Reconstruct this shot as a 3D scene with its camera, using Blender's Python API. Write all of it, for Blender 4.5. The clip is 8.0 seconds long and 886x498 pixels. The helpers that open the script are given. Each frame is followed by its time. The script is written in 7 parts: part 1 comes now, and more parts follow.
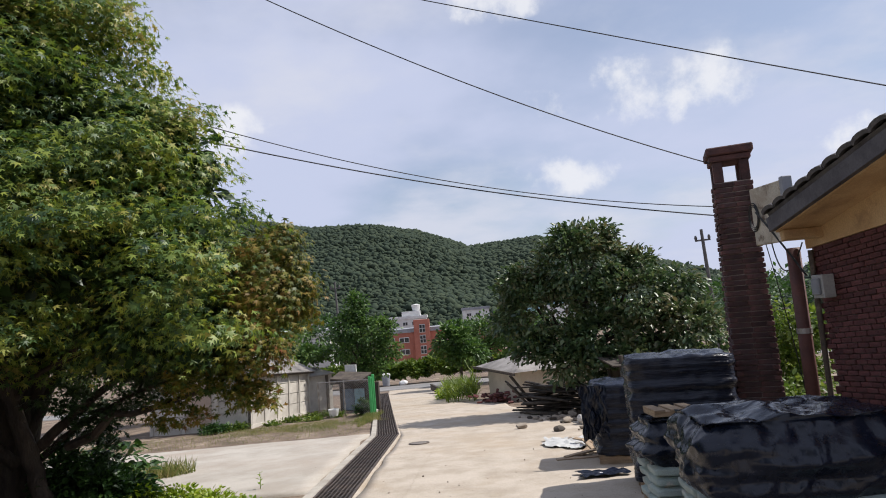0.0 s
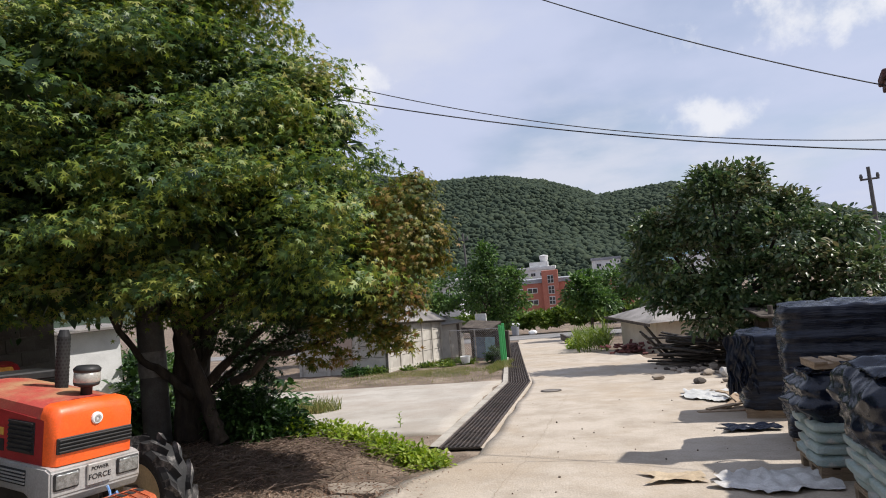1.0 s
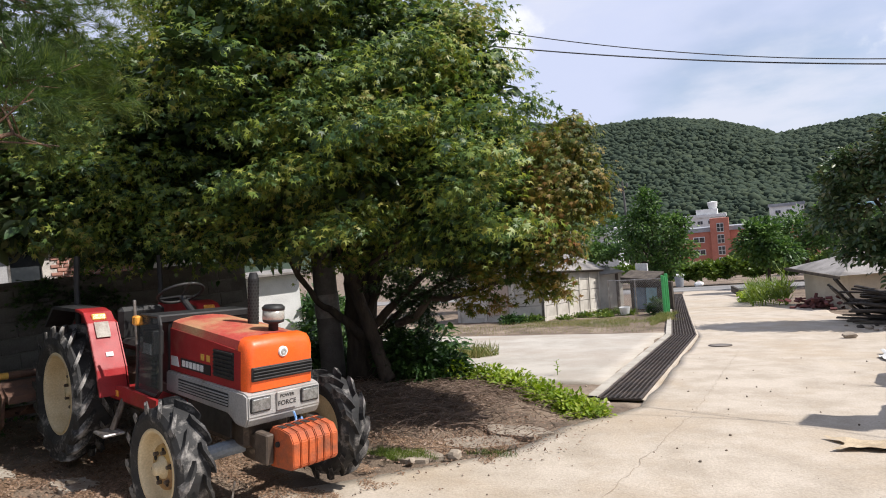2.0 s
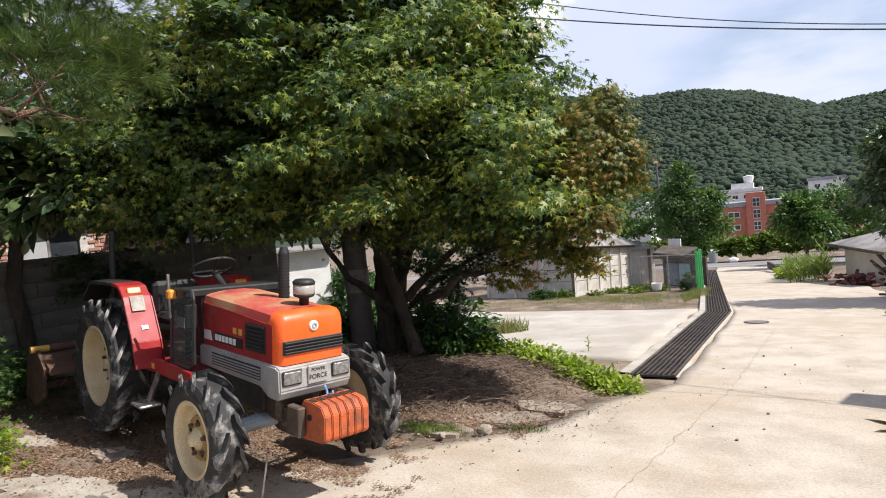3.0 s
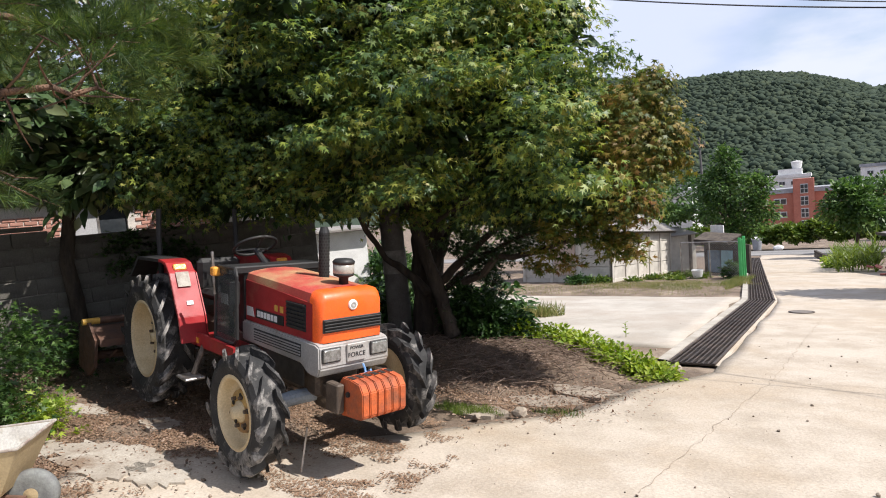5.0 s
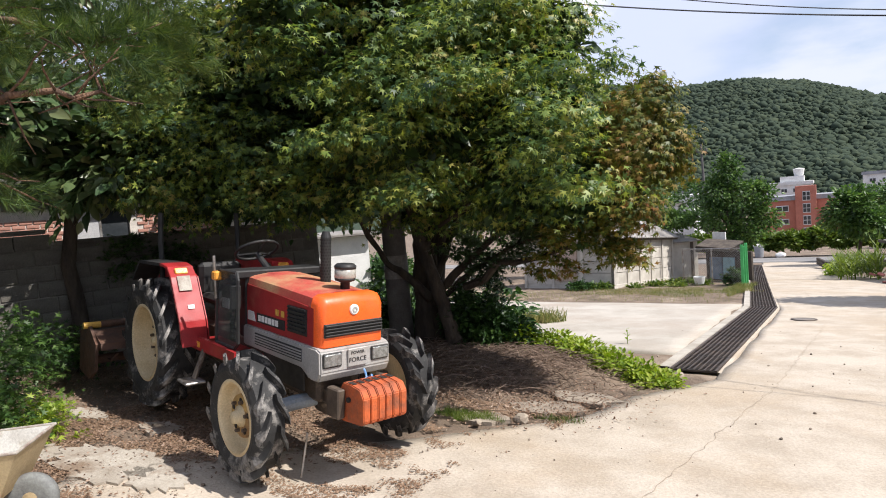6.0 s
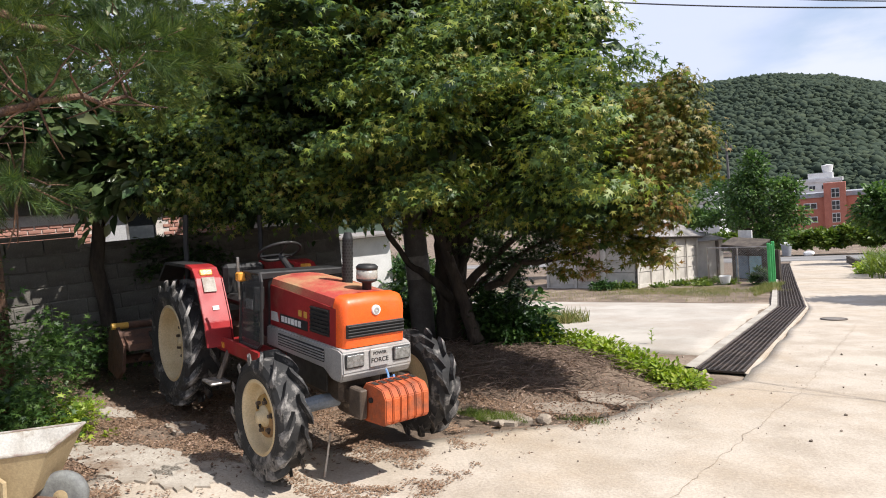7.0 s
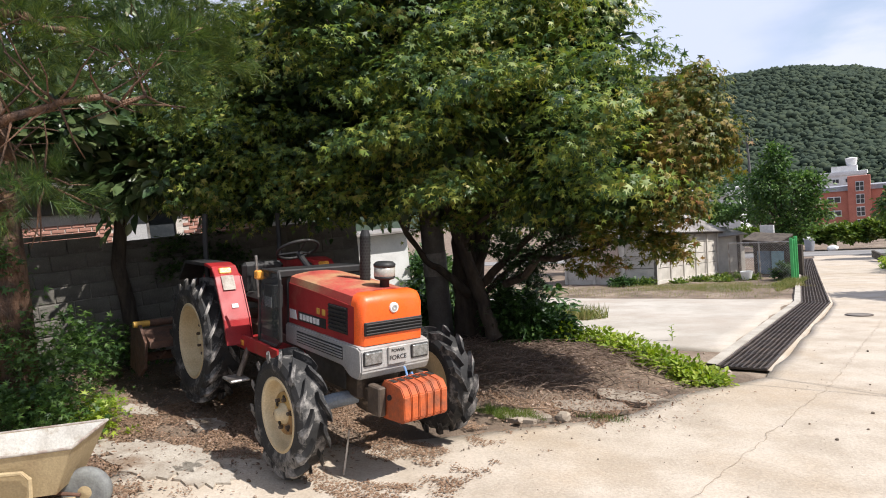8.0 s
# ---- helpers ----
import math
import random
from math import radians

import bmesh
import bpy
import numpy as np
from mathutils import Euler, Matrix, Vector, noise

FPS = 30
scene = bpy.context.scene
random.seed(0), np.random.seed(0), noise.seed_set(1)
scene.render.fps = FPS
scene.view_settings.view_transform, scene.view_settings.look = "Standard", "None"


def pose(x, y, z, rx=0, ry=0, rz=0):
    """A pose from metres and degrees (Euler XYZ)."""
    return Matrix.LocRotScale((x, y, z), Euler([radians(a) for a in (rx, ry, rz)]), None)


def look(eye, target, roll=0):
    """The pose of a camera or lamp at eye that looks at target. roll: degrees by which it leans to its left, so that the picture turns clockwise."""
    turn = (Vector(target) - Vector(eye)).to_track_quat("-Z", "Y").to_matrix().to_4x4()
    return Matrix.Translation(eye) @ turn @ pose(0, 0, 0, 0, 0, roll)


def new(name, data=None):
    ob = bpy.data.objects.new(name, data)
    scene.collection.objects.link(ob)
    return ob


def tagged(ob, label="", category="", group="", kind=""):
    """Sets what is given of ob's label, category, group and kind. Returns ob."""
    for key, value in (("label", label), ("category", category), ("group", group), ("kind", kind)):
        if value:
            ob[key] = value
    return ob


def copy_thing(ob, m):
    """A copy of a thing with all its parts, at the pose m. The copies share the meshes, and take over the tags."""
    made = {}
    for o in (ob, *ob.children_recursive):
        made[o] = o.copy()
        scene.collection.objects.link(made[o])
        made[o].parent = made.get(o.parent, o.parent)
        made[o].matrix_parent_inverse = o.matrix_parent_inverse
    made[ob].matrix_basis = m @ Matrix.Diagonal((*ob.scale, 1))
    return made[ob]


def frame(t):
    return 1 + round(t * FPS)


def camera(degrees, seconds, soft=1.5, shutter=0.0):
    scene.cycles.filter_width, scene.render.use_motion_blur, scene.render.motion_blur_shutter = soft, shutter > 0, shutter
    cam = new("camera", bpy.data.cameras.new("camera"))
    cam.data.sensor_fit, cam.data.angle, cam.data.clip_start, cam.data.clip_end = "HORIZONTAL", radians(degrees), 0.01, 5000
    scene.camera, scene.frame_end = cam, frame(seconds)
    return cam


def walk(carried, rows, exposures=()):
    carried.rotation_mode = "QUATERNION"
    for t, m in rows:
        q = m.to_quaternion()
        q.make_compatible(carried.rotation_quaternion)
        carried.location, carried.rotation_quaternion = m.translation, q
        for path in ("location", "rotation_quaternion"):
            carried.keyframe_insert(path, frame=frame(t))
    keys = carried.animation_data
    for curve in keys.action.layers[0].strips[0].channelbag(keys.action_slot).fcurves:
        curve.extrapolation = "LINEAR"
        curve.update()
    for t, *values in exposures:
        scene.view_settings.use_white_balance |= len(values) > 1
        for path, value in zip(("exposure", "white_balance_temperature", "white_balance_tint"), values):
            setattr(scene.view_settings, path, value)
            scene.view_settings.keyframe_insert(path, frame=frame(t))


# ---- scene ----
cam = camera(70.9, 8.0, soft=1.0)
PATH = [
    (0, (-0.200, 0.226, 1.633), (-0.052, 10.178, 2.594), -4.89),
    (0.5, (-0.214, 0.239, 1.620), (-0.394, 10.205, 2.423), -5.70),
    (0.8, (-0.240, 0.271, 1.597), (-1.440, 10.185, 2.120), -5.42),
    (1, (-0.258, 0.293, 1.582), (-2.188, 10.098, 1.947), -5.26),
    (1.2, (-0.263, 0.296, 1.576), (-2.848, 9.954, 1.747), -5.55),
    (1.5, (-0.271, 0.300, 1.567), (-3.818, 9.649, 1.657), -6.10),
    (1.7, (-0.281, 0.312, 1.564), (-4.248, 9.492, 1.536), -5.82),
    (2.8, (-0.336, 0.380, 1.551), (-5.017, 9.202, 1.047), -5.72),
    (3, (-0.346, 0.392, 1.548), (-5.118, 9.163, 0.996), -5.70),
    (3.5, (-0.359, 0.393, 1.548), (-5.359, 9.029, 0.893), -6.10),
    (4, (-0.362, 0.384, 1.544), (-5.477, 8.947, 0.834), -5.78),
    (4.5, (-0.362, 0.373, 1.547), (-5.587, 8.864, 0.774), -5.35),
    (4.7, (-0.363, 0.374, 1.546), (-5.635, 8.835, 0.758), -5.12),
    (5.8, (-0.369, 0.381, 1.542), (-5.631, 8.855, 0.833), -4.61),
    (6, (-0.370, 0.382, 1.541), (-5.669, 8.835, 0.856), -4.69),
    (6.5, (-0.374, 0.397, 1.547), (-5.858, 8.734, 0.904), -4.49),
    (7, (-0.372, 0.388, 1.539), (-5.960, 8.656, 0.890), -5.17),
    (7.5, (-0.380, 0.410, 1.537), (-6.053, 8.613, 0.804), -5.64),
    (8, (-0.386, 0.403, 1.540), (-6.202, 8.509, 0.866), -5.61),
]
walk(cam, [(t, look(eye, target, roll)) for t, eye, target, roll in PATH], exposures=[(0, 0.02), (0.5, 0.02), (1.5, 0.14), (3, 0.42), (8, 0.45)])

# ---- sky and sun ----
SUN_AZ, SUN_EL = radians(81), radians(50.5)  # azimuth from +y towards +x


def make_world():
    world = bpy.data.worlds.new("sky")
    world.use_nodes = True
    nt = world.node_tree
    nt.nodes.clear()
    out = nt.nodes.new("ShaderNodeOutputWorld")
    bg = nt.nodes.new("ShaderNodeBackground")
    sky = nt.nodes.new("ShaderNodeTexSky")
    sky.sky_type, sky.sun_disc = "NISHITA", False
    sky.sun_elevation, sky.sun_rotation = SUN_EL, SUN_AZ
    sky.air_density, sky.dust_density, sky.ozone_density = 1.0, 1.2, 1.5
    bg.inputs["Strength"].default_value = 0.11
    co = nt.nodes.new("ShaderNodeTexCoord")
    sep = nt.nodes.new("ShaderNodeSeparateXYZ")
    nt.links.new(co.outputs["Generated"], sep.inputs[0])
    # project the direction on a flat cloud layer
    up = nt.nodes.new("ShaderNodeMath")
    up.operation = "MAXIMUM"
    up.inputs[1].default_value = 0.0
    nt.links.new(sep.outputs["Z"], up.inputs[0])
    add = nt.nodes.new("ShaderNodeMath")
    add.inputs[1].default_value = 0.22
    nt.links.new(up.outputs[0], add.inputs[0])
    dv = nt.nodes.new("ShaderNodeVectorMath")
    dv.operation = "DIVIDE"
    comb = nt.nodes.new("ShaderNodeCombineXYZ")
    for i in range(3):
        nt.links.new(add.outputs[0], comb.inputs[i])
    nt.links.new(co.outputs["Generated"], dv.inputs[0])
    nt.links.new(comb.outputs[0], dv.inputs[1])
    def noise_at(src, scale, detail, rough, seed):
        off = nt.nodes.new("ShaderNodeVectorMath")
        off.inputs[1].default_value = (seed, seed * 0.7, 0)
        nt.links.new(src, off.inputs[0])
        n = nt.nodes.new("ShaderNodeTexNoise")
        n.inputs["Scale"].default_value, n.inputs["Detail"].default_value, n.inputs["Roughness"].default_value = scale, detail, rough
        nt.links.new(off.outputs[0], n.inputs["Vector"])
        return n.outputs["Fac"]

    def span(v, lo, hi, t0, t1):
        r = nt.nodes.new("ShaderNodeMapRange")
        r.interpolation_type = "SMOOTHSTEP"
        for key, q in (("From Min", lo), ("From Max", hi), ("To Min", t0), ("To Max", t1)):
            r.inputs[key].default_value = q
        nt.links.new(v, r.inputs["Value"])
        return r.outputs["Result"]

    def over(f, below, colour):
        k = nt.nodes.new("ShaderNodeMix")
        k.data_type = "RGBA"
        k.inputs["B"].default_value = (*colour, 1)
        nt.links.new(f, k.inputs["Factor"])
        nt.links.new(below, k.inputs["A"])
        return k.outputs["Result"]

    # a thin high veil with blue showing through, thicker streaks in it
    fac = over(span(noise_at(dv.outputs[0], 0.75, 6, 0.5, 3.1), 0.36, 0.58, 0.38, 0.95), sky.outputs[0], (5.3, 5.75, 7.5))
    fac = over(span(noise_at(dv.outputs[0], 1.3, 6, 0.55, 7.7), 0.48, 0.72, 0.0, 0.8), fac, (6.2, 6.4, 7.4))
    # small fair-weather clouds: centre, half width, half height
    puffs = [((0.346, 0.888, 0.302), 0.150, 0.050), ((0.223, 0.956, 0.190), 0.075, 0.028), ((-0.292, 0.914, 0.281), 0.055, 0.045), ((0.125, 0.886, 0.446), 0.075, 0.025), ((0.562, 0.807, 0.184), 0.040, 0.025)]
    edge = noise_at(co.outputs["Generated"], 16.0, 7, 0.6, 1.3)
    body = noise_at(co.outputs["Generated"], 7.0, 4, 0.5, 4.3)
    for centre, hw, hh in puffs:
        c = Vector(centre)
        side = c.cross(Vector((0, 0, 1))).normalized()
        up_ = side.cross(c).normalized()
        rel = nt.nodes.new("ShaderNodeVectorMath")
        rel.operation = "SUBTRACT"
        rel.inputs[1].default_value = c
        nt.links.new(co.outputs["Generated"], rel.inputs[0])
        sq = []
        for axis, h in ((side, hw), (up_, hh)):
            d = nt.nodes.new("ShaderNodeVectorMath")
            d.operation = "DOT_PRODUCT"
            d.inputs[1].default_value = axis / h
            nt.links.new(rel.outputs[0], d.inputs[0])
            p2 = nt.nodes.new("ShaderNodeMath")
            p2.operation = "MULTIPLY"
            nt.links.new(d.outputs["Value"], p2.inputs[0])
            nt.links.new(d.outputs["Value"], p2.inputs[1])
            sq.append(p2.outputs[0])
        r2 = nt.nodes.new("ShaderNodeMath")
        nt.links.new(sq[0], r2.inputs[0])
        nt.links.new(sq[1], r2.inputs[1])
        rag = nt.nodes.new("ShaderNodeMath")
        rag.operation = "MULTIPLY_ADD"
        rag.inputs[1].default_value = -5.5
        nt.links.new(edge, rag.inputs[0])
        nt.links.new(r2.outputs[0], rag.inputs[2])
        rag2 = nt.nodes.new("ShaderNodeMath")
        rag2.operation = "MULTIPLY_ADD"
        rag2.inputs[1].default_value = -3.5
        nt.links.new(body, rag2.inputs[0])
        nt.links.new(rag.outputs[0], rag2.inputs[2])
        fac = over(span(rag2.outputs[0], -4.9, -3.2, 0.8, 0.0), fac, (8.0, 8.05, 8.4))
    nt.links.new(fac, bg.inputs["Color"])
    nt.links.new(bg.outputs[0], out.inputs[0])
    scene.world = world


make_world()
sun = new("sun", bpy.data.lights.new("sun", "SUN"))
sun.data.energy, sun.data.angle, sun.data.color = 5.0, radians(0.55), (1.0, 0.95, 0.905)
to_sun = Vector((math.sin(SUN_AZ) * math.cos(SUN_EL), math.cos(SUN_AZ) * math.cos(SUN_EL), math.sin(SUN_EL)))
sun.matrix_world = look(to_sun * 60, (0, 0, 0))

# ---- materials ----


def mat(name, a, b=None, rough=0.8, scale=4.0, fine=60.0, bump=0.15, metal=0.0, vary=0.0, island=False, mixlo=0.4, mixhi=0.62, stain=None, stain_scale=1.2, stain_lo=0.55, stain_hi=0.68, stretch=(1, 1, 1), translucent=0.0, spec=0.4, coat=0.0, dist=0.01):
    """Two colours mixed by noise, fine grain, an optional third colour in stains, fine relief."""
    m = bpy.data.materials.new(name)
    m.use_nodes = True
    nt = m.node_tree
    p = nt.nodes["Principled BSDF"]
    p.inputs["Roughness"].default_value, p.inputs["Metallic"].default_value = rough, metal
    p.inputs["Specular IOR Level"].default_value = spec
    p.inputs["Coat Weight"].default_value = coat
    b = b or tuple(c * 0.7 for c in a)
    co = nt.nodes.new("ShaderNodeTexCoord")
    mp = nt.nodes.new("ShaderNodeMapping")
    mp.inputs["Scale"].default_value = stretch
    nt.links.new(co.outputs["Object"], mp.inputs[0])

    def nz(sc, det=5, rg=0.6):
        n = nt.nodes.new("ShaderNodeTexNoise")
        n.inputs["Scale"].default_value, n.inputs["Detail"].default_value, n.inputs["Roughness"].default_value = sc, det, rg
        nt.links.new(mp.outputs[0], n.inputs["Vector"])
        return n.outputs["Fac"]

    def ramp(v, lo, hi, t0=0.0, t1=1.0):
        r = nt.nodes.new("ShaderNodeMapRange")
        r.inputs["From Min"].default_value, r.inputs["From Max"].default_value = lo, hi
        r.inputs["To Min"].default_value, r.inputs["To Max"].default_value = t0, t1
        nt.links.new(v, r.inputs["Value"])
        return r.outputs["Result"]

    def mix(f, x, y, blend="MIX"):
        k = nt.nodes.new("ShaderNodeMix")
        k.data_type, k.blend_type = "RGBA", blend
        for key, v in (("Factor", f), ("A", x), ("B", y)):
            if hasattr(v, "is_linked"):
                nt.links.new(v, k.inputs[key])
            elif key == "Factor":
                k.inputs[0].default_value = v
            else:
                k.inputs[key].default_value = (*v, 1)
        return k.outputs["Result"]

    col = mix(ramp(nz(scale), mixlo, mixhi), a, b)
    if stain:
        col = mix(ramp(nz(stain_scale, 7, 0.65), stain_lo, stain_hi), col, stain)
    grain = nz(fine, 3)
    gv = nt.nodes.new("ShaderNodeHueSaturation")
    nt.links.new(col, gv.inputs["Color"])
    val = ramp(grain, 0.3, 0.7, 0.86, 1.14)
    if vary:
        if island:
            rnd = nt.nodes.new("ShaderNodeNewGeometry").outputs["Random Per Island"]
        else:
            rnd = nt.nodes.new("ShaderNodeObjectInfo").outputs["Random"]
        rv = ramp(rnd, 0, 1, 1 - vary, 1 + vary)
        mul = nt.nodes.new("ShaderNodeMath")
        mul.operation = "MULTIPLY"
        nt.links.new(val, mul.inputs[0])
        nt.links.new(rv, mul.inputs[1])
        val = mul.outputs[0]
    nt.links.new(val, gv.inputs["Value"])
    nt.links.new(gv.outputs[0], p.inputs["Base Color"])
    rr = ramp(nz(scale * 3), 0.3, 0.7, max(rough - 0.12, 0.03), min(rough + 0.12, 1))
    nt.links.new(rr, p.inputs["Roughness"])
    if bump:
        bp = nt.nodes.new("ShaderNodeBump")
        bp.inputs["Strength"].default_value, bp.inputs["Distance"].default_value = bump, dist
        s2 = nt.nodes.new("ShaderNodeMath")
        nt.links.new(grain, s2.inputs[0])
        nt.links.new(nz(scale * 2.3), s2.inputs[1])
        nt.links.new(s2.outputs[0], bp.inputs["Height"])
        nt.links.new(bp.outputs[0], p.inputs["Normal"])
    if translucent:
        tr = nt.nodes.new("ShaderNodeBsdfTranslucent")
        nt.links.new(gv.outputs[0], tr.inputs["Color"])
        ms = nt.nodes.new("ShaderNodeMixShader")
        ms.inputs[0].default_value = translucent
        nt.links.new(p.outputs[0], ms.inputs[1])
        nt.links.new(tr.outputs[0], ms.inputs[2])
        nt.links.new(ms.outputs[0], nt.nodes["Material Output"].inputs[0])
    return m


def leaf_mat(name, cols, rough=0.45, translucent=0.35, spec=0.35):
    """Leaf colours picked leaf by leaf from a ramp."""
    m = bpy.data.materials.new(name)
    m.use_nodes = True
    nt = m.node_tree
    p = nt.nodes["Principled BSDF"]
    p.inputs["Roughness"].default_value, p.inputs["Specular IOR Level"].default_value = rough, spec
    geo = nt.nodes.new("ShaderNodeNewGeometry")
    co = nt.nodes.new("ShaderNodeTexCoord")
    n = nt.nodes.new("ShaderNodeTexNoise")
    n.inputs["Scale"].default_value = 0.9
    nt.links.new(co.outputs["Object"], n.inputs["Vector"])
    ad = nt.nodes.new("ShaderNodeMath")
    ad.operation = "MULTIPLY_ADD"
    nt.links.new(n.outputs["Fac"], ad.inputs[0])
    ad.inputs[1].default_value = 1.1
    sb = nt.nodes.new("ShaderNodeMath")
    sb.operation = "MULTIPLY_ADD"
    nt.links.new(geo.outputs["Random Per Island"], sb.inputs[0])
    sb.inputs[1].default_value, sb.inputs[2].default_value = 0.75, -0.42
    nt.links.new(sb.outputs[0], ad.inputs[2])
    r = nt.nodes.new("ShaderNodeValToRGB")
    e = r.color_ramp.elements
    while len(e) < len(cols):
        e.new(0.5)
    for i, c in enumerate(cols):
        e[i].position = i / (len(cols) - 1)
        e[i].color = (*c, 1)
    nt.links.new(ad.outputs[0], r.inputs[0])
    nt.links.new(r.outputs[0], p.inputs["Base Color"])
    tr = nt.nodes.new("ShaderNodeBsdfTranslucent")
    br = nt.nodes.new("ShaderNodeHueSaturation")
    br.inputs["Value"].default_value, br.inputs["Saturation"].default_value = 1.5, 1.1
    nt.links.new(r.outputs[0], br.inputs["Color"])
    nt.links.new(br.outputs[0], tr.inputs["Color"])
    ms = nt.nodes.new("ShaderNodeMixShader")
    ms.inputs[0].default_value = translucent
    nt.links.new(p.outputs[0], ms.inputs[1])
    nt.links.new(tr.outputs[0], ms.inputs[2])
    nt.links.new(ms.outputs[0], nt.nodes["Material Output"].inputs[0])
    return m


def glass_mat(name, tint=(0.8, 0.85, 0.88), rough=0.05, alpha=0.35):
    m = bpy.data.materials.new(name)
    m.use_nodes = True
    nt = m.node_tree
    p = nt.nodes["Principled BSDF"]
    p.inputs["Base Color"].default_value = (0.10, 0.105, 0.11, 1)
    p.inputs["Roughness"].default_value = rough
    tr = nt.nodes.new("ShaderNodeBsdfTransparent")
    tr.inputs[0].default_value = (*tint, 1)
    ms = nt.nodes.new("ShaderNodeMixShader")
    ms.inputs[0].default_value = alpha
    nt.links.new(tr.outputs[0], ms.inputs[1])
    nt.links.new(p.outputs[0], ms.inputs[2])
    nt.links.new(ms.outputs[0], nt.nodes["Material Output"].inputs[0])
    return m


CONCRETE = mat("road_concrete", (0.475, 0.414, 0.338), (0.368, 0.313, 0.245), 0.9, 1.7, 45, 0.6, stain=(0.39, 0.31, 0.22), stain_scale=0.5, stain_lo=0.47, stain_hi=0.72, mixlo=0.38, mixhi=0.64)
PAD = mat("yard_concrete", (0.44, 0.405, 0.35), (0.35, 0.315, 0.265), 0.9, 1.1, 60, 0.5, stain=(0.35, 0.30, 0.245), stain_scale=0.5, stain_lo=0.48, stain_hi=0.7)
WORN = mat("worn_concrete_patch", (0.40, 0.36, 0.30), (0.29, 0.25, 0.20), 0.95, 2.2, 50, 0.6, stain=(0.2, 0.145, 0.1), stain_scale=2.6, stain_lo=0.5, stain_hi=0.66)
KERB = mat("kerb_concrete", (0.42, 0.385, 0.33), (0.30, 0.27, 0.225), 0.9, 2, 80, 0.4)
DIRT = mat("soil", (0.215, 0.16, 0.115), (0.12, 0.088, 0.063), 0.95, 1.6, 45, 0.7, stain=(0.36, 0.29, 0.22), stain_scale=0.7, dist=0.03)
ASPHALT = mat("asphalt", (0.23, 0.22, 0.21), (0.17, 0.165, 0.16), 0.9, 0.5, 120, 0.3)
GRATE = mat("grate_steel", (0.075, 0.062, 0.055), (0.13, 0.10, 0.08), 0.6, 3, 60, 0.2, metal=0.5, vary=0.15)
# near-black standing for the dark inside openings and below the grating
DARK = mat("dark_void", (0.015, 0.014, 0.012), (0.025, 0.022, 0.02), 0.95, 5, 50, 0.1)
BRICK = mat("old_red_brick", (0.135, 0.044, 0.04), (0.08, 0.032, 0.031), 0.85, 6, 80, 0.6, vary=0.3)
CHIM_BRICK = mat("chimney_brick", (0.105, 0.048, 0.043), (0.06, 0.035, 0.034), 0.9, 7, 70, 0.8, vary=0.35)
MORTAR = mat("mortar", (0.30, 0.25, 0.22), (0.2, 0.16, 0.14), 0.95, 8, 90, 0.6)
PALE_MORTAR = mat("pale_mortar", (0.6, 0.56, 0.5), (0.48, 0.44, 0.4), 0.95, 8, 90, 0.4)
PALE_BRICK = mat("facing_brick", (0.42, 0.22, 0.17), (0.32, 0.16, 0.12), 0.85, 6, 80, 0.4, vary=0.2)
BARK = mat("bark", (0.075, 0.058, 0.043), (0.038, 0.03, 0.024), 0.95, 7, 50, 0.9, stretch=(1, 1, 0.3), dist=0.02)
PINE_BARK = mat("pine_bark", (0.21, 0.12, 0.075), (0.09, 0.06, 0.045), 0.95, 9, 40, 1.0, stretch=(1, 1, 0.5), dist=0.03)
PANEL = mat("concrete_panel", (0.52, 0.49, 0.43), (0.4, 0.37, 0.32), 0.9, 1.6, 70, 0.35, stain=(0.25, 0.22, 0.19), stain_scale=0.9, stain_lo=0.6, stain_hi=0.85, vary=0.08)
ROOF_GREY = mat("fibre_cement_roof", (0.29, 0.27, 0.25), (0.19, 0.175, 0.16), 0.92, 1.4, 50, 0.5, stain=(0.14, 0.13, 0.12), stain_scale=1.1)
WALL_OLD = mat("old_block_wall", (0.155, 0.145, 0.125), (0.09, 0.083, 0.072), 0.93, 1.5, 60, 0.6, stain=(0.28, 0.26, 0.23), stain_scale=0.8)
CREAM = mat("cream_render", (0.62, 0.55, 0.44), (0.52, 0.45, 0.35), 0.9, 1.2, 60, 0.3, stain=(0.36, 0.30, 0.23), stain_scale=0.9, stain_lo=0.6, stain_hi=0.9)
OCHRE = mat("ochre_painted_soffit", (0.55, 0.38, 0.2), (0.42, 0.27, 0.13), 0.8, 2, 60, 0.2, stain=(0.25, 0.16, 0.09), stain_scale=1.5)
TILE = mat("dark_roof_tile", (0.10, 0.095, 0.095), (0.055, 0.052, 0.055), 0.75, 5, 60, 0.4, vary=0.15)
FILM = mat("black_stretch_film", (0.007, 0.010, 0.020), (0.012, 0.016, 0.030), 0.24, 5, 9, 0.55, spec=0.36, dist=0.015, stretch=(0.5, 0.5, 6))
LOOSE_FILM = mat("crumpled_black_film", (0.006, 0.009, 0.018), (0.010, 0.014, 0.026), 0.22, 6, 16, 0.3, spec=0.38, dist=0.012)
BAG_TEAL = mat("woven_bag", (0.36, 0.44, 0.42), (0.12, 0.31, 0.32), 0.55, 2.6, 80, 0.5, vary=0.15, mixlo=0.5, mixhi=0.58, stain=(0.48, 0.48, 0.44), stain_scale=2.6, stain_lo=0.5, stain_hi=0.6)
WOOD = mat("weathered_wood", (0.36, 0.27, 0.18), (0.24, 0.17, 0.11), 0.85, 5, 50, 0.5, vary=0.25, stretch=(1, 6, 6))
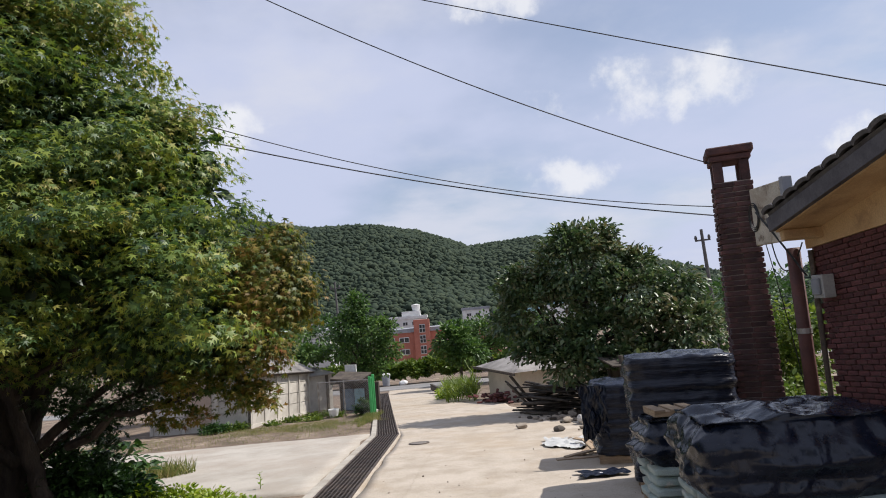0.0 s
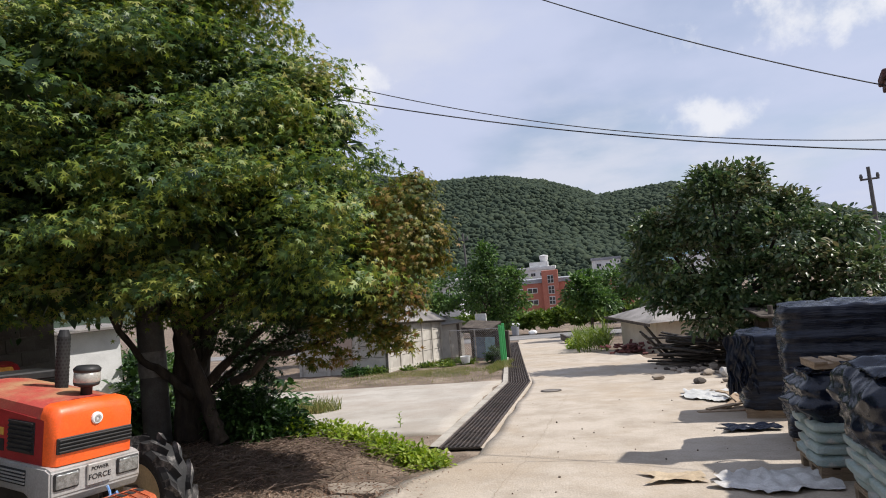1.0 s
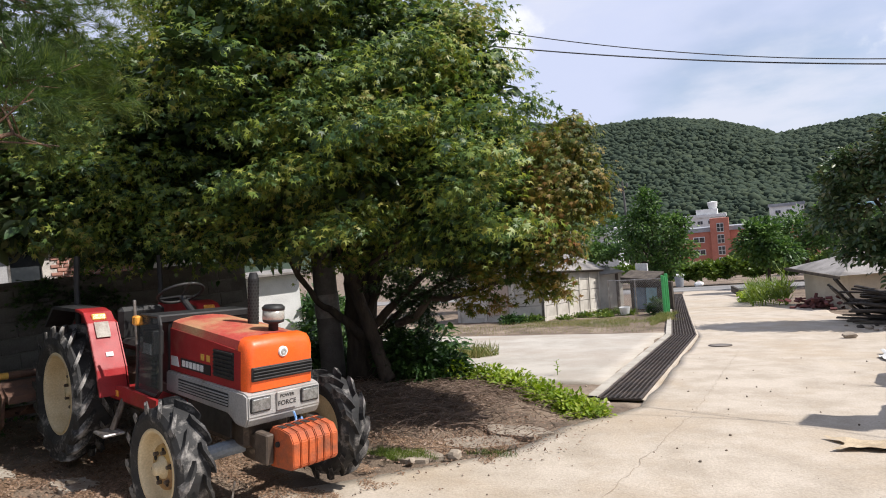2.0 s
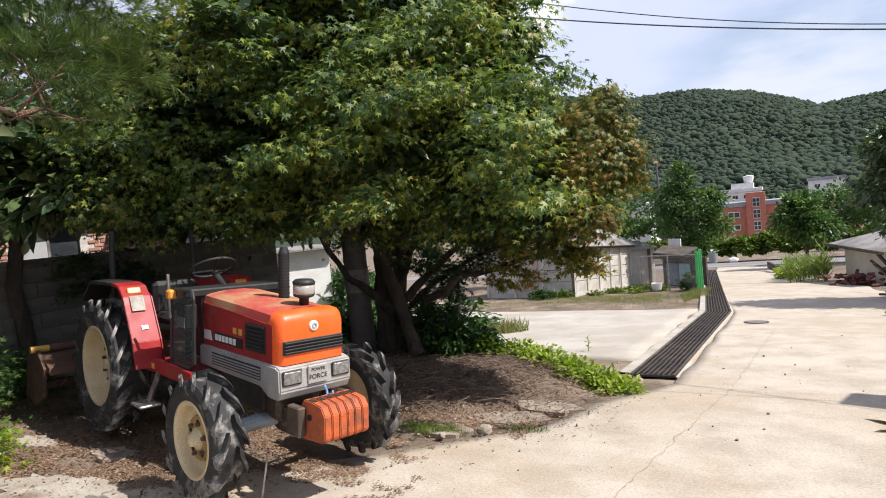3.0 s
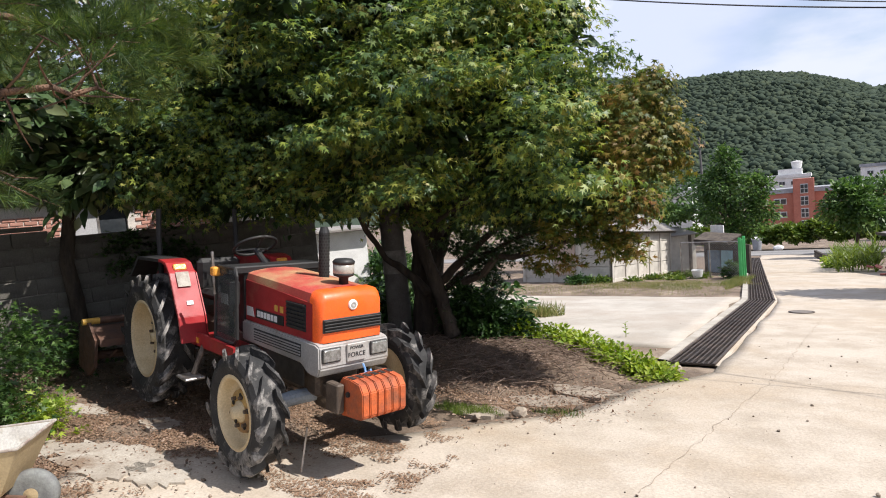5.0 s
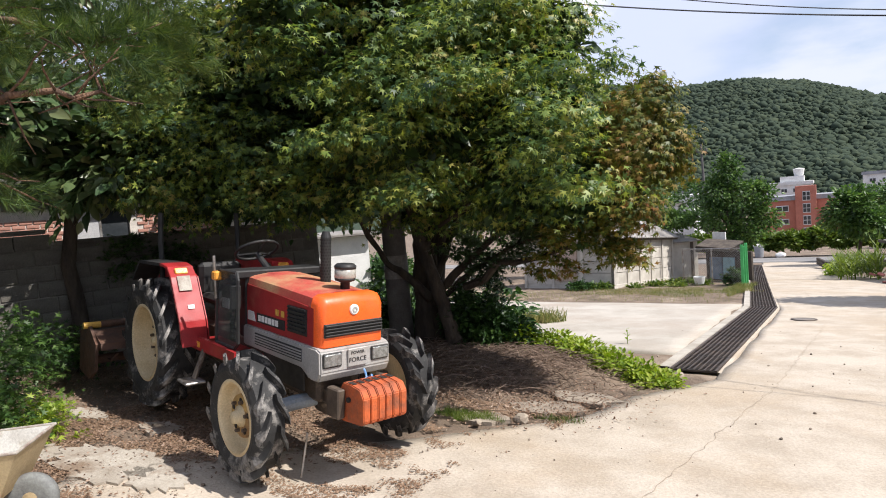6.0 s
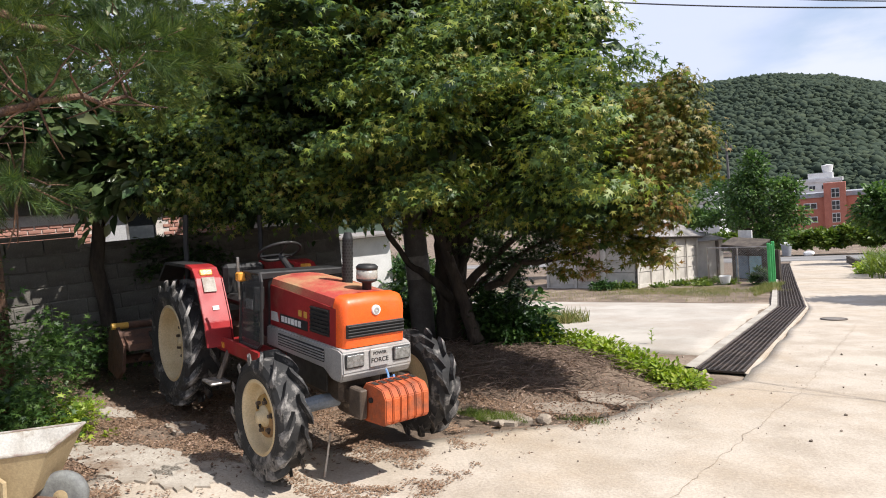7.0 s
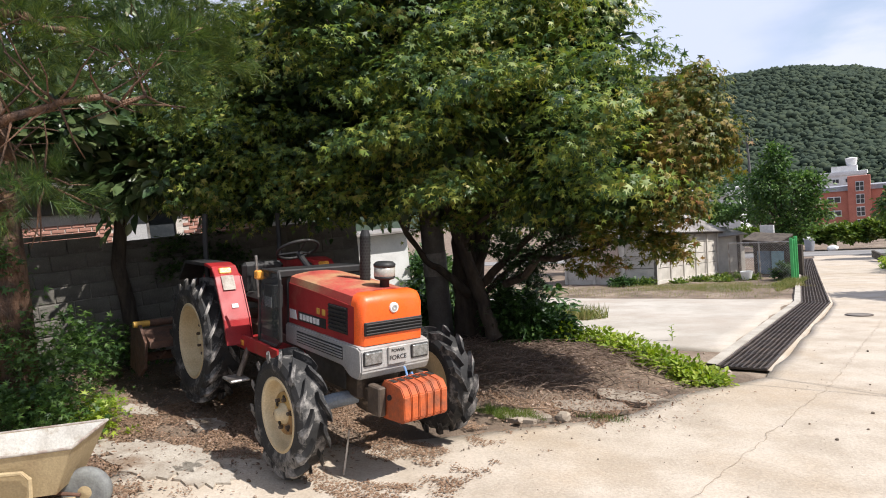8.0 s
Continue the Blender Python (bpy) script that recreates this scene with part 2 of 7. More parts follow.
OLD_WOOD = mat("grey_old_wood", (0.10, 0.082, 0.065), (0.055, 0.045, 0.037), 0.9, 5, 50, 0.6, vary=0.35)
WIRE = mat("cable_rubber", (0.02, 0.02, 0.021), (0.03, 0.03, 0.03), 0.6, 5, 50, 0.0)
STEEL = mat("bare_steel", (0.42, 0.41, 0.4), (0.25, 0.22, 0.2), 0.45, 6, 60, 0.15, metal=0.85)
GREEN_PAINT = mat("green_paint", (0.10, 0.5, 0.16), (0.07, 0.38, 0.12), 0.5, 4, 60, 0.1)
TRED = mat("tractor_red", (0.37, 0.025, 0.027), (0.27, 0.02, 0.022), 0.4, 2.5, 80, 0.06, stain=(0.36, 0.15, 0.09), stain_scale=2.6, stain_lo=0.6, stain_hi=0.9, coat=0.25)
TORANGE = mat("tractor_orange", (0.88, 0.13, 0.018), (0.80, 0.105, 0.016), 0.42, 2.5, 80, 0.05, stain=(0.55, 0.16, 0.06), stain_scale=3.4, stain_lo=0.66, stain_hi=0.9, coat=0.2)
TTOP = mat("dusty_bonnet", (0.43, 0.065, 0.05), (0.42, 0.25, 0.13), 0.6, 2.2, 70, 0.08, stain=(0.30, 0.04, 0.035), stain_scale=2.0)
TSILVER = mat("silver_paint", (0.43, 0.42, 0.40), (0.36, 0.345, 0.32), 0.45, 3, 70, 0.06, metal=0.25, stain=(0.3, 0.24, 0.18), stain_scale=3)
TBLACK = mat("black_plastic", (0.018, 0.018, 0.019), (0.03, 0.029, 0.027), 0.55, 5, 60, 0.1)
WEIGHT = mat("rusty_orange_iron", (0.50, 0.105, 0.028), (0.36, 0.085, 0.035), 0.7, 5, 60, 0.5, stain=(0.17, 0.07, 0.04), stain_scale=6, stain_lo=0.47, stain_hi=0.7)
RUBBER = mat("dusty_rubber", (0.02, 0.02, 0.02), (0.034, 0.033, 0.032), 0.75, 5, 60, 0.3, stain=(0.32, 0.30, 0.275), stain_scale=5.5, stain_lo=0.53, stain_hi=0.7)
RIM = mat("cream_wheel_paint", (0.62, 0.51, 0.32), (0.53, 0.41, 0.235), 0.55, 3, 70, 0.1, stain=(0.36, 0.23, 0.11), stain_scale=4, stain_lo=0.6, stain_hi=0.8)
GREASE = mat("oily_cast_iron", (0.10, 0.075, 0.055), (0.06, 0.045, 0.035), 0.6, 6, 60, 0.3, stain=(0.24, 0.19, 0.14), stain_scale=4)
GREYPAINT = mat("grey_blue_paint", (0.24, 0.28, 0.32), (0.17, 0.19, 0.21), 0.55, 5, 60, 0.1)
YELLOW = mat("yellow_paint", (0.62, 0.37, 0.07), (0.5, 0.29, 0.06), 0.55, 5, 60, 0.15, stain=(0.2, 0.12, 0.06), stain_scale=3)
BARROW = mat("cream_barrow_paint", (0.42, 0.33, 0.19), (0.35, 0.265, 0.15), 0.6, 3, 60, 0.15, stain=(0.26, 0.17, 0.09), stain_scale=3)
WHITE = mat("white_paint", (0.78, 0.78, 0.76), (0.68, 0.68, 0.66), 0.6, 3, 60, 0.1)
RUST = mat("rusty_iron", (0.12, 0.062, 0.04), (0.07, 0.042, 0.032), 0.8, 7, 60, 0.4)
PIPE_BROWN = mat("brown_pipe", (0.13, 0.052, 0.04), (0.085, 0.038, 0.032), 0.7, 4, 60, 0.15)
CLEAR = glass_mat("clear_glass", (0.72, 0.75, 0.77), 0.14, 0.3)
LENS = mat("headlamp_glass", (0.34, 0.35, 0.34), (0.2, 0.2, 0.19), 0.15, 30, 100, 0.4, metal=0.5, coat=0.6)
AMBER = mat("amber_lens", (0.75, 0.34, 0.06), (0.65, 0.28, 0.05), 0.25, 20, 80, 0.2)
WINDOW = mat("dark_window_glass", (0.03, 0.035, 0.04), (0.05, 0.055, 0.06), 0.1, 2, 20, 0.0, spec=0.7)
RED_BLDG = mat("salmon_brick_facade", (0.43, 0.165, 0.115), (0.37, 0.135, 0.095), 0.85, 0.5, 6, 0.1)
FAR_WHITE = mat("far_white_wall", (0.66, 0.66, 0.64), (0.54, 0.54, 0.53), 0.85, 0.4, 5, 0.0)
FAR_GREY = mat("far_grey_roof", (0.3, 0.31, 0.33), (0.22, 0.23, 0.25), 0.8, 0.4, 5, 0.0)
FAR_BLUE = mat("far_blue_roof", (0.25, 0.42, 0.5), (0.2, 0.34, 0.42), 0.7, 0.4, 5, 0.0)
MAPLE_LEAF = leaf_mat("maple_leaf", [(0.022, 0.05, 0.024), (0.052, 0.102, 0.031), (0.118, 0.18, 0.038), (0.24, 0.29, 0.05), (0.34, 0.28, 0.09)], rough=0.48, translucent=0.27, spec=0.36)
# darker copy of the maple leaf: the crown's inner shade put into the colour
MAPLE_SHADE = leaf_mat("maple_leaf_shade", [(0.02, 0.04, 0.016), (0.03, 0.06, 0.018), (0.045, 0.08, 0.02)], translucent=0.05)
MAPLE_TURNING = leaf_mat("maple_leaf_turning", [(0.03, 0.055, 0.015), (0.07, 0.095, 0.02), (0.14, 0.15, 0.025), (0.22, 0.16, 0.04), (0.19, 0.075, 0.03)], translucent=0.25, spec=0.2)
PERSIMMON_LEAF = leaf_mat("persimmon_leaf", [(0.025, 0.05, 0.024), (0.045, 0.085, 0.032), (0.075, 0.12, 0.042), (0.12, 0.15, 0.06), (0.18, 0.16, 0.075)], 0.38, 0.2, 0.5)
BROAD_LEAF = leaf_mat("broad_leaf", [(0.018, 0.042, 0.014), (0.03, 0.07, 0.018), (0.05, 0.105, 0.022), (0.085, 0.14, 0.035)], translucent=0.25)
HEDGE_LEAF = leaf_mat("hedge_leaf", [(0.03, 0.06, 0.012), (0.07, 0.12, 0.02), (0.13, 0.18, 0.03), (0.18, 0.22, 0.05)])
WEED_LEAF = leaf_mat("weed_leaf", [(0.09, 0.16, 0.02), (0.19, 0.28, 0.03), (0.3, 0.38, 0.05), (0.36, 0.4, 0.09)])
SUNNY_LEAF = leaf_mat("sunny_leaf", [(0.025, 0.055, 0.018), (0.05, 0.105, 0.025), (0.09, 0.16, 0.035), (0.13, 0.2, 0.05)], translucent=0.3)
FRAGMENT = mat("dirty_concrete_fragment", (0.33, 0.28, 0.22), (0.22, 0.18, 0.14), 0.95, 4, 60, 0.6)
GRASS = leaf_mat("grass_blade", [(0.08, 0.12, 0.03), (0.14, 0.17, 0.045), (0.23, 0.22, 0.075), (0.32, 0.25, 0.13)])
NEEDLE = leaf_mat("pine_needle", [(0.022, 0.05, 0.018), (0.048, 0.09, 0.024), (0.1, 0.15, 0.03), (0.22, 0.25, 0.05)], 0.5, 0.25)
LITTER = leaf_mat("dry_leaf", [(0.11, 0.065, 0.045), (0.19, 0.12, 0.08), (0.28, 0.19, 0.135), (0.42, 0.32, 0.25)], 0.8, 0.1, 0.2)
CRUMB = leaf_mat("soil_crumb", [(0.17, 0.105, 0.066), (0.23, 0.148, 0.096), (0.29, 0.195, 0.13), (0.36, 0.27, 0.195)], 0.9, 0.0, 0.1)
# grey-blue mixed into these greens puts the distance haze into the colour
FOREST = leaf_mat("far_forest", [(0.03, 0.044, 0.031), (0.036, 0.052, 0.035), (0.044, 0.06, 0.038), (0.056, 0.072, 0.042)], 0.85, 0.0, 0.1)

# ---- building helpers ----


def mesh_from(bm, name, material, smooth=False):
    me = bpy.data.meshes.new(name)
    bm.normal_update()
    bm.to_mesh(me)
    bm.free()
    if material:
        me.materials.append(material)
    if smooth:
        me.shade_smooth()
    return me


def part(name, bm, material, parent, label="", smooth=False, kind=""):
    me = bm if isinstance(bm, bpy.types.Mesh) else mesh_from(bm, name, material, smooth)
    ob = new(name, me)
    ob.parent = parent
    if label or kind:
        tagged(ob, label, kind=kind)
    return ob


def solid(name, bm, material, label, category, group="", kind="", m=None, smooth=False):
    ob = new(name, bm if isinstance(bm, bpy.types.Mesh) else mesh_from(bm, name, material, smooth))
    if m is not None:
        ob.matrix_basis = m
    return tagged(ob, label, category, group, kind)


def thing(name, label, category, m=None, group="", kind=""):
    ob = new(name)
    ob.empty_display_size = 0.2
    if m is not None:
        ob.matrix_basis = m
    return tagged(ob, label, category, group, kind)


def box(x0, x1, y0, y1, z0, z1, bevel=0.0, bm=None, seg=1):
    own = bmesh.new()
    bmesh.ops.create_cube(own, size=1, matrix=Matrix.Translation(((x0 + x1) / 2, (y0 + y1) / 2, (z0 + z1) / 2)) @ Matrix.Diagonal((abs(x1 - x0), abs(y1 - y0), abs(z1 - z0), 1)))
    if bevel:
        bmesh.ops.bevel(own, geom=own.edges[:], offset=bevel, segments=seg, affect="EDGES", profile=0.6)
    return merge(bm, own)


def merge(bm, own, m=None):
    if m is not None:
        own.transform(m)
    if bm is None:
        return own
    me = bpy.data.meshes.new("tmp")
    own.to_mesh(me)
    own.free()
    bm.from_mesh(me)
    bpy.data.meshes.remove(me)
    return bm


def tube(pts, radii, n=8, bm=None, cap=True):
    """A round bar along points, with a radius for each."""
    own = bmesh.new() if bm is None else bm
    pts = [Vector(p) for p in pts]
    if not hasattr(radii, "__len__"):
        radii = [radii] * len(pts)
    rings, side = [], None
    for i, p in enumerate(pts):
        d = (pts[min(i + 1, len(pts) - 1)] - pts[max(i - 1, 0)]).normalized()
        if side is None:
            side = d.orthogonal().normalized()
        side = (side - d * side.dot(d)).normalized()
        up = d.cross(side)
        rings.append([own.verts.new(p + radii[i] * (math.cos(2 * math.pi * k / n) * side + math.sin(2 * math.pi * k / n) * up)) for k in range(n)])
    for a, b in zip(rings, rings[1:]):
        for k in range(n):
            own.faces.new((a[k], a[(k + 1) % n], b[(k + 1) % n], b[k]))
    if cap:
        own.faces.new(rings[0][::-1])
        own.faces.new(rings[-1])
    return own


def lathe(profile, n=24, axis="Z", bm=None, m=None, caps=True):
    """Turns (radius, height) pairs round an axis."""
    own = bmesh.new()
    rings = []
    for r, h in profile:
        rings.append([own.verts.new((r * math.cos(2 * math.pi * k / n), r * math.sin(2 * math.pi * k / n), h)) for k in range(n)])
    for a, b in zip(rings, rings[1:]):
        for k in range(n):
            own.faces.new((a[k], a[(k + 1) % n], b[(k + 1) % n], b[k]))
    if caps and profile[0][0] > 0.001:
        own.faces.new(rings[0][::-1])
    if caps and profile[-1][0] > 0.001:
        own.faces.new(rings[-1])
    bmesh.ops.remove_doubles(own, verts=own.verts[:], dist=1e-5)
    if axis == "Y":
        own.transform(Matrix.Rotation(radians(-90), 4, "X"))
    if axis == "X":
        own.transform(Matrix.Rotation(radians(90), 4, "Y"))
    return merge(bm, own, m)


def prism(outline, y0, y1, bm=None, bevel=0.0):
    """An outline in x and z drawn out along y."""
    own = bmesh.new()
    a = [own.verts.new((x, y0, z)) for x, z in outline]
    b = [own.verts.new((x, y1, z)) for x, z in outline]
    n = len(outline)
    for k in range(n):
        own.faces.new((a[k], a[(k + 1) % n], b[(k + 1) % n], b[k]))
    own.faces.new(a[::-1])
    own.faces.new(b)
    bmesh.ops.recalc_face_normals(own, faces=own.faces[:])
    if bevel:
        bmesh.ops.bevel(own, geom=own.edges[:], offset=bevel, segments=2, affect="EDGES")
    return merge(bm, own)


def smooth01(t):
    t = min(max(t, 0.0), 1.0)
    return t * t * (3 - 2 * t)


def land(x, y):
    """The height of the ground."""
    z = -0.16 - 0.08 * min(y, 46.0)
    if y > 46:
        z -= 0.07 * (min(y, 150) - 46)
    if y < -3:
        z = -0.16 + 0.24
    z += 0.075 * max(0.0, min(-3.8 - x, 6.0)) * (1 - smooth01((y - 6.0) / 5.0))
    return z


def on_land(x, y, up=0.0):
    return Vector((x, y, land(x, y) + up))


def along(points, s):
    """The point at a length s along a line of (x, y)."""
    for a, b in zip(points, points[1:]):
        d = math.dist(a, b)
        if s <= d or b is points[-1]:
            t = s / d
            return a[0] + (b[0] - a[0]) * t, a[1] + (b[1] - a[1]) * t
        s -= d


# ---- leaves ----
rng = np.random.default_rng(5)


def template(kind):
    if kind == "maple":
        ang = np.radians([-90, -12, 15, 40, 65, 90, 115, 140, 165, 192])
        rad = np.array([0.10, 0.85, 0.34, 1.0, 0.38, 1.15, 0.38, 1.0, 0.34, 0.85])
        v = np.stack([rad * np.cos(ang), rad * np.sin(ang), -0.22 * rad**2], 1) * 0.5
        v = np.vstack([[0, 0, 0], v])
        f = [(0, i, i % 10 + 1) for i in range(1, 11)]
    elif kind == "oval":
        v = np.array([[0, -0.5, 0], [0.26, -0.12, 0.07], [0.22, 0.2, 0.05], [0, 0.55, -0.12], [-0.22, 0.2, 0.05], [-0.26, -0.12, 0.07], [0, 0, -0.03]])
        f = [(6, i, (i + 1) % 6) for i in range(6)]
    elif kind == "diamond":
        v = np.array([[0, -0.5, 0], [0.3, 0, 0.06], [0, 0.5, -0.1], [-0.3, 0, 0.06]])
        f = [(0, 1, 2), (0, 2, 3)]
    elif kind == "blade":
        v = np.array([[-0.035, 0, 0], [0.035, 0, 0], [0.022, 0.6, 0.06], [-0.022, 0.6, 0.06], [0, 1.0, 0.24]])
        f = [(0, 1, 2), (0, 2, 3), (3, 2, 4)]
    elif kind == "needle":
        v = np.array([[-0.013, 0, 0], [0.013, 0, 0], [0, 1.0, 0.05]])
        f = [(0, 1, 2)]
    return v, np.array(f)


def basis(d, up):
    """For each row a turn whose y is d and whose z is as near to up as can be."""
    d = d / (np.linalg.norm(d, axis=1, keepdims=True) + 1e-9)
    x = np.cross(d, up)
    x /= np.linalg.norm(x, axis=1, keepdims=True) + 1e-9
    return np.stack([x, d, np.cross(x, d)], 2)


def leaves(name, kind, at, d, up, size, material):
    """One mesh of many leaves: places, the way each points, its upper side and its length."""
    v, f = template(kind)
    n, k = len(at), len(v)
    w = np.einsum("nij,kj->nki", basis(d, up), v) * size[:, None, None] + at[:, None]
    faces = (f[None] + (np.arange(n) * k)[:, None, None]).reshape(-1)
    me = bpy.data.meshes.new(name)
    me.vertices.add(n * k)
    me.vertices.foreach_set("co", w.astype(np.float32).ravel())
    me.loops.add(len(faces))
    me.loops.foreach_set("vertex_index", faces.astype(np.int32))
    me.polygons.add(len(faces) // 3)
    me.polygons.foreach_set("loop_start", np.arange(0, len(faces), 3, dtype=np.int32))
    me.update(calc_edges=True)
    me.materials.append(material)
    return me


def unit(n):
    v = rng.normal(size=(n, 3))
    return v / np.linalg.norm(v, axis=1, keepdims=True)


def crown_sprays(blobs, sprays, shell=0.55, low=-0.75):
    """Places of leaf sprays, near the skin of a union of egg shapes, and the way out at each."""
    blobs = np.array(blobs, float)
    vol = np.prod(blobs[:, 3:6], 1) ** (2 / 3)
    which = rng.choice(len(blobs), sprays, p=vol / vol.sum())
    u = unit(sprays)
    u[:, 2] = np.where(u[:, 2] < low, -u[:, 2], u[:, 2])
    r = (shell + (1 - shell) * rng.random(sprays) ** 0.6)[:, None]
    lump = 1 + 0.18 * np.array([noise.noise(Vector(p * 2.3)) for p in u + which[:, None]])[:, None]
    at = blobs[which, :3] + u * r * lump * blobs[which, 3:6]
    out = u / blobs[which, 3:6]
    return at, out / np.linalg.norm(out, axis=1, keepdims=True)


def spray_leaves(at, out, per, spread, flat, size, droop=0.25, jitter=0.5, face=0.5):
    """Leaves in flat sprays round places."""
    n = len(at) * per
    c, o = np.repeat(at, per, 0), np.repeat(out, per, 0)
    off = unit(n) * (rng.random((n, 1)) ** 0.5) * spread
    off[:, 2] *= flat
    p = c + off + o * (rng.random((n, 1)) - 0.5) * spread * 0.6
    p[:, 2] -= droop * (off[:, 0] ** 2 + off[:, 1] ** 2) / spread
    hang = min(1.0, max(0.0, face - 0.5))
    d = off + o * spread * (0.8 - 0.65 * hang) + rng.normal(size=(n, 3)) * spread * 0.35
    d[:, 2] -= (droop + 0.75 * hang) * spread
    up = np.array([[0, 0, 1.0]]) + o * face + rng.normal(size=(n, 3)) * jitter
    return p, d, up, size * (0.65 + 0.6 * rng.random(n))


def limb(bm, a, b, r0, r1, sag=0.0, wob=0.12, n=7, k=6):
    a, b = Vector(a), Vector(b)
    pts = []
    for i in range(n):
        t = i / (n - 1)
        w = Vector(unit(1)[0]) * wob * (b - a).length * 0.25 * math.sin(math.pi * t)
        pts.append(a.lerp(b, t) + w + Vector((0, 0, sag * math.sin(math.pi * t))))
    tube(pts, [r0 + (r1 - r0) * i / (n - 1) for i in range(n)], k, bm)
    return pts
# ---- ground, road, yard ----


def spread_axis(lo, hi, step, far):
    a = list(np.arange(lo, hi, step))
    s, v, right = step, hi, []
    while v < far:
        right.append(v)
        s *= 1.25
        v += s
    s, v, left = step, lo - step, []
    while v > -far:
        left.append(v)
        s *= 1.25
        v -= s
    return np.array(left[::-1] + a + right + [far])


def make_ground():
    xs, ys = spread_axis(-16, 10, 0.22, 2400), spread_axis(-3, 30, 0.22, 2400)
    verts = []
    for y in ys:
        for x in xs:
            h = land(x, y)
            if -17 < x < 11 and -4 < y < 40:
                h += 0.035 * noise.noise(Vector((x * 0.9, y * 0.9, 0))) + 0.015 * noise.noise(Vector((x * 4, y * 4, 3)))
                h += bank(x, y)
            verts.append((x, y, h - 0.03))
    nx = len(xs)
    faces = [(j * nx + i, j * nx + i + 1, (j + 1) * nx + i + 1, (j + 1) * nx + i) for j in range(len(ys) - 1) for i in range(nx - 1)]
    me = bpy.data.meshes.new("ground")
    me.from_pydata(verts, [], faces)
    me.materials.append(DIRT)
    me.shade_smooth()
    tagged(new("ground", me), "brown soil with dry litter and pale dusty patches", "ground", kind="structure")


def bank(x, y):
    """The low heap of soil at the foot of the maple."""
    d = math.hypot((x + 4.9) / 2.4, (y - 8.0) / 1.9)
    return 0.27 * (1 - smooth01((d - 0.35) / 0.75))


make_ground()

ROAD_LEFT = [(-5.2, -3.4), (-5.3, 3.2), (-4.2, 4.3), (-3.4, 5.2), (-2.55, 6.1), (-2.3, 7.2), (-1.62, 8.35), (-1.42, 16.4), (-2.2, 23.4), (-3.85, 40.5), (-4.2, 45.2)]
ROAD_RIGHT = [(6.5, -3.4), (6.5, 9.0), (4.6, 12.0), (3.5, 15.6), (2.3, 20.4), (1.8, 26.0), (0.4, 30.4), (-0.2, 35.0), (-0.4, 45.2)]


def edge_x(line, y):
    for (x0, y0), (x1, y1) in zip(line, line[1:]):
        if y0 <= y <= y1:
            return x0 + (x1 - x0) * (y - y0) / (y1 - y0)
    return line[-1][0]


def sheet(name, left, right, y0, y1, material, label, category, lift, step=0.3, nx=24, rough=0.012, ragged=0.06, joint=0.0):
    """A paved sheet that follows the ground between two edge lines, with a real edge."""
    bm = bmesh.new()
    ys = list(np.arange(y0, y1, step)) + [y1]
    rows = []
    for y in ys:
        a, b = edge_x(left, y), edge_x(right, y)
        a += ragged * noise.noise(Vector((1.7, y * 1.4, 0)))
        b += ragged * 3 * noise.noise(Vector((5.7, y * 0.9, 0)))
        row = []
        for i in range(nx + 1):
            x = a + (b - a) * i / nx
            z = land(x, y) + lift + rough * noise.noise(Vector((x * 0.7, y * 0.7, 9)))
            row.append(bm.verts.new((x, y, z)))
        rows.append(row)
    for r, s in zip(rows, rows[1:]):
        for i in range(nx):
            bm.faces.new((r[i], r[i + 1], s[i + 1], s[i]))
    rim = [e for e in bm.edges if e.is_boundary]
    ext = bmesh.ops.extrude_edge_only(bm, edges=rim)
    for v in [g for g in ext["geom"] if isinstance(g, bmesh.types.BMVert)]:
        v.co.z -= 0.12
    bmesh.ops.recalc_face_normals(bm, faces=bm.faces[:])
    return solid(name, bm, material, label, category, kind="structure", smooth=True)


road = sheet("road", ROAD_LEFT, ROAD_RIGHT, -3.0, 45.0, CONCRETE, "dusty pale beige concrete village lane", "road", 0.0, nx=44)
YARD_LEFT = [(-16.0, 9.0), (-16.0, 19.5)]
YARD_RIGHT = [(-2.42, 9.0), (-2.36, 17.0), (-2.5, 19.5)]
yard = sheet("pavement", YARD_LEFT, YARD_RIGHT, 10.0, 17.6, PAD, "pale grey concrete yard beside the lane", "pavement", 0.004, nx=40)
cross_road = sheet("road", [(-70, 0), (-70, 60)], [(60, 0), (60, 60)], 45.2, 52.0, ASPHALT, "grey asphalt cross road at the lane's end", "road", 0.01, step=1.0, nx=60)


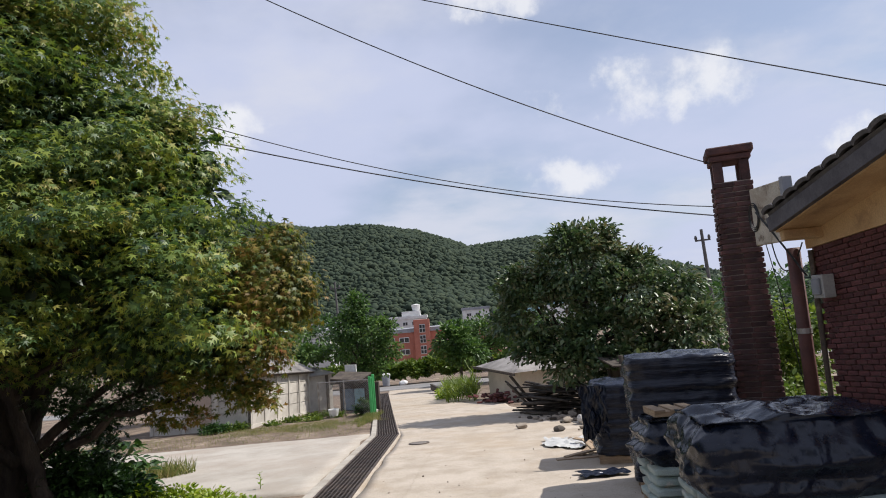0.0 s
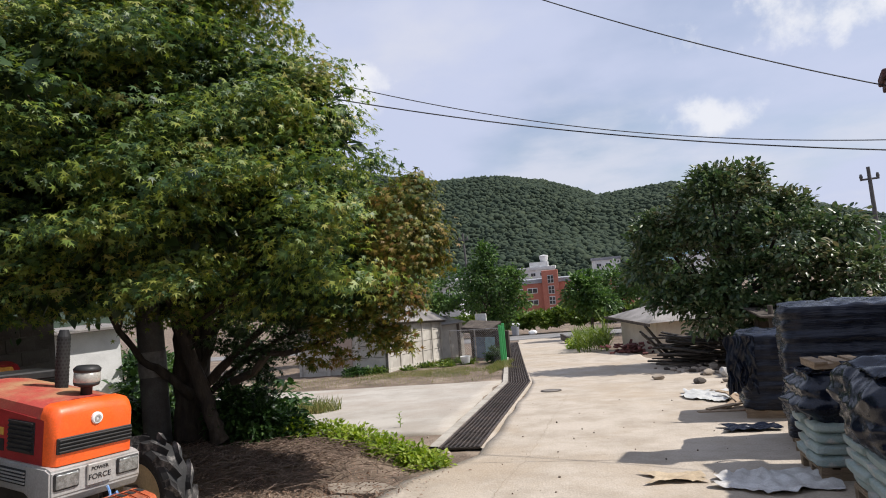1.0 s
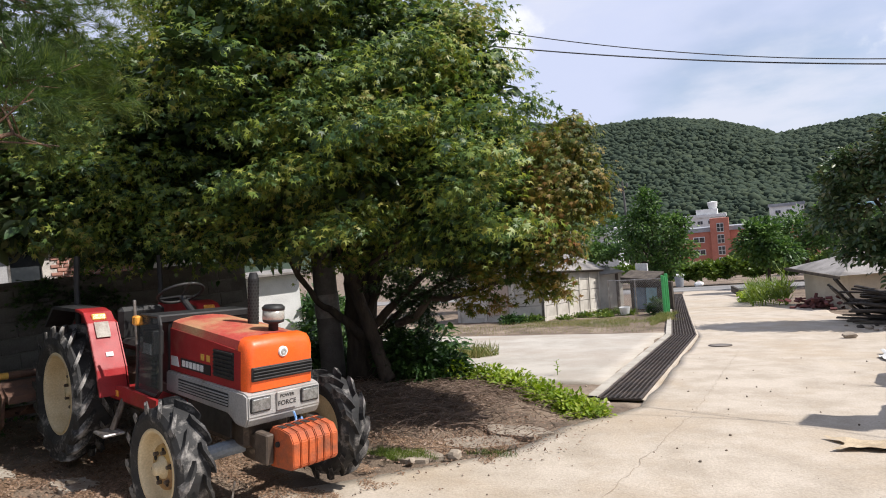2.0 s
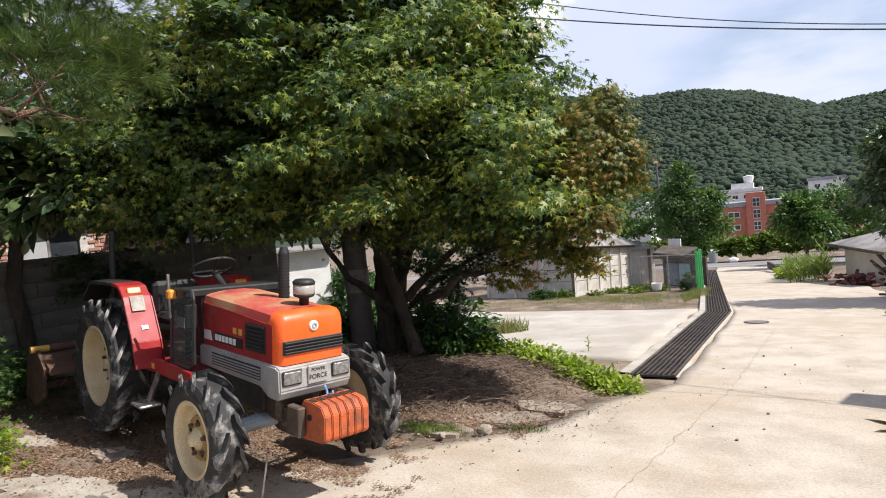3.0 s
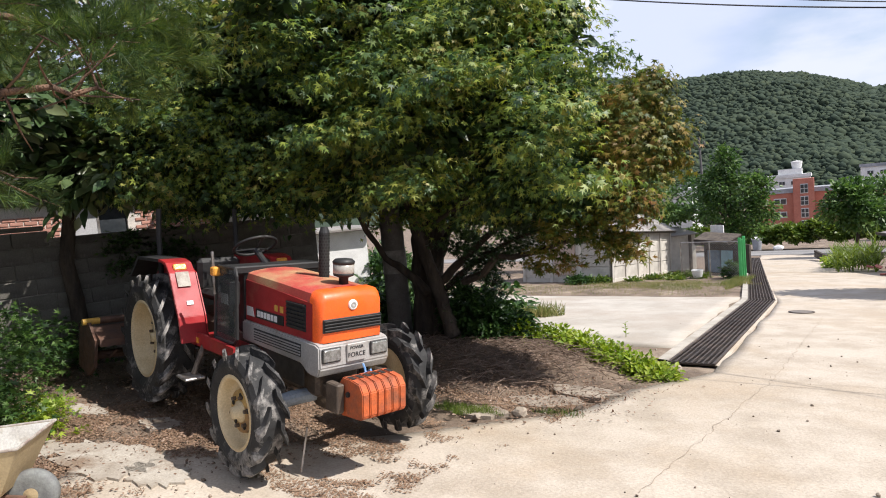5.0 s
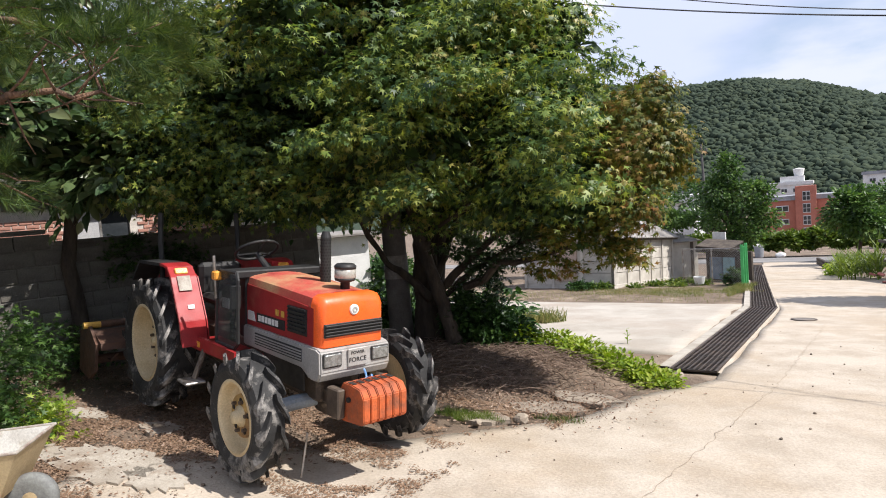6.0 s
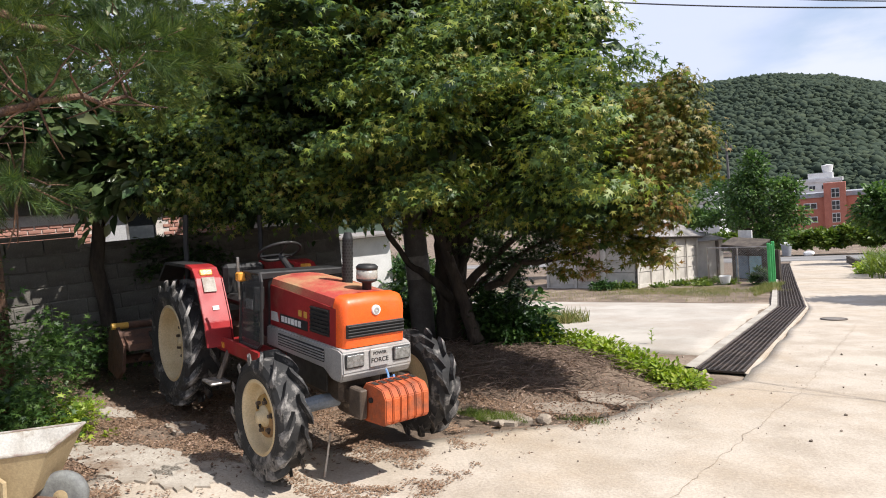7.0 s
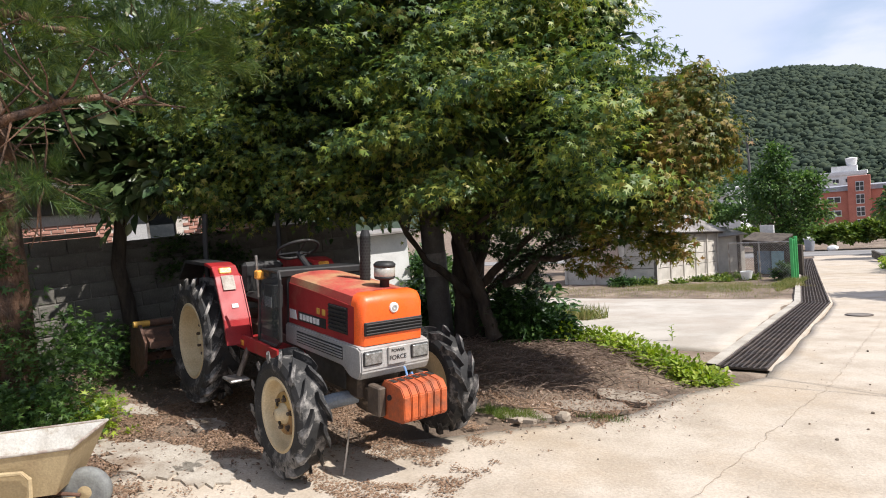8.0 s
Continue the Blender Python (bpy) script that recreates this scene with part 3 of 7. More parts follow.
def make_cracks():
    """Joints and cracks across the lane."""
    lines = [[(-1.5, 4.4), (-1.25, 6.2), (-0.95, 8.2), (-0.75, 11.0), (-0.5, 14.2)], [(-1.6, 8.35), (-0.6, 8.1), (0.6, 8.2), (2.0, 8.0)], [(-1.3, 19.2), (-0.6, 17.6), (-0.9, 15.6)], [(-2.0, 25.0), (-1.2, 22.4), (-0.95, 20.2)]]
    for pts in lines:
        bm = bmesh.new()
        prev = None
        total = sum(math.dist(a, b) for a, b in zip(pts, pts[1:]))
        n = int(total / 0.06)
        for i in range(n + 1):
            x, y = along(pts, total * i / n * 0.999)
            j = 0.05 * noise.noise(Vector((x * 5, y * 5, 2))) + 0.02 * noise.noise(Vector((x * 22, y * 22, 2)))
            w = 0.0015 + 0.0035 * abs(noise.noise(Vector((x * 9, y * 9, 8))))
            dx, dy = pts[-1][0] - pts[0][0], pts[-1][1] - pts[0][1]
            s = math.hypot(dx, dy)
            nx_, ny_ = -dy / s, dx / s
            z = land(x, y) + 0.012 * noise.noise(Vector((x * 0.7, y * 0.7, 9))) + 0.006
            a = bm.verts.new((x + nx_ * (j - w), y + ny_ * (j - w), z))
            b = bm.verts.new((x + nx_ * (j + w), y + ny_ * (j + w), z))
            if prev:
                bm.faces.new((prev[0], prev[1], b, a))
            prev = (a, b)
        part("crack", bm, DARK_JOINT, road)


DARK_JOINT = mat("joint_dirt", (0.36, 0.3, 0.23), (0.28, 0.225, 0.165), 0.95, 6, 60, 0.2)
make_cracks()

# ---- drain with steel grating along the lane ----
GRATE_LINE = [(-1.95, 8.75), (-1.80, 16.8), (-2.48, 23.6), (-4.2, 41.2)]


def make_drain():
    drain = thing("drain_channel", "long steel drain grating set in concrete along the lane", "drain grating", kind="structure")
    total = sum(math.dist(a, b) for a, b in zip(GRATE_LINE, GRATE_LINE[1:]))
    n = int(total / 1.0)
    w, h = 0.27, 0.03
    bm = bmesh.new()
    for k in range(9):
        x = -w + 2 * w * k / 8
        box(x - 0.009, x + 0.009, -0.49, 0.49, -h, 0, bm=bm)
    for k in range(13):
        y = -0.49 + 0.98 * k / 12
        box(-w, w, y - 0.006, y + 0.006, -h, -0.006, bm=bm)
    box(-w - 0.02, -w + 0.012, -0.495, 0.495, -h, 0.004, bm=bm)
    box(w - 0.012, w + 0.02, -0.495, 0.495, -h, 0.004, bm=bm)
    me = mesh_from(bm, "grate_panel", GRATE)
    bed = bmesh.new()
    kerb = bmesh.new()
    lane_rim = bmesh.new()
    prev = None
    for i in range(n):
        s = total * (i + 0.5) / n
        x, y = along(GRATE_LINE, s)
        x0, y0 = along(GRATE_LINE, s - 0.4)
        x1, y1 = along(GRATE_LINE, s + 0.4)
        yaw = math.degrees(math.atan2(-(x1 - x0), y1 - y0))
        pitch = math.degrees(math.atan2(land(x1, y1) - land(x0, y0), math.dist((x0, y0), (x1, y1))))
        g = part("grate_panel", me, None, drain)
        g.matrix_basis = pose(x, y, land(x, y) + 0.028, pitch, 0, yaw + rng.normal() * 0.5)
        g.scale = (1, total / n, 1)
    for i in range(n * 2 + 1):
        s = min(max(total * i / (n * 2), 0.001), total - 0.001)
        x, y = along(GRATE_LINE, s)
        x0, y0 = along(GRATE_LINE, max(s - 0.6, 0))
        x1, y1 = along(GRATE_LINE, min(s + 0.6, total - 0.001))
        d = math.dist((x0, y0), (x1, y1))
        ux, uy = (y1 - y0) / d, -(x1 - x0) / d
        z = land(x, y)
        row = [bm_v(bed, x + ux * o, y + uy * o, z + e) for o, e in ((-0.29, 0.012), (0.29, 0.012))]
        kl = [bm_v(kerb, x + ux * o, y + uy * o, z + e) for o, e in ((-0.45, -0.1), (-0.43, 0.05), (-0.295, 0.045), (-0.292, -0.1))]
        kr = [bm_v(lane_rim, x + ux * o, y + uy * o, z + e) for o, e in ((0.292, -0.1), (0.295, 0.010), (0.34, 0.002), (0.37, -0.1))]
        if prev:
            bed.faces.new((prev[0][0], prev[0][1], row[1], row[0]))
            for own, a, b in ((kerb, prev[1], kl), (lane_rim, prev[2], kr)):
                for k in range(3):
                    own.faces.new((a[k], a[k + 1], b[k + 1], b[k]))
        prev = (row, kl, kr)
    # flat sheet just under the bars, its black painted as the channel's shade
    part("channel_bed", bed, DARK, drain, "near-black sheet standing for the unlit channel below the grating")
    part("concrete_rim", kerb, KERB, drain, "pale concrete rim of the drain")
    part("lane_rim", lane_rim, CONCRETE, drain, "dusty flush concrete edge on the lane side")


def bm_v(bm, x, y, z):
    return bm.verts.new((x, y, z))


make_drain()


MANHOLE = mat("worn_iron_lid", (0.16, 0.14, 0.12), (0.23, 0.2, 0.165), 0.6, 4, 60, 0.2, metal=0.3)


def make_manhole():
    hole = thing("manhole_cover", "round dark iron manhole cover in the concrete lane", "manhole", pose(-0.9, 14.7, land(-0.9, 14.7) + 0.004, -4.5))
    part("lid", lathe([(0.0, 0.012), (0.19, 0.012), (0.2, 0.008)], 28), MANHOLE, hole)
    part("ring", lathe([(0.205, 0.0), (0.207, 0.012), (0.235, 0.01), (0.24, 0.0)], 28), GRATE, hole)


make_manhole()

# ---- wooded hills far behind the village ----
RIDGE_X = [-900, -500, -300, -218, -143, -100, -60, -23, 1, 39, 78, 117, 229, 347, 384, 405, 470, 560, 700]
RIDGE_H = [60, 118, 122, 117, 100, 99, 97, 89, 81, 66, 68, 70, 42, 8, -2, 7, 30, 36, 20]


def hill_height(x, y):
    h = float(np.interp(x * 700 / max(y, 300), RIDGE_X, RIDGE_H))
    t = (y - 290) / 400
    return -12 + (h + 12) * smooth01(t) * (1 if t < 1 else max(0.2, 1 - (t - 1) * 0.5)) + (2 + 5 * max(0.0, 1 - abs(t))) * noise.noise(Vector((x * 0.014, y * 0.014, 0)))


def make_hills():
    verts, faces, nx = [], [], 70
    ys = np.arange(260, 900, 16)
    for y in ys:
        for i in range(nx + 1):
            x = (-1.1 + 2.0 * i / nx) * y
            verts.append((x, y, hill_height(x, y)))
    for j in range(len(ys) - 1):
        for i in range(nx):
            a = j * (nx + 1) + i
            faces.append((a, a + 1, a + nx + 2, a + nx + 1))
    me = bpy.data.meshes.new("hill")
    me.from_pydata(verts, [], faces)
    me.materials.append(FOREST)
    me.shade_smooth()
    tagged(new("hill", me), "broad green wooded hill behind the village", "hill", kind="structure")
    # tree crowns, thick enough to hide the slope
    base = bmesh.new()
    bmesh.ops.create_icosphere(base, subdivisions=1, radius=1)
    bv = np.array([v.co[:] for v in base.verts])
    bf = np.array([[v.index for v in f.verts] for f in base.faces])
    base.free()
    allv, allf, count = [], [], 0
    y = 292.0
    while y < 715:
        step = 1.7 + y * 0.0014
        for x in np.arange(-0.62 * y, 0.72 * y, step):
            px, py = x + rng.normal() * step * 1.3, y + rng.normal() * step * 1.6
            s = 1.75 * (0.6 + 0.9 * rng.random() ** 2)
            bump = 1 + 0.28 * rng.normal(size=(len(bv), 1)).clip(-1.5, 1.5)
            v = bv * bump * s * np.array([1.25, 1.25, 0.8 + 0.5 * rng.random()]) + np.array([px, py, hill_height(px, py) + rng.random() * 0.5])
            allv.append(v)
            allf.append(bf + count)
            count += len(bv)
        y += step * 1.5
    v, f = np.vstack(allv), np.vstack(allf)
    me = bpy.data.meshes.new("forest")
    me.vertices.add(len(v))
    me.vertices.foreach_set("co", v.astype(np.float32).ravel())
    me.loops.add(f.size)
    me.loops.foreach_set("vertex_index", f.astype(np.int32).ravel())
    me.polygons.add(len(f))
    me.polygons.foreach_set("loop_start", np.arange(0, f.size, 3, dtype=np.int32))
    me.update(calc_edges=True)
    me.materials.append(FOREST)
    tagged(new("forest", me), "dense deciduous forest covering the far hills", "forest", kind="stuff")


make_hills()
# ---- tractor ----


def tyre(r, rim_r, width, lugs, lug_h):
    """A lugged farm tyre round the y axis."""
    hw = width / 2
    prof = [(rim_r, -hw * 0.8), (rim_r + (r - rim_r) * 0.35, -hw), (r - lug_h - 0.05, -hw * 0.98), (r - lug_h - 0.008, -hw * 0.8), (r - lug_h, 0), (r - lug_h - 0.008, hw * 0.8), (r - lug_h - 0.05, hw * 0.98), (rim_r + (r - rim_r) * 0.35, hw), (rim_r, hw * 0.8), (rim_r, -hw * 0.8)]
    bm = lathe(prof, 44, "Y", caps=False)
    lug_meshes = []
    for side in (-1, 1):
        lug = bmesh.new()
        ring = []
        wid = 0.027 / r
        steps = (0.0, 0.33, 0.66, 1.0)
        for t in steps:
            ang, y, cut = t * 0.40, side * (0.03 + t * (hw * 1.02 - 0.03)), 0.03 if t == 1 else 0.0
            r0, r1 = r - lug_h - cut - 0.03, r - cut
            ring.append([lug.verts.new((rr * math.cos(ang + da), y, rr * math.sin(ang + da))) for da, rr in ((-wid * 1.35, r0), (-wid, r1), (wid, r1), (wid * 1.35, r0))])
        for a, b in zip(ring, ring[1:]):
            for k in range(3):
                lug.faces.new((a[k], a[k + 1], b[k + 1], b[k]))
        lug.faces.new(ring[0])
        rt = rim_r + (r - rim_r) * 0.55
        tail = [lug.verts.new((rt * math.cos(0.40 + da), side * hw * 1.0, rt * math.sin(0.40 + da))) for da in (-wid, wid)]
        e = ring[-1]
        lug.faces.new((e[1], e[2], tail[1], tail[0]))
        lug.faces.new((e[0], e[1], tail[0]))
        lug.faces.new((e[2], e[3], tail[1]))
        bmesh.ops.recalc_face_normals(lug, faces=lug.faces[:])
        lug_meshes.append(mesh_from(lug, "lug", RUBBER))
    bmesh.ops.recalc_face_normals(bm, faces=bm.faces[:])
    return bm, lug_meshes


def wheel(tractor, x, y, r, rim_r, width, lugs, out, tyre_me, lug_me, rim_me, hub_me, bolt_me):
    w = part("wheel", tyre_me, None, tractor, "black lugged tyre, dusty")
    w.matrix_basis = pose(x, y, r, 0, rng.random() * 40, 0 if out > 0 else 180)
    for side in (0, 1):
        for k in range(lugs):
            g = part("lug", lug_me[side], None, w)
            g.rotation_euler = (0, -2 * math.pi * (k + 0.5 * side) / lugs, 0)
    part("rim", rim_me, None, w, "cream painted steel rim")
    part("hub", hub_me, None, w, "cream wheel hub")
    if r < 0.55:
        d = 0.2 * width / 2 + 0.012
        disc = part("centre_disc", lathe([(rim_r * 0.60, d - 0.02), (rim_r * 0.58, d + 0.004), (rim_r * 0.2, d + 0.008), (0.0, d + 0.008)], 28, "Y"), DISC_OCHRE, w, "ochre stained centre disc", True)
        for k in range(5):
            a = 2 * math.pi * (k + 0.5) / 5
            hole = lathe([(0.0, 0.0), (0.02, 0.0), (0.02, 0.004), (0.0, 0.004)], 12, "Y", m=Matrix.Translation((rim_r * 0.44 * math.cos(a), d + 0.007, rim_r * 0.44 * math.sin(a))))
            part("hole", hole, DARK, disc)
    for k in range(6 if r < 0.55 else 8):
        a = 2 * math.pi * k / (6 if r < 0.55 else 8)
        b = part("bolt", bolt_me, None, w)
        b.location = (rim_r * 0.42 * math.cos(a), (0.2 if r < 0.55 else -0.1) * width / 2 + 0.016, rim_r * 0.42 * math.sin(a))
    return w


DISC_OCHRE = mat("ochre_disc_paint", (0.46, 0.30, 0.10), (0.34, 0.2, 0.07), 0.6, 5, 70, 0.2, stain=(0.14, 0.08, 0.045), stain_scale=9, stain_lo=0.52, stain_hi=0.7)
GRIMY_LABEL = mat("grimy_label", (0.4, 0.37, 0.32), (0.24, 0.18, 0.15), 0.7, 9, 60, 0.1)


def make_tractor():
    tr = thing("tractor", "weathered red and orange farm tractor parked on litter and concrete", "tractor", pose(-6.077, 4.65, -0.257, -4.13, 4.24, -15.36))
    for r, rim_r, width, lugs, x, y in ((0.48, 0.275, 0.235, 13, 2.18, 0.71), (0.64, 0.375, 0.34, 17, 0.0, 0.60)):
        hw = width / 2
        body, lug_me = tyre(r, rim_r, width, lugs, 0.052 if r < 0.55 else 0.06)
        ty = mesh_from(body, "wheel", RUBBER)
        dish = hw * 0.2 if r < 0.55 else -hw * 0.1
        rim = mesh_from(lathe([(rim_r + 0.015, hw * 0.82), (rim_r - 0.012, hw * 0.86), (rim_r - 0.022, hw * 0.7), (rim_r - 0.035, hw * 0.3), (rim_r * 0.87, dish - 0.01), (rim_r * 0.78, dish - 0.03), (rim_r * 0.56, dish - 0.02), (rim_r * 0.5, dish + 0.012), (0.0, dish + 0.012), (0.0, -hw * 0.5), (rim_r - 0.02, -hw * 0.55), (rim_r + 0.015, -hw * 0.8), (rim_r + 0.015, hw * 0.82)], 40, "Y", caps=False), "rim", RIM, True)
        hub = mesh_from(lathe([(0.085, dish), (0.08, dish + 0.03), (0.05, dish + 0.045), (0.045, dish + 0.08), (0.0, dish + 0.08)], 20, "Y"), "hub", RIM, True)
        bolt = mesh_from(lathe([(0.016, 0.0), (0.016, 0.03), (0.008, 0.035), (0.0, 0.035)], 6, "Y"), "bolt", GREASE)
        for s in (-1, 1):
            wheel(tr, x, y * s, r, rim_r, width, lugs, s, ty, lug_me, rim, hub, bolt)
    # bonnet: side panels, dusty top, orange nose
    top = bmesh.new()
    secs = [(1.34, 0.29, 1.34, 1.425), (1.9, 0.295, 1.31, 1.405), (2.42, 0.285, 1.27, 1.375)]
    rows = []
    for x, hw, sh, zt in secs:
        rows.append([top.verts.new((x, y, z)) for y, z in ((-hw, sh), (-hw * 0.94, sh + (zt - sh) * 0.7), (-hw * 0.78, zt - 0.01), (-hw * 0.3, zt + 0.008), (hw * 0.3, zt + 0.008), (hw * 0.78, zt - 0.01), (hw * 0.94, sh + (zt - sh) * 0.7), (hw, sh))])
    for a, b in zip(rows, rows[1:]):
        for i in range(7):
            top.faces.new((a[i], b[i], b[i + 1], a[i + 1]))
    top.faces.new(rows[0])
    bmesh.ops.recalc_face_normals(top, faces=top.faces[:])
    part("bonnet_top", top, TTOP, tr, "faded red bonnet top with brown dust")
    for s in (-1, 1):
        y0 = s * 0.29
        side = prism([(1.34, 0.99), (2.44, 0.985), (2.44, 1.275), (1.9, 1.315), (1.34, 1.345)], y0 - 0.006, y0 + 0.006)
        panel = part("bonnet_side", side, TRED, tr, "dark red bonnet side panel")
        part("side_vent", box(2.06, 2.35, y0 + s * 0.004, y0 + s * 0.012, 1.045, 1.255), TBLACK, panel, "black louvred vent")
        for k in range(7):
            z = 1.06 + k * 0.03
            part("louvre", prism([(2.07, z), (2.34, z), (2.34, z + 0.012), (2.07, z + 0.012)], y0 + s * 0.012, y0 + s * 0.024), TBLACK, panel)
        part("name_plate", box(1.53, 2.01, y0 + s * 0.005, y0 + s * 0.011, 1.035, 1.115), TBLACK, panel, "black maker's strip")
        part("stripe", prism([(1.36, 1.035), (1.50, 1.035), (1.47, 1.115), (1.36, 1.115)], y0 + s * 0.005, y0 + s * 0.011), WHITE, panel, "white slanted flash")
        for k in range(7):
            x = 1.56 + k * 0.06
            if k != 6:
                part("letter_bar", box(x, x + 0.045, y0 + s * 0.011, y0 + s * 0.014, 1.05, 1.10), WHITE, panel)
        for k in range(2):
            x = 1.86 + k * 0.09
            part("letter_bar", box(x, x + 0.05, y0 + s * 0.006, y0 + s * 0.011, 1.14, 1.19), YELLOW, panel)
    nose = bmesh.new()
    rows = []
    for x, hw, z0, z1 in ((2.40, 0.295, 0.985, 1.375), (2.47, 0.295, 0.985, 1.37), (2.515, 0.285, 0.985, 1.345), (2.535, 0.27, 0.985, 1.30), (2.545, 0.262, 0.985, 1.2)):
        rows.append([nose.verts.new((x, y, z)) for y, z in ((-hw, z0), (-hw, z0 + (z1 - z0) * 0.45), (-hw, z1 - 0.07), (-hw * 0.93, z1 - 0.015), (-hw * 0.8, z1), (0, z1 + 0.008), (hw * 0.8, z1), (hw * 0.93, z1 - 0.015), (hw, z1 - 0.07), (hw, z0 + (z1 - z0) * 0.45), (hw, z0))])
    for a, b in zip(rows, rows[1:]):
        for i in range(10):
            nose.faces.new((a[i], b[i], b[i + 1], a[i + 1]))
    nose.faces.new(rows[-1])
    bmesh.ops.recalc_face_normals(nose, faces=nose.faces[:])
    nose_ob = part("nose", nose, TORANGE, tr, "bright orange bonnet nose", True)
    part("grille", box(2.53, 2.553, -0.268, 0.268, 1.06, 1.165, 0.005), TBLACK, nose_ob, "black front grille")
    for k in range(4):
        z = 1.072 + k * 0.024
        part("slat", box(2.55, 2.566, -0.262, 0.262, z, z + 0.010, 0.003), TBLACK, nose_ob)
    part("badge", lathe([(0.0, 0.012), (0.034, 0.012), (0.040, 0.006), (0.040, -0.01)], 24, "X", m=Matrix.Translation((2.545, -0.0, 1.255))), WHITE, nose_ob, "round pale emblem")
    part("badge_mark", lathe([(0.012, 0.0), (0.012, 0.004), (0.024, 0.004), (0.024, 0.0)], 16, "X", m=Matrix.Translation((2.557, 0, 1.255))), TSILVER, nose_ob)
    # silver lower band and bumper
    band = prism([(1.32, 0.81), (1.32, 0.985), (2.52, 0.985), (2.575, 0.965), (2.585, 0.80), (2.55, 0.735), (2.42, 0.735), (2.3, 0.80)], -0.325, 0.325, bevel=0.012)
    band_ob = part("front_band", band, TSILVER, tr, "silver grille surround, scuffed")
    for s in (-1, 1):
        part("side_grille", box(1.55, 2.32, s * 0.322, s * 0.330, 0.85, 0.95), TBLACK, band_ob)
        for k in range(4):
            z = 0.862 + k * 0.022
            part("slat", box(1.55, 2.32, s * 0.328, s * 0.338, z, z + 0.009), TSILVER, band_ob)
        lamp = part("headlight", box(2.575, 2.594, s * 0.135, s * 0.305, 0.842, 0.955, 0.008), TBLACK, band_ob, "rectangular headlight")
        part("lens", box(2.59, 2.602, s * 0.145, s * 0.295, 0.852, 0.945, 0.006), LENS, lamp)
    plate = part("sign_plate", box(2.58, 2.60, -0.085, 0.085, 0.825, 0.965, 0.005), TSILVER, band_ob, "grey plate with raised lettering")
    for word, z, size in (("POWER", 0.921, 0.034), ("FORCE", 0.862, 0.05)):
        cu = bpy.data.curves.new("word", "FONT")
        cu.body, cu.size, cu.extrude, cu.align_x = word, size, 0.0015, "CENTER"
        tmp = bpy.data.objects.new("word", cu)
        me = bpy.data.meshes.new_from_object(tmp)
        bpy.data.objects.remove(tmp)
        me.materials.append(TBLACK)
        lt = part("lettering", me, None, plate)
        lt.matrix_basis = pose(2.602, 0, z, 90, 0, 90)
        lt.scale = (1.05, 1, 1)
    # chassis and engine below
    part("engine", box(1.30, 2.35, -0.20, 0.20, 0.50, 0.84, 0.03), GREASE, tr, "oily grey engine block")
    part("radiator_screen", box(1.62, 2.28, -0.285, -0.27, 0.60, 0.82), TBLACK, tr)
    part("chassis", box(-0.35, 1.5, -0.22, 0.22, 0.45, 0.85, 0.04), GREASE, tr, "cast iron gearbox and frame")
    part("front_beam", box(1.7, 2.62, -0.15, 0.15, 0.50, 0.62, 0.015), GREASE, tr)
    part("front_axle", tube([(2.18, -0.60, 0.47), (2.18, -0.32, 0.49), (2.18, 0.32, 0.49), (2.18, 0.60, 0.47)], [0.055, 0.06, 0.06, 0.055], 12), GREYPAINT, tr, "grey front axle")
    part("axle_housing", lathe([(0.0, -0.12), (0.09, -0.11), (0.125, -0.04), (0.125, 0.06), (0.08, 0.12), (0.0, 0.12)], 16, "X", m=Matrix.Translation((2.2, 0, 0.47))), GREASE, tr, smooth=True)
    for s in (-1, 1):
        part("knuckle", lathe([(0.0, -0.1), (0.07, -0.1), (0.075, 0.08), (0.05, 0.12), (0.0, 0.12)], 14, "Z", m=Matrix.Translation((2.18, s * 0.56, 0.47))), GREASE, tr, smooth=True)
        part("tie_rod", tube([(2.02, s * 0.58, 0.46), (2.02, s * 0.08, 0.47)], 0.017, 8), STEEL, tr)
        part("rear_axle", tube([(0, s * 0.2, 0.64), (0, s * 0.52, 0.64)], [0.11, 0.085], 14), GREASE, tr)
    # iron suitcase weights on a bracket
    part("weight_bracket", box(2.5, 2.9, -0.17, 0.17, 0.54, 0.58, 0.006), GREASE, tr)
    part("bracket_block", box(2.58, 2.74, -0.27, -0.205, 0.49, 0.71, 0.01), GREASE, tr, "dusty yellow-brown weight carrier end")
    wout = [(x, z + 0.05) for x, z in ((2.68, 0.41), (2.93, 0.43), (2.96, 0.46), (2.955, 0.63), (2.91, 0.69), (2.80, 0.705), (2.70, 0.705), (2.66, 0.66), (2.66, 0.44))]
    for k in range(6):
        y = -0.198 + k * 0.068
        wt = part("front_weight", prism(wout, y, y + 0.061, bevel=0.007), WEIGHT, tr, "orange cast iron ballast weight, scuffed")
        part("grip_slot", box(2.74, 2.81, y + 0.012, y + 0.049, 0.750, 0.7585), DARK, wt)
    part("hitch_pin", tube([(2.78, -0.198, 0.64), (2.78, -0.215, 0.64)], 0.02, 10), DARK, tr)
    part("blue_rope", tube([(2.60, 0.06, 0.79), (2.64, 0.05, 0.76), (2.68, 0.03, 0.735), (2.72, 0.06, 0.725), (2.66, 0.09, 0.75), (2.62, 0.08, 0.72), (2.64, -0.10, 0.705), (2.70, -0.05, 0.715)], 0.009, 6), mat("blue_rope", (0.08, 0.22, 0.5), (0.3, 0.4, 0.55), 0.7, 30, 90, 0.3), tr, "knotted blue rope")
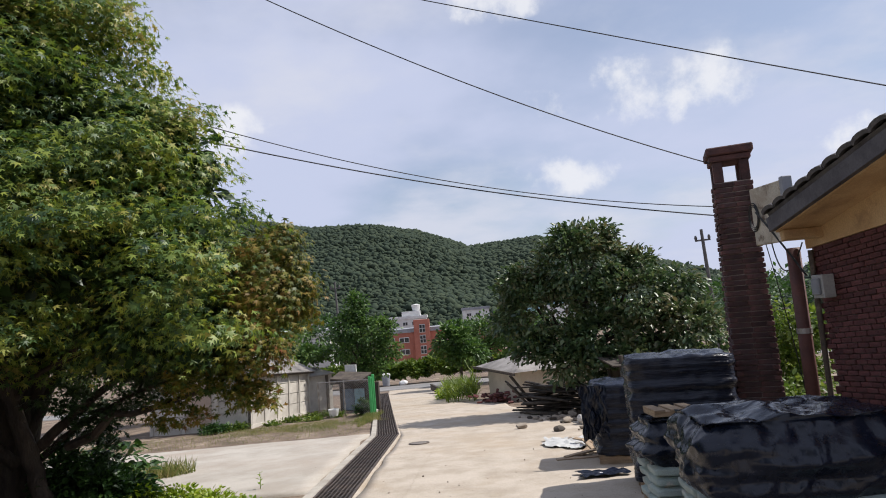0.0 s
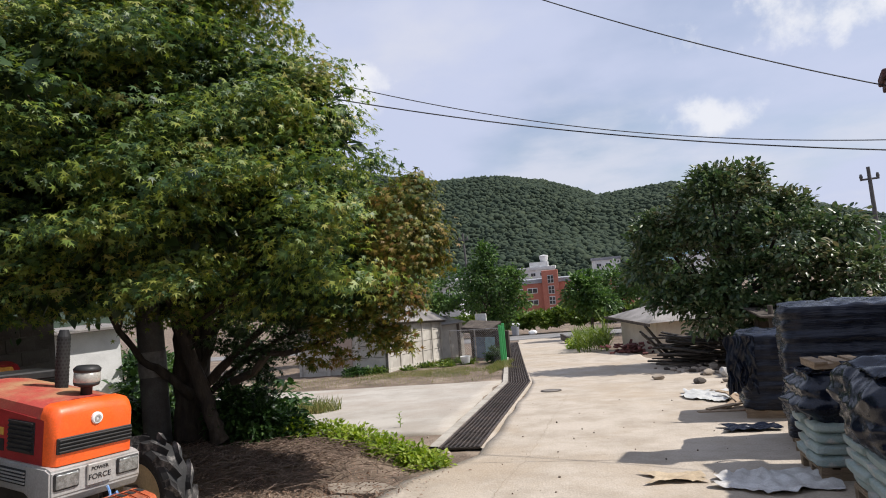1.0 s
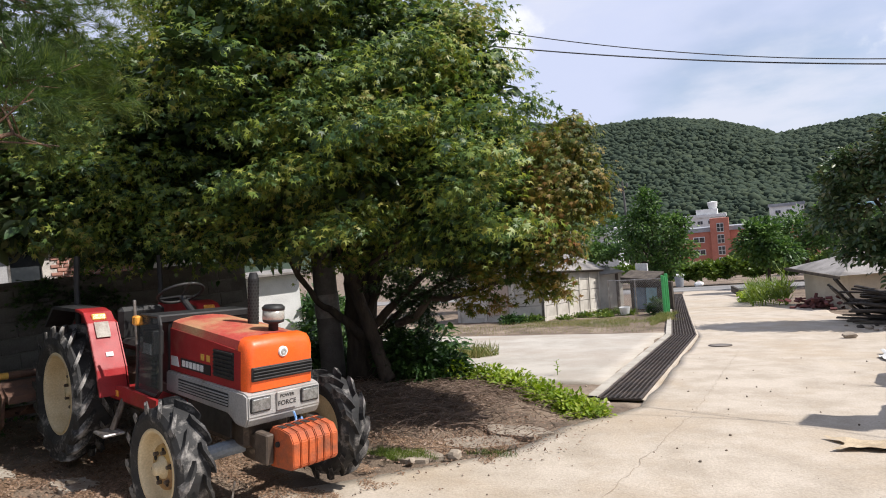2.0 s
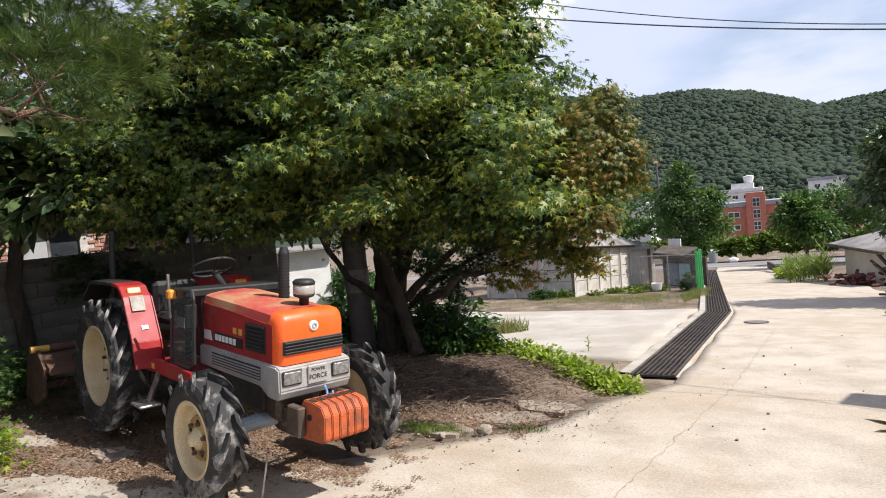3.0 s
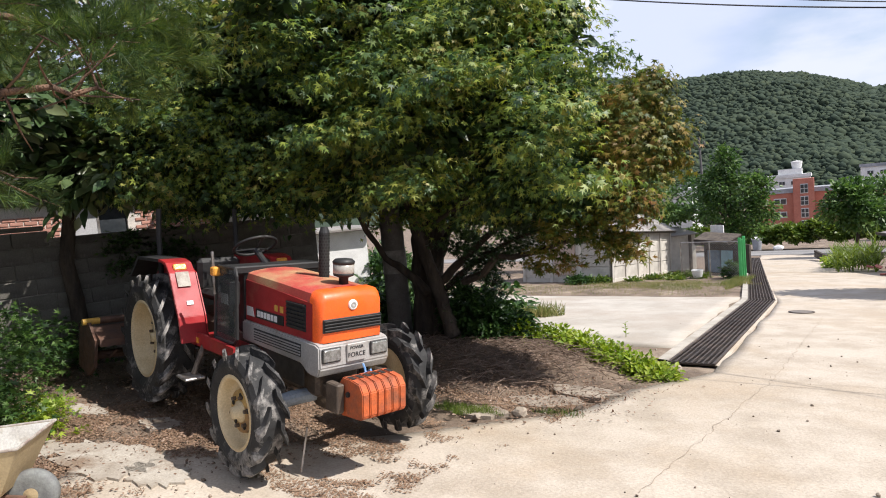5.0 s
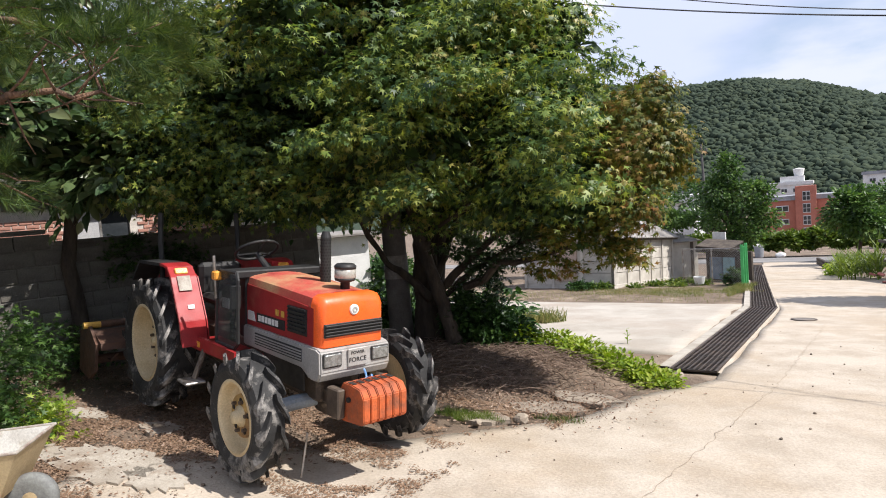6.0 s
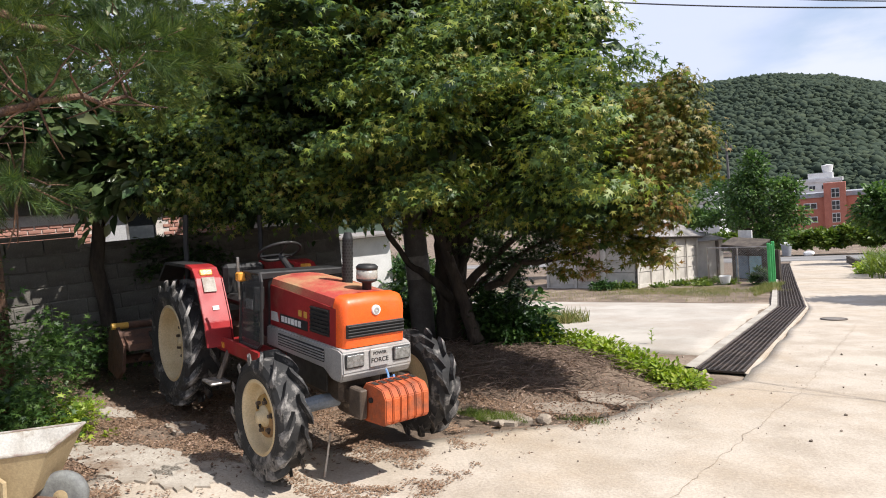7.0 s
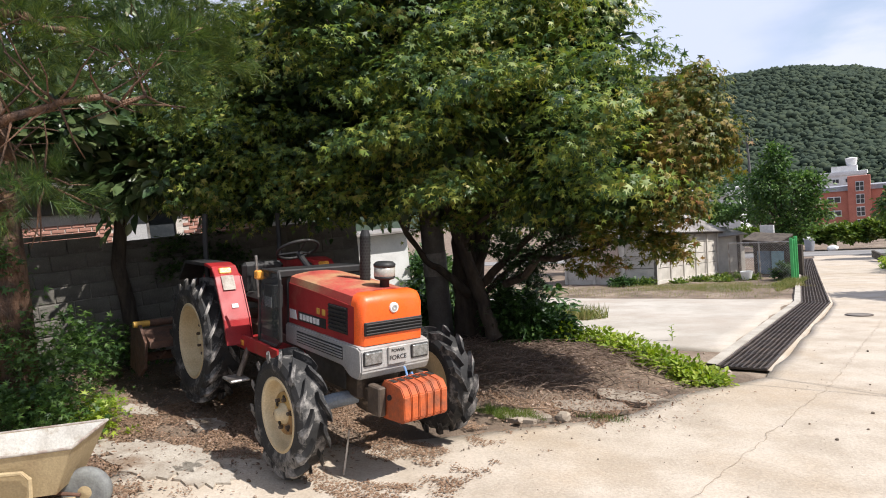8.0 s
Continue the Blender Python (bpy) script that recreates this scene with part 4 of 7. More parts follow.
    # exhaust and pre-cleaner
    muff = part("exhaust", tube([(1.98, 0.10, 1.38), (1.98, 0.10, 1.78), (1.98, 0.10, 1.83)], [0.045, 0.045, 0.03], 16), TBLACK, tr, "perforated exhaust guard on the bonnet")
    pm = bmesh.new()
    for k in range(14):
        for j in range(12):
            a = 2 * math.pi * (j + 0.5 * (k % 2)) / 12
            z = 1.42 + k * 0.026
            own = bmesh.new()
            bmesh.ops.create_circle(own, cap_ends=True, segments=6, radius=0.0085, matrix=Matrix.Translation((1.98 + 0.046 * math.cos(a), 0.10 + 0.046 * math.sin(a), z)) @ Matrix.Rotation(a, 4, "Z") @ Matrix.Rotation(radians(90), 4, "Y"))
            merge(pm, own)
    part("perforation", pm, DARK, muff, kind="stuff")
    pre = part("pre_cleaner", lathe([(0.038, 1.36), (0.038, 1.45), (0.05, 1.455), (0.05, 1.47), (0.0, 1.47)], 20, m=Matrix.Translation((2.33, 0.06, 0))), TBLACK, tr, "air pre-cleaner with clear bowl", True)
    part("bowl", lathe([(0.078, 1.47), (0.086, 1.48), (0.084, 1.55), (0.0, 1.555)], 24, m=Matrix.Translation((2.33, 0.06, 0))), mat("dusty_clear_bowl", (0.42, 0.40, 0.35), (0.33, 0.31, 0.27), 0.25, 10, 60, 0.05, coat=0.5), pre, "dusty translucent bowl", True)
    part("bowl_base", lathe([(0.04, 1.44), (0.08, 1.455), (0.086, 1.475), (0.0, 1.48)], 24, m=Matrix.Translation((2.33, 0.06, 0))), TBLACK, pre, smooth=True)
    part("cap", lathe([(0.087, 1.55), (0.09, 1.57), (0.07, 1.59), (0.0, 1.595)], 24, m=Matrix.Translation((2.33, 0.06, 0))), TBLACK, pre, smooth=True)
    # platform, dash, steering wheel, seat
    part("dash", box(1.14, 1.34, -0.30, 0.30, 0.85, 1.43, 0.03), TBLACK, tr, "black dashboard cowl")
    part("dash_bar", box(1.10, 1.34, -0.46, 0.46, 1.39, 1.46, 0.012), TBLACK, tr, "dark crossbar behind the bonnet")
    part("column", tube([(1.22, 0, 1.40), (0.95, 0, 1.56)], 0.03, 10), TBLACK, tr)
    sw = bmesh.new()
    ringm = Matrix.Translation((0.93, 0, 1.60)) @ Matrix.Rotation(radians(-30), 4, "Y")
    tube([ringm @ Vector((0.2 * math.cos(2 * math.pi * k / 28), 0.2 * math.sin(2 * math.pi * k / 28), 0)) for k in range(29)], 0.014, 8, sw)
    wheel_ob = part("steering_wheel", sw, TBLACK, tr, "black steering wheel", True)
    for k in range(3):
        a = 2 * math.pi * k / 3
        part("spoke", tube([ringm @ Vector((0, 0, -0.03)), ringm @ Vector((0.2 * math.cos(a), 0.2 * math.sin(a), 0))], 0.01, 6), TBLACK, wheel_ob)
    part("platform", box(0.55, 1.5, -0.50, 0.50, 0.70, 0.74, 0.01), TRED, tr, "red foot platform")
    part("platform_front", prism([(0.66, 0.68), (1.56, 0.70), (1.56, 0.80), (0.95, 0.81), (0.70, 0.80)], -0.52, -0.49), TRED, tr)
    part("platform_lens", box(0.74, 0.84, -0.528, -0.518, 0.715, 0.765), AMBER, tr)
    door = part("door_panel", prism([(1.06, 0.80), (1.10, 1.43), (1.16, 1.455), (1.48, 1.46), (1.50, 1.40), (1.50, 0.86), (1.44, 0.81)], -0.462, -0.452), CLEAR, tr, "scuffed clear side window panel in a black frame")
    part("frame", tube([(1.06, -0.457, 0.80), (1.10, -0.457, 1.43), (1.16, -0.457, 1.458), (1.48, -0.457, 1.463), (1.505, -0.457, 1.40), (1.505, -0.457, 0.86), (1.44, -0.457, 0.805), (1.06, -0.457, 0.80)], 0.016, 6), TBLACK, door)
    part("control_box", box(1.13, 1.32, -0.44, -0.34, 1.12, 1.33, 0.01), TBLACK, tr, "control box with a notice")
    part("notice", box(1.16, 1.30, -0.446, -0.441, 1.13, 1.22), WHITE, tr, "white paper notice")
    part("bellows", tube([(1.20, -0.37, 0.84 + 0.02 * k) for k in range(14)], [0.028 if k % 2 else 0.02 for k in range(14)], 10), TBLACK, tr)
    part("front_lamp", box(1.10, 1.18, -0.52, -0.42, 1.37, 1.45, 0.012), AMBER, tr, "amber turn lamp")
    part("mirror_post", tube([(1.09, -0.47, 1.2), (1.09, -0.49, 1.58)], 0.014, 8), STEEL, tr)
    part("seat", box(0.12, 0.56, -0.23, 0.23, 1.02, 1.12, 0.04), TBLACK, tr, "black vinyl seat")
    part("backrest", box(0.02, 0.14, -0.23, 0.23, 1.08, 1.42, 0.04), TBLACK, tr, "black seat back")
    part("red_cover", box(0.75, 1.0, 0.32, 0.52, 1.28, 1.42, 0.03), TRED, tr)
    for s in (-1, 1):
        prof = [(0.80, 0.72), (0.73, 0.95), (0.52, 1.34), (0.42, 1.43), (0.30, 1.45), (0.22, 1.45), (0.22, 1.42), (0.30, 1.42), (0.40, 1.40), (0.49, 1.32), (0.70, 0.93), (0.77, 0.72)]
        y0, y1 = (-0.66, -0.42) if s < 0 else (0.42, 0.66)
        fen = part("fender", prism(prof, y0, y1, bevel=0.004), TRED, tr, "red rear mudguard with worn paint")
        part("fender_top", prism([(0.22, 1.45), (-0.38, 1.43), (-0.62, 1.22), (-0.60, 1.20), (-0.37, 1.40), (0.22, 1.42)], y0, y1), TBLACK, fen, "black rear mudguard skirt")
        part("fender_side", prism([(0.78, 0.72), (0.71, 0.95), (0.50, 1.33), (0.20, 1.44), (-0.37, 1.41), (-0.60, 1.2), (-0.3, 1.0), (0.4, 0.9)], s * 0.405, s * 0.395), TRED, fen)
        ya, yb = (-0.64, -0.44) if s < 0 else (0.44, 0.64)
        lens_m = pose(0.47, 0, 1.385, 0, 61, 0)
        lamp = part("turn_lamp", merge(None, box(-0.032, 0.032, ya + 0.03, yb - 0.05, -0.005, 0.022, 0.008), lens_m), AMBER, fen, "amber and white lamp on the mudguard")
        part("white_label", merge(None, box(-0.10, 0.05, ya + 0.03, yb - 0.05, 0.0, 0.006), pose(0.575, 0, 1.26, 0, 61, 0)), GRIMY_LABEL, fen, "faded white label")
        part("small_label", merge(None, box(-0.02, 0.02, ya + 0.08, yb - 0.06, 0.0, 0.006), pose(0.67, 0, 1.07, 0, 64, 0)), WHITE, fen)
        step = part("step", box(0.86, 1.08, s * 0.56, s * 0.74, 0.44, 0.465, 0.008), STEEL, tr, "bare metal mounting step")
        part("step_arm", tube([(0.95, s * 0.62, 0.46), (0.9, s * 0.5, 0.70)], 0.026, 8), GREASE, step)
        rb = part("roll_bar", tube([(-0.35, s * 0.42, 0.9), (-0.42, s * 0.43, 1.62), (-0.44, s * 0.42, 1.92)], 0.028, 10), TBLACK, tr, "black roll bar post")
    part("stay_rod", tube([(2.45, -0.40, 0.0), (2.47, -0.36, 0.34)], 0.008, 6), STEEL, tr, "thin steel rod")
    # rotary tiller on the rear linkage
    til = part("tiller", prism([(-1.45, 0.34), (-1.36, 0.56), (-1.02, 0.62), (-0.72, 0.52), (-0.70, 0.45), (-1.02, 0.5), (-1.3, 0.32)], -0.95, 0.9), RUST, tr, "rusty rotary tiller behind the wheels")
    part("side_plate", prism([(-1.5, 0.1), (-1.42, 0.56), (-1.05, 0.66), (-0.80, 0.5), (-0.86, 0.2), (-1.1, 0.06)], -0.98, -0.95), RUST, til)
    part("tool_bar", tube([(-1.12, -1.02, 0.66), (-1.12, -0.85, 0.66)], 0.036, 12), YELLOW, til, "yellow bar end")
    part("tool_tube", tube([(-1.12, -0.85, 0.66), (-1.12, 0.9, 0.66)], 0.04, 12), RUST, til)
    part("blade_rotor", tube([(-1.08, -0.9, 0.28), (-1.08, 0.88, 0.28)], 0.05, 10), RUST, til)
    for k in range(9):
        a = k * 1.3
        y = -0.8 + 0.2 * k
        part("tine", tube([(-1.08, y, 0.28), (-1.08 + 0.16 * math.cos(a), y, 0.28 + 0.16 * math.sin(a)), (-1.08 + 0.22 * math.cos(a + 0.4), y + 0.06, 0.28 + 0.22 * math.sin(a + 0.4))], 0.012, 6), RUST, til)
    part("linkage", tube([(-0.3, -0.25, 0.55), (-0.85, -0.3, 0.45)], 0.025, 8), GREASE, til)
    part("linkage", tube([(-0.3, 0.25, 0.55), (-0.85, 0.3, 0.45)], 0.025, 8), GREASE, til)
    part("top_link", tube([(-0.3, 0.0, 0.85), (-0.95, 0.0, 0.66)], 0.02, 8), GREASE, til)


make_tractor()

# ---- maple ----


def make_maple():
    tree = thing("maple_tree", "large spreading maple with dense green leaves turning brown at one bough", "tree")
    wood = bmesh.new()
    stems = [
        ([(-4.91, 7.75, -0.39), (-5.06, 7.80, 0.03), (-5.20, 7.80, 0.48), (-5.40, 7.75, 1.15), (-5.38, 7.60, 1.64), (-5.49, 7.50, 2.05)], 0.115, 0.060),
        ([(-5.66, 8.15, -0.53), (-5.66, 8.20, 0.34), (-5.60, 8.20, 1.20), (-5.37, 8.10, 2.03)], 0.200, 0.130),
        ([(-5.45, 8.20, -0.51), (-5.49, 8.30, 0.32), (-5.32, 8.30, 1.18), (-4.99, 8.20, 1.99)], 0.130, 0.080),
        ([(-5.51, 8.10, 0.18), (-5.71, 7.90, 0.52), (-5.93, 7.70, 0.76), (-6.01, 7.40, 1.21), (-6.03, 7.00, 1.80)], 0.075, 0.030),
        ([(-5.27, 8.00, 0.28), (-4.87, 7.90, 0.62), (-4.47, 7.80, 0.88), (-3.74, 7.60, 1.30), (-3.25, 7.50, 1.61)], 0.070, 0.025),
        ([(-5.38, 8.10, 0.44), (-5.13, 8.10, 0.94), (-4.84, 8.00, 1.42), (-4.45, 7.90, 2.01)], 0.065, 0.035),
        ([(-5.28, 8.10, 0.18), (-4.80, 8.00, 0.53), (-4.30, 7.80, 0.78), (-3.81, 7.60, 0.97), (-3.25, 7.40, 1.13)], 0.050, 0.018),
        ([(-5.44, 8.20, 0.60), (-5.42, 8.20, 1.19), (-5.19, 8.10, 1.85)], 0.060, 0.040),
        ([(-5.40, 7.80, 0.90), (-5.06, 7.70, 1.21), (-4.42, 7.60, 1.56)], 0.040, 0.020),
    ]
    for pts, r0, r1 in stems:
        line, rad = [], []
        for a, b in zip(pts, pts[1:]):
            for q in range(4):
                t = q / 4
                line.append(Vector(a).lerp(Vector(b), t) + Vector(unit(1)[0]) * 0.012)
        line.append(Vector(pts[-1]))
        n = len(line)
        rad = [(r0 + (r1 - r0) * (i / (n - 1)) ** 0.8) * (1 + 0.07 * rng.normal()) for i in range(n)]
        tube(line, rad, 12, wood)
        d = (line[-1] - line[-4]).normalized()
        for k in range(4):
            q = line[-1 - 2 * (k % 3)]
            limb(wood, q, q + (d + Vector(unit(1)[0]) * 0.8) * (0.35 + 8.0 * r1 * rng.random()), r1 * 0.7, 0.01, 0.04, 0.12, 6, 6)
    part("trunk", wood, BARK, tree, "many-stemmed dark trunk", True)
    blobs = [(-5.2, 7.2, 3.9, 2.0, 1.8, 2.4), (-3.87, 7.0, 3.15, 0.97, 1.0, 1.4), (-4.5, 6.2, 2.5, 0.95, 0.85, 0.95), (-6.4, 6.0, 2.9, 1.5, 1.2, 1.6), (-6.7, 5.9, 1.95, 1.1, 1.0, 0.6), (-5.6, 6.3, 1.9, 1.0, 0.8, 0.55), (-3.35, 7.1, 1.85, 0.8, 0.75, 0.85), (-3.0, 7.25, 2.4, 0.55, 0.55, 0.65), (-2.85, 7.2, 1.6, 0.5, 0.5, 0.5), (-7.0, 5.4, 2.6, 1.1, 1.0, 1.1), (-5.6, 8.8, 3.2, 2.0, 1.5, 1.8), (-5.2, 7.2, 4.9, 1.2, 1.2, 1.0), (-5.7, 6.5, 4.3, 1.2, 1.0, 1.0), (-7.4, 6.2, 2.2, 1.1, 1.0, 0.8), (-3.22, 7.3, 3.5, 0.74, 0.75, 0.9), (-4.9, 4.9, 3.6, 0.5, 0.4, 0.18), (-5.4, 8.2, 1.7, 1.2, 0.9, 0.7)]
    # flat tiers of leaves that stand out from the crown
    for k in range(44):
        b = blobs[(0, 1, 2, 3, 11, 12)[k % 6]]
        u = Vector((rng.normal() * 0.6 + 0.35, -0.8 + rng.normal() * 0.35, 0.15 + rng.normal() * 0.45)).normalized()
        blobs.append((b[0] + u.x * b[3] * 0.95, b[1] + u.y * b[4] * 0.95, b[2] + u.z * b[5] * 0.95, 0.55, 0.5, 0.15))
    for x, y, z in ((-4.27, 5.60, 2.48), (-4.11, 5.70, 1.74), (-2.62, 5.90, 2.33), (-2.61, 6.00, 2.02), (-2.48, 6.20, 1.68), (-3.96, 5.90, 3.29), (-3.04, 5.70, 2.80), (-3.49, 5.60, 2.66), (-4.99, 5.00, 3.25), (-2.47, 6.40, 2.79)):
        blobs.append((x, y, z, 0.5, 0.45, 0.16))
    # the last blob is added inside the crown to shade the utility pole
    blobs += [(-3.65, 7.2, 4.75, 0.5, 0.5, 0.45), (-3.1, 7.0, 4.0, 0.35, 0.35, 0.25), (-2.85, 7.0, 3.85, 0.2, 0.2, 0.1), (-3.1, 7.1, 3.2, 0.45, 0.4, 0.35), (-4.0, 7.2, 5.2, 0.6, 0.6, 0.5), (-4.3, 8.3, 2.4, 0.8, 0.7, 0.6)]
    # mostly hidden leaves added to shade the bank behind the trunk
    blobs += [(-3.1, 9.0, 2.1, 0.9, 0.8, 0.8), (-4.2, 9.2, 2.0, 1.0, 0.9, 0.8)]
    at, out = crown_sprays(blobs, 3000, 0.62)
    me = leaves("crown", "maple", *spray_leaves(at, out, 42, 0.33, 0.26, 0.112, 0.45, 0.42, 0.95), MAPLE_LEAF)
    part("crown", me, None, tree, "dense pointed green maple leaves", kind="stuff")
    # filler leaves in the shade colour, to darken the inside and stop sun
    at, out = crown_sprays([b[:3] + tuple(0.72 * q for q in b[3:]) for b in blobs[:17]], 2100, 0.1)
    me = leaves("inner_foliage", "diamond", *spray_leaves(at, out, 14, 0.3, 0.5, 0.2), MAPLE_SHADE)
    part("inner_foliage", me, None, tree, "filler leaves coloured dark as the shade inside the crown", kind="stuff")
    side = [(-2.2, 7.3, 2.0, 0.5, 0.48, 0.62), (-2.0, 7.45, 2.45, 0.32, 0.32, 0.36), (-2.35, 7.2, 1.42, 0.45, 0.42, 0.42), (-1.85, 7.4, 1.85, 0.34, 0.34, 0.4)]
    at, out = crown_sprays(side, 330, 0.3)
    me = leaves("turning_bough", "maple", *spray_leaves(at, out, 28, 0.18, 0.5, 0.095, 0.4, 0.35, 1.4), MAPLE_TURNING)
    part("turning_bough", me, None, tree, "bough of reddish brown leaves", kind="stuff")
    low = [(-2.83, 7.20, 1.12, 0.45, 0.40, 0.20), (-2.42, 7.20, 0.94, 0.32, 0.30, 0.16), (-2.27, 7.20, 0.84, 0.20, 0.20, 0.14), (-3.23, 7.30, 0.87, 0.28, 0.30, 0.22), (-3.36, 7.30, 0.67, 0.20, 0.20, 0.16), (-2.97, 7.30, 0.66, 0.16, 0.16, 0.12)]
    at, out = crown_sprays(low, 90, 0.2)
    me = leaves("low_bough", "maple", *spray_leaves(at, out, 22, 0.18, 0.35, 0.11), MAPLE_TURNING)
    part("low_bough", me, None, tree, "low hanging shaded bough", kind="stuff")
    # hanging leaves take the same shade-dark colour
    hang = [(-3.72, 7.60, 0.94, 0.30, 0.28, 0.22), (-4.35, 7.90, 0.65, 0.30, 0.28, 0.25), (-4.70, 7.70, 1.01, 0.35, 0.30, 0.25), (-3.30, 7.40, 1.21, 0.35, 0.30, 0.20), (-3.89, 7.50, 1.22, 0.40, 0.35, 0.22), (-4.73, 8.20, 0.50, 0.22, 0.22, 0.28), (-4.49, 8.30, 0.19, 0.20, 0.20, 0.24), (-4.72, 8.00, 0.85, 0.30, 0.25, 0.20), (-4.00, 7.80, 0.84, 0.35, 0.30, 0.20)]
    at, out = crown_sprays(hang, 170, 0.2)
    me = leaves("hanging_foliage", "maple", *spray_leaves(at, out, 22, 0.18, 0.4, 0.1), MAPLE_SHADE)
    part("hanging_foliage", me, None, tree, "leaves hanging round the stems, coloured dark as in shade", kind="stuff")
    limbs = bmesh.new()
    limb(limbs, (-4.1, 7.7, 1.5), (-2.2, 7.3, 1.9), 0.06, 0.02, 0.1, 0.2)
    limb(limbs, (-5.2, 7.0, 2.6), (-4.9, 5.0, 3.55), 0.04, 0.015, 0.1, 0.1)
    limb(limbs, (-4.7, 7.8, 0.4), (-2.7, 7.2, 1.0), 0.06, 0.02, 0.1, 0.2)
    part("limb", limbs, BARK, tree)


make_maple()
# ---- behind the tractor: wall, house, pine, weeds ----


def line_frame(x0, y0, x1, y1, z=0.0):
    """A pose whose x runs from one plan point to another."""
    return pose(x0, y0, z, 0, 0, math.degrees(math.atan2(y1 - y0, x1 - x0))), math.hypot(x1 - x0, y1 - y0)


def make_garden_wall():
    m, length = line_frame(-9.9, 0.2, -7.75, 8.2)
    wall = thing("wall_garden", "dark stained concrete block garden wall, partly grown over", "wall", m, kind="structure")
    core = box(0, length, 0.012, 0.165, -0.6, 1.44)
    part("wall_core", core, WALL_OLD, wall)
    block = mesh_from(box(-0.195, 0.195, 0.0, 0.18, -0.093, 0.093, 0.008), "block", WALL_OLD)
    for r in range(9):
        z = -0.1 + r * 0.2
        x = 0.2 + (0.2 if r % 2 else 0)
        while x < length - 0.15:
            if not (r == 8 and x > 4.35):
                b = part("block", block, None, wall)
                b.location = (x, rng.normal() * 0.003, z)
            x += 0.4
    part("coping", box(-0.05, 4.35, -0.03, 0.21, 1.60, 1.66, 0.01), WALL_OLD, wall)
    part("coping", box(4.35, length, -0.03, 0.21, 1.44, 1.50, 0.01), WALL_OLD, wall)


make_garden_wall()


def make_brick_house():
    m, length = line_frame(-13.6, 0.0, -10.9, 10.0)
    house = thing("brick_house", "brick house with pale joints and a grey metal roof edge", "house", m)
    part("wall", box(0, length, 0.02, 0.3, -0.5, 1.30), PALE_MORTAR, house)
    part("wall", box(0, 6.55, 0.02, 0.3, 1.30, 2.05), PALE_MORTAR, house)
    part("wall", box(7.55, length, 0.02, 0.3, 1.30, 2.05), PALE_MORTAR, house)
    part("wall", box(0, length, 0.02, 0.3, 2.05, 2.6), PALE_MORTAR, house)
    brick = mesh_from(box(-0.095, 0.095, 0.0, 0.06, -0.0285, 0.0285, 0.004), "brick", PALE_BRICK)
    for r in range(9):
        z = 1.26 + r * 0.072
        x = 4.0 + (0.105 if r % 2 else 0)
        while x < 9.3:
            if not (z > 1.30 and 6.42 < x < 7.68):
                b = part("brick", brick, None, house)
                b.location = (x, 0, z)
            x += 0.21
    win = part("window", box(6.55, 7.55, 0.08, 0.12, 1.30, 2.05), WINDOW, house, "dark window glass")
    part("frame", box(6.55, 6.62, 0.02, 0.14, 1.30, 2.05), STEEL, win)
    part("frame", box(7.03, 7.07, 0.04, 0.14, 1.30, 2.05), STEEL, win)
    part("pane", box(6.62, 7.03, 0.05, 0.07, 1.32, 2.05), mat("frosted_pane", (0.42, 0.42, 0.42), (0.35, 0.35, 0.36), 0.4, 3, 40, 0), win)
    part("lintel", box(4.0, 9.3, -0.02, 0.05, 2.05, 2.35, 0.01), WALL_OLD, house)
    roof = part("roof", prism([(0, 0), (0, 0.06), (10.4, 0.06), (10.4, 0)], -0.5, -0.44), FAR_WHITE, house, "pale metal roof edge")
    roof.location = (0, 0, 2.55)
    part("roof", merge(None, box(-0.3, length + 0.3, -0.5, 4.0, 0, 0.06), pose(0, 0, 2.6, 14, 0, 0)), ROOF_GREY, house, "grey sheet roof")
    # a bundle of poles on brackets below the window
    rack = thing("pole_bundle", "bundle of thin white and grey poles lying by the wall", "poles", m)
    for k in range(5):
        part("pole", tube([(6.3, -0.16 - 0.05 * k, 1.24 + 0.03 * (k % 3)), (8.8, -0.12 - 0.06 * k, 1.28 + 0.035 * (k % 2))], 0.018, 8), WHITE if k % 2 else STEEL, rack)
    for x in (6.6, 8.4):
        part("bracket", box(x, x + 0.04, -0.42, 0.02, 1.17, 1.22), RUST, rack)


make_brick_house()


def make_outbuilding():
    m, length = line_frame(-11.6, 10.1, -9.9, 12.2)
    hut = thing("white_shed", "plain white painted outbuilding behind the trees", "shed", m)
    part("wall", box(0, length, 0, 0.15, -1.3, 1.0), WHITE, hut)
    part("wall", box(0, 0.15, 0.15, 2.6, -1.3, 1.0), WHITE, hut)
    part("wall", box(length - 0.15, length, 0.15, 2.6, -1.3, 1.0), WHITE, hut)
    part("roof", box(-0.2, length + 0.2, -0.25, 2.9, 1.0, 1.08, 0.02), ROOF_GREY, hut)
    part("door", box(0.4, 1.1, -0.03, 0.0, -1.25, 0.6, 0.01), FAR_GREY, hut)


make_outbuilding()


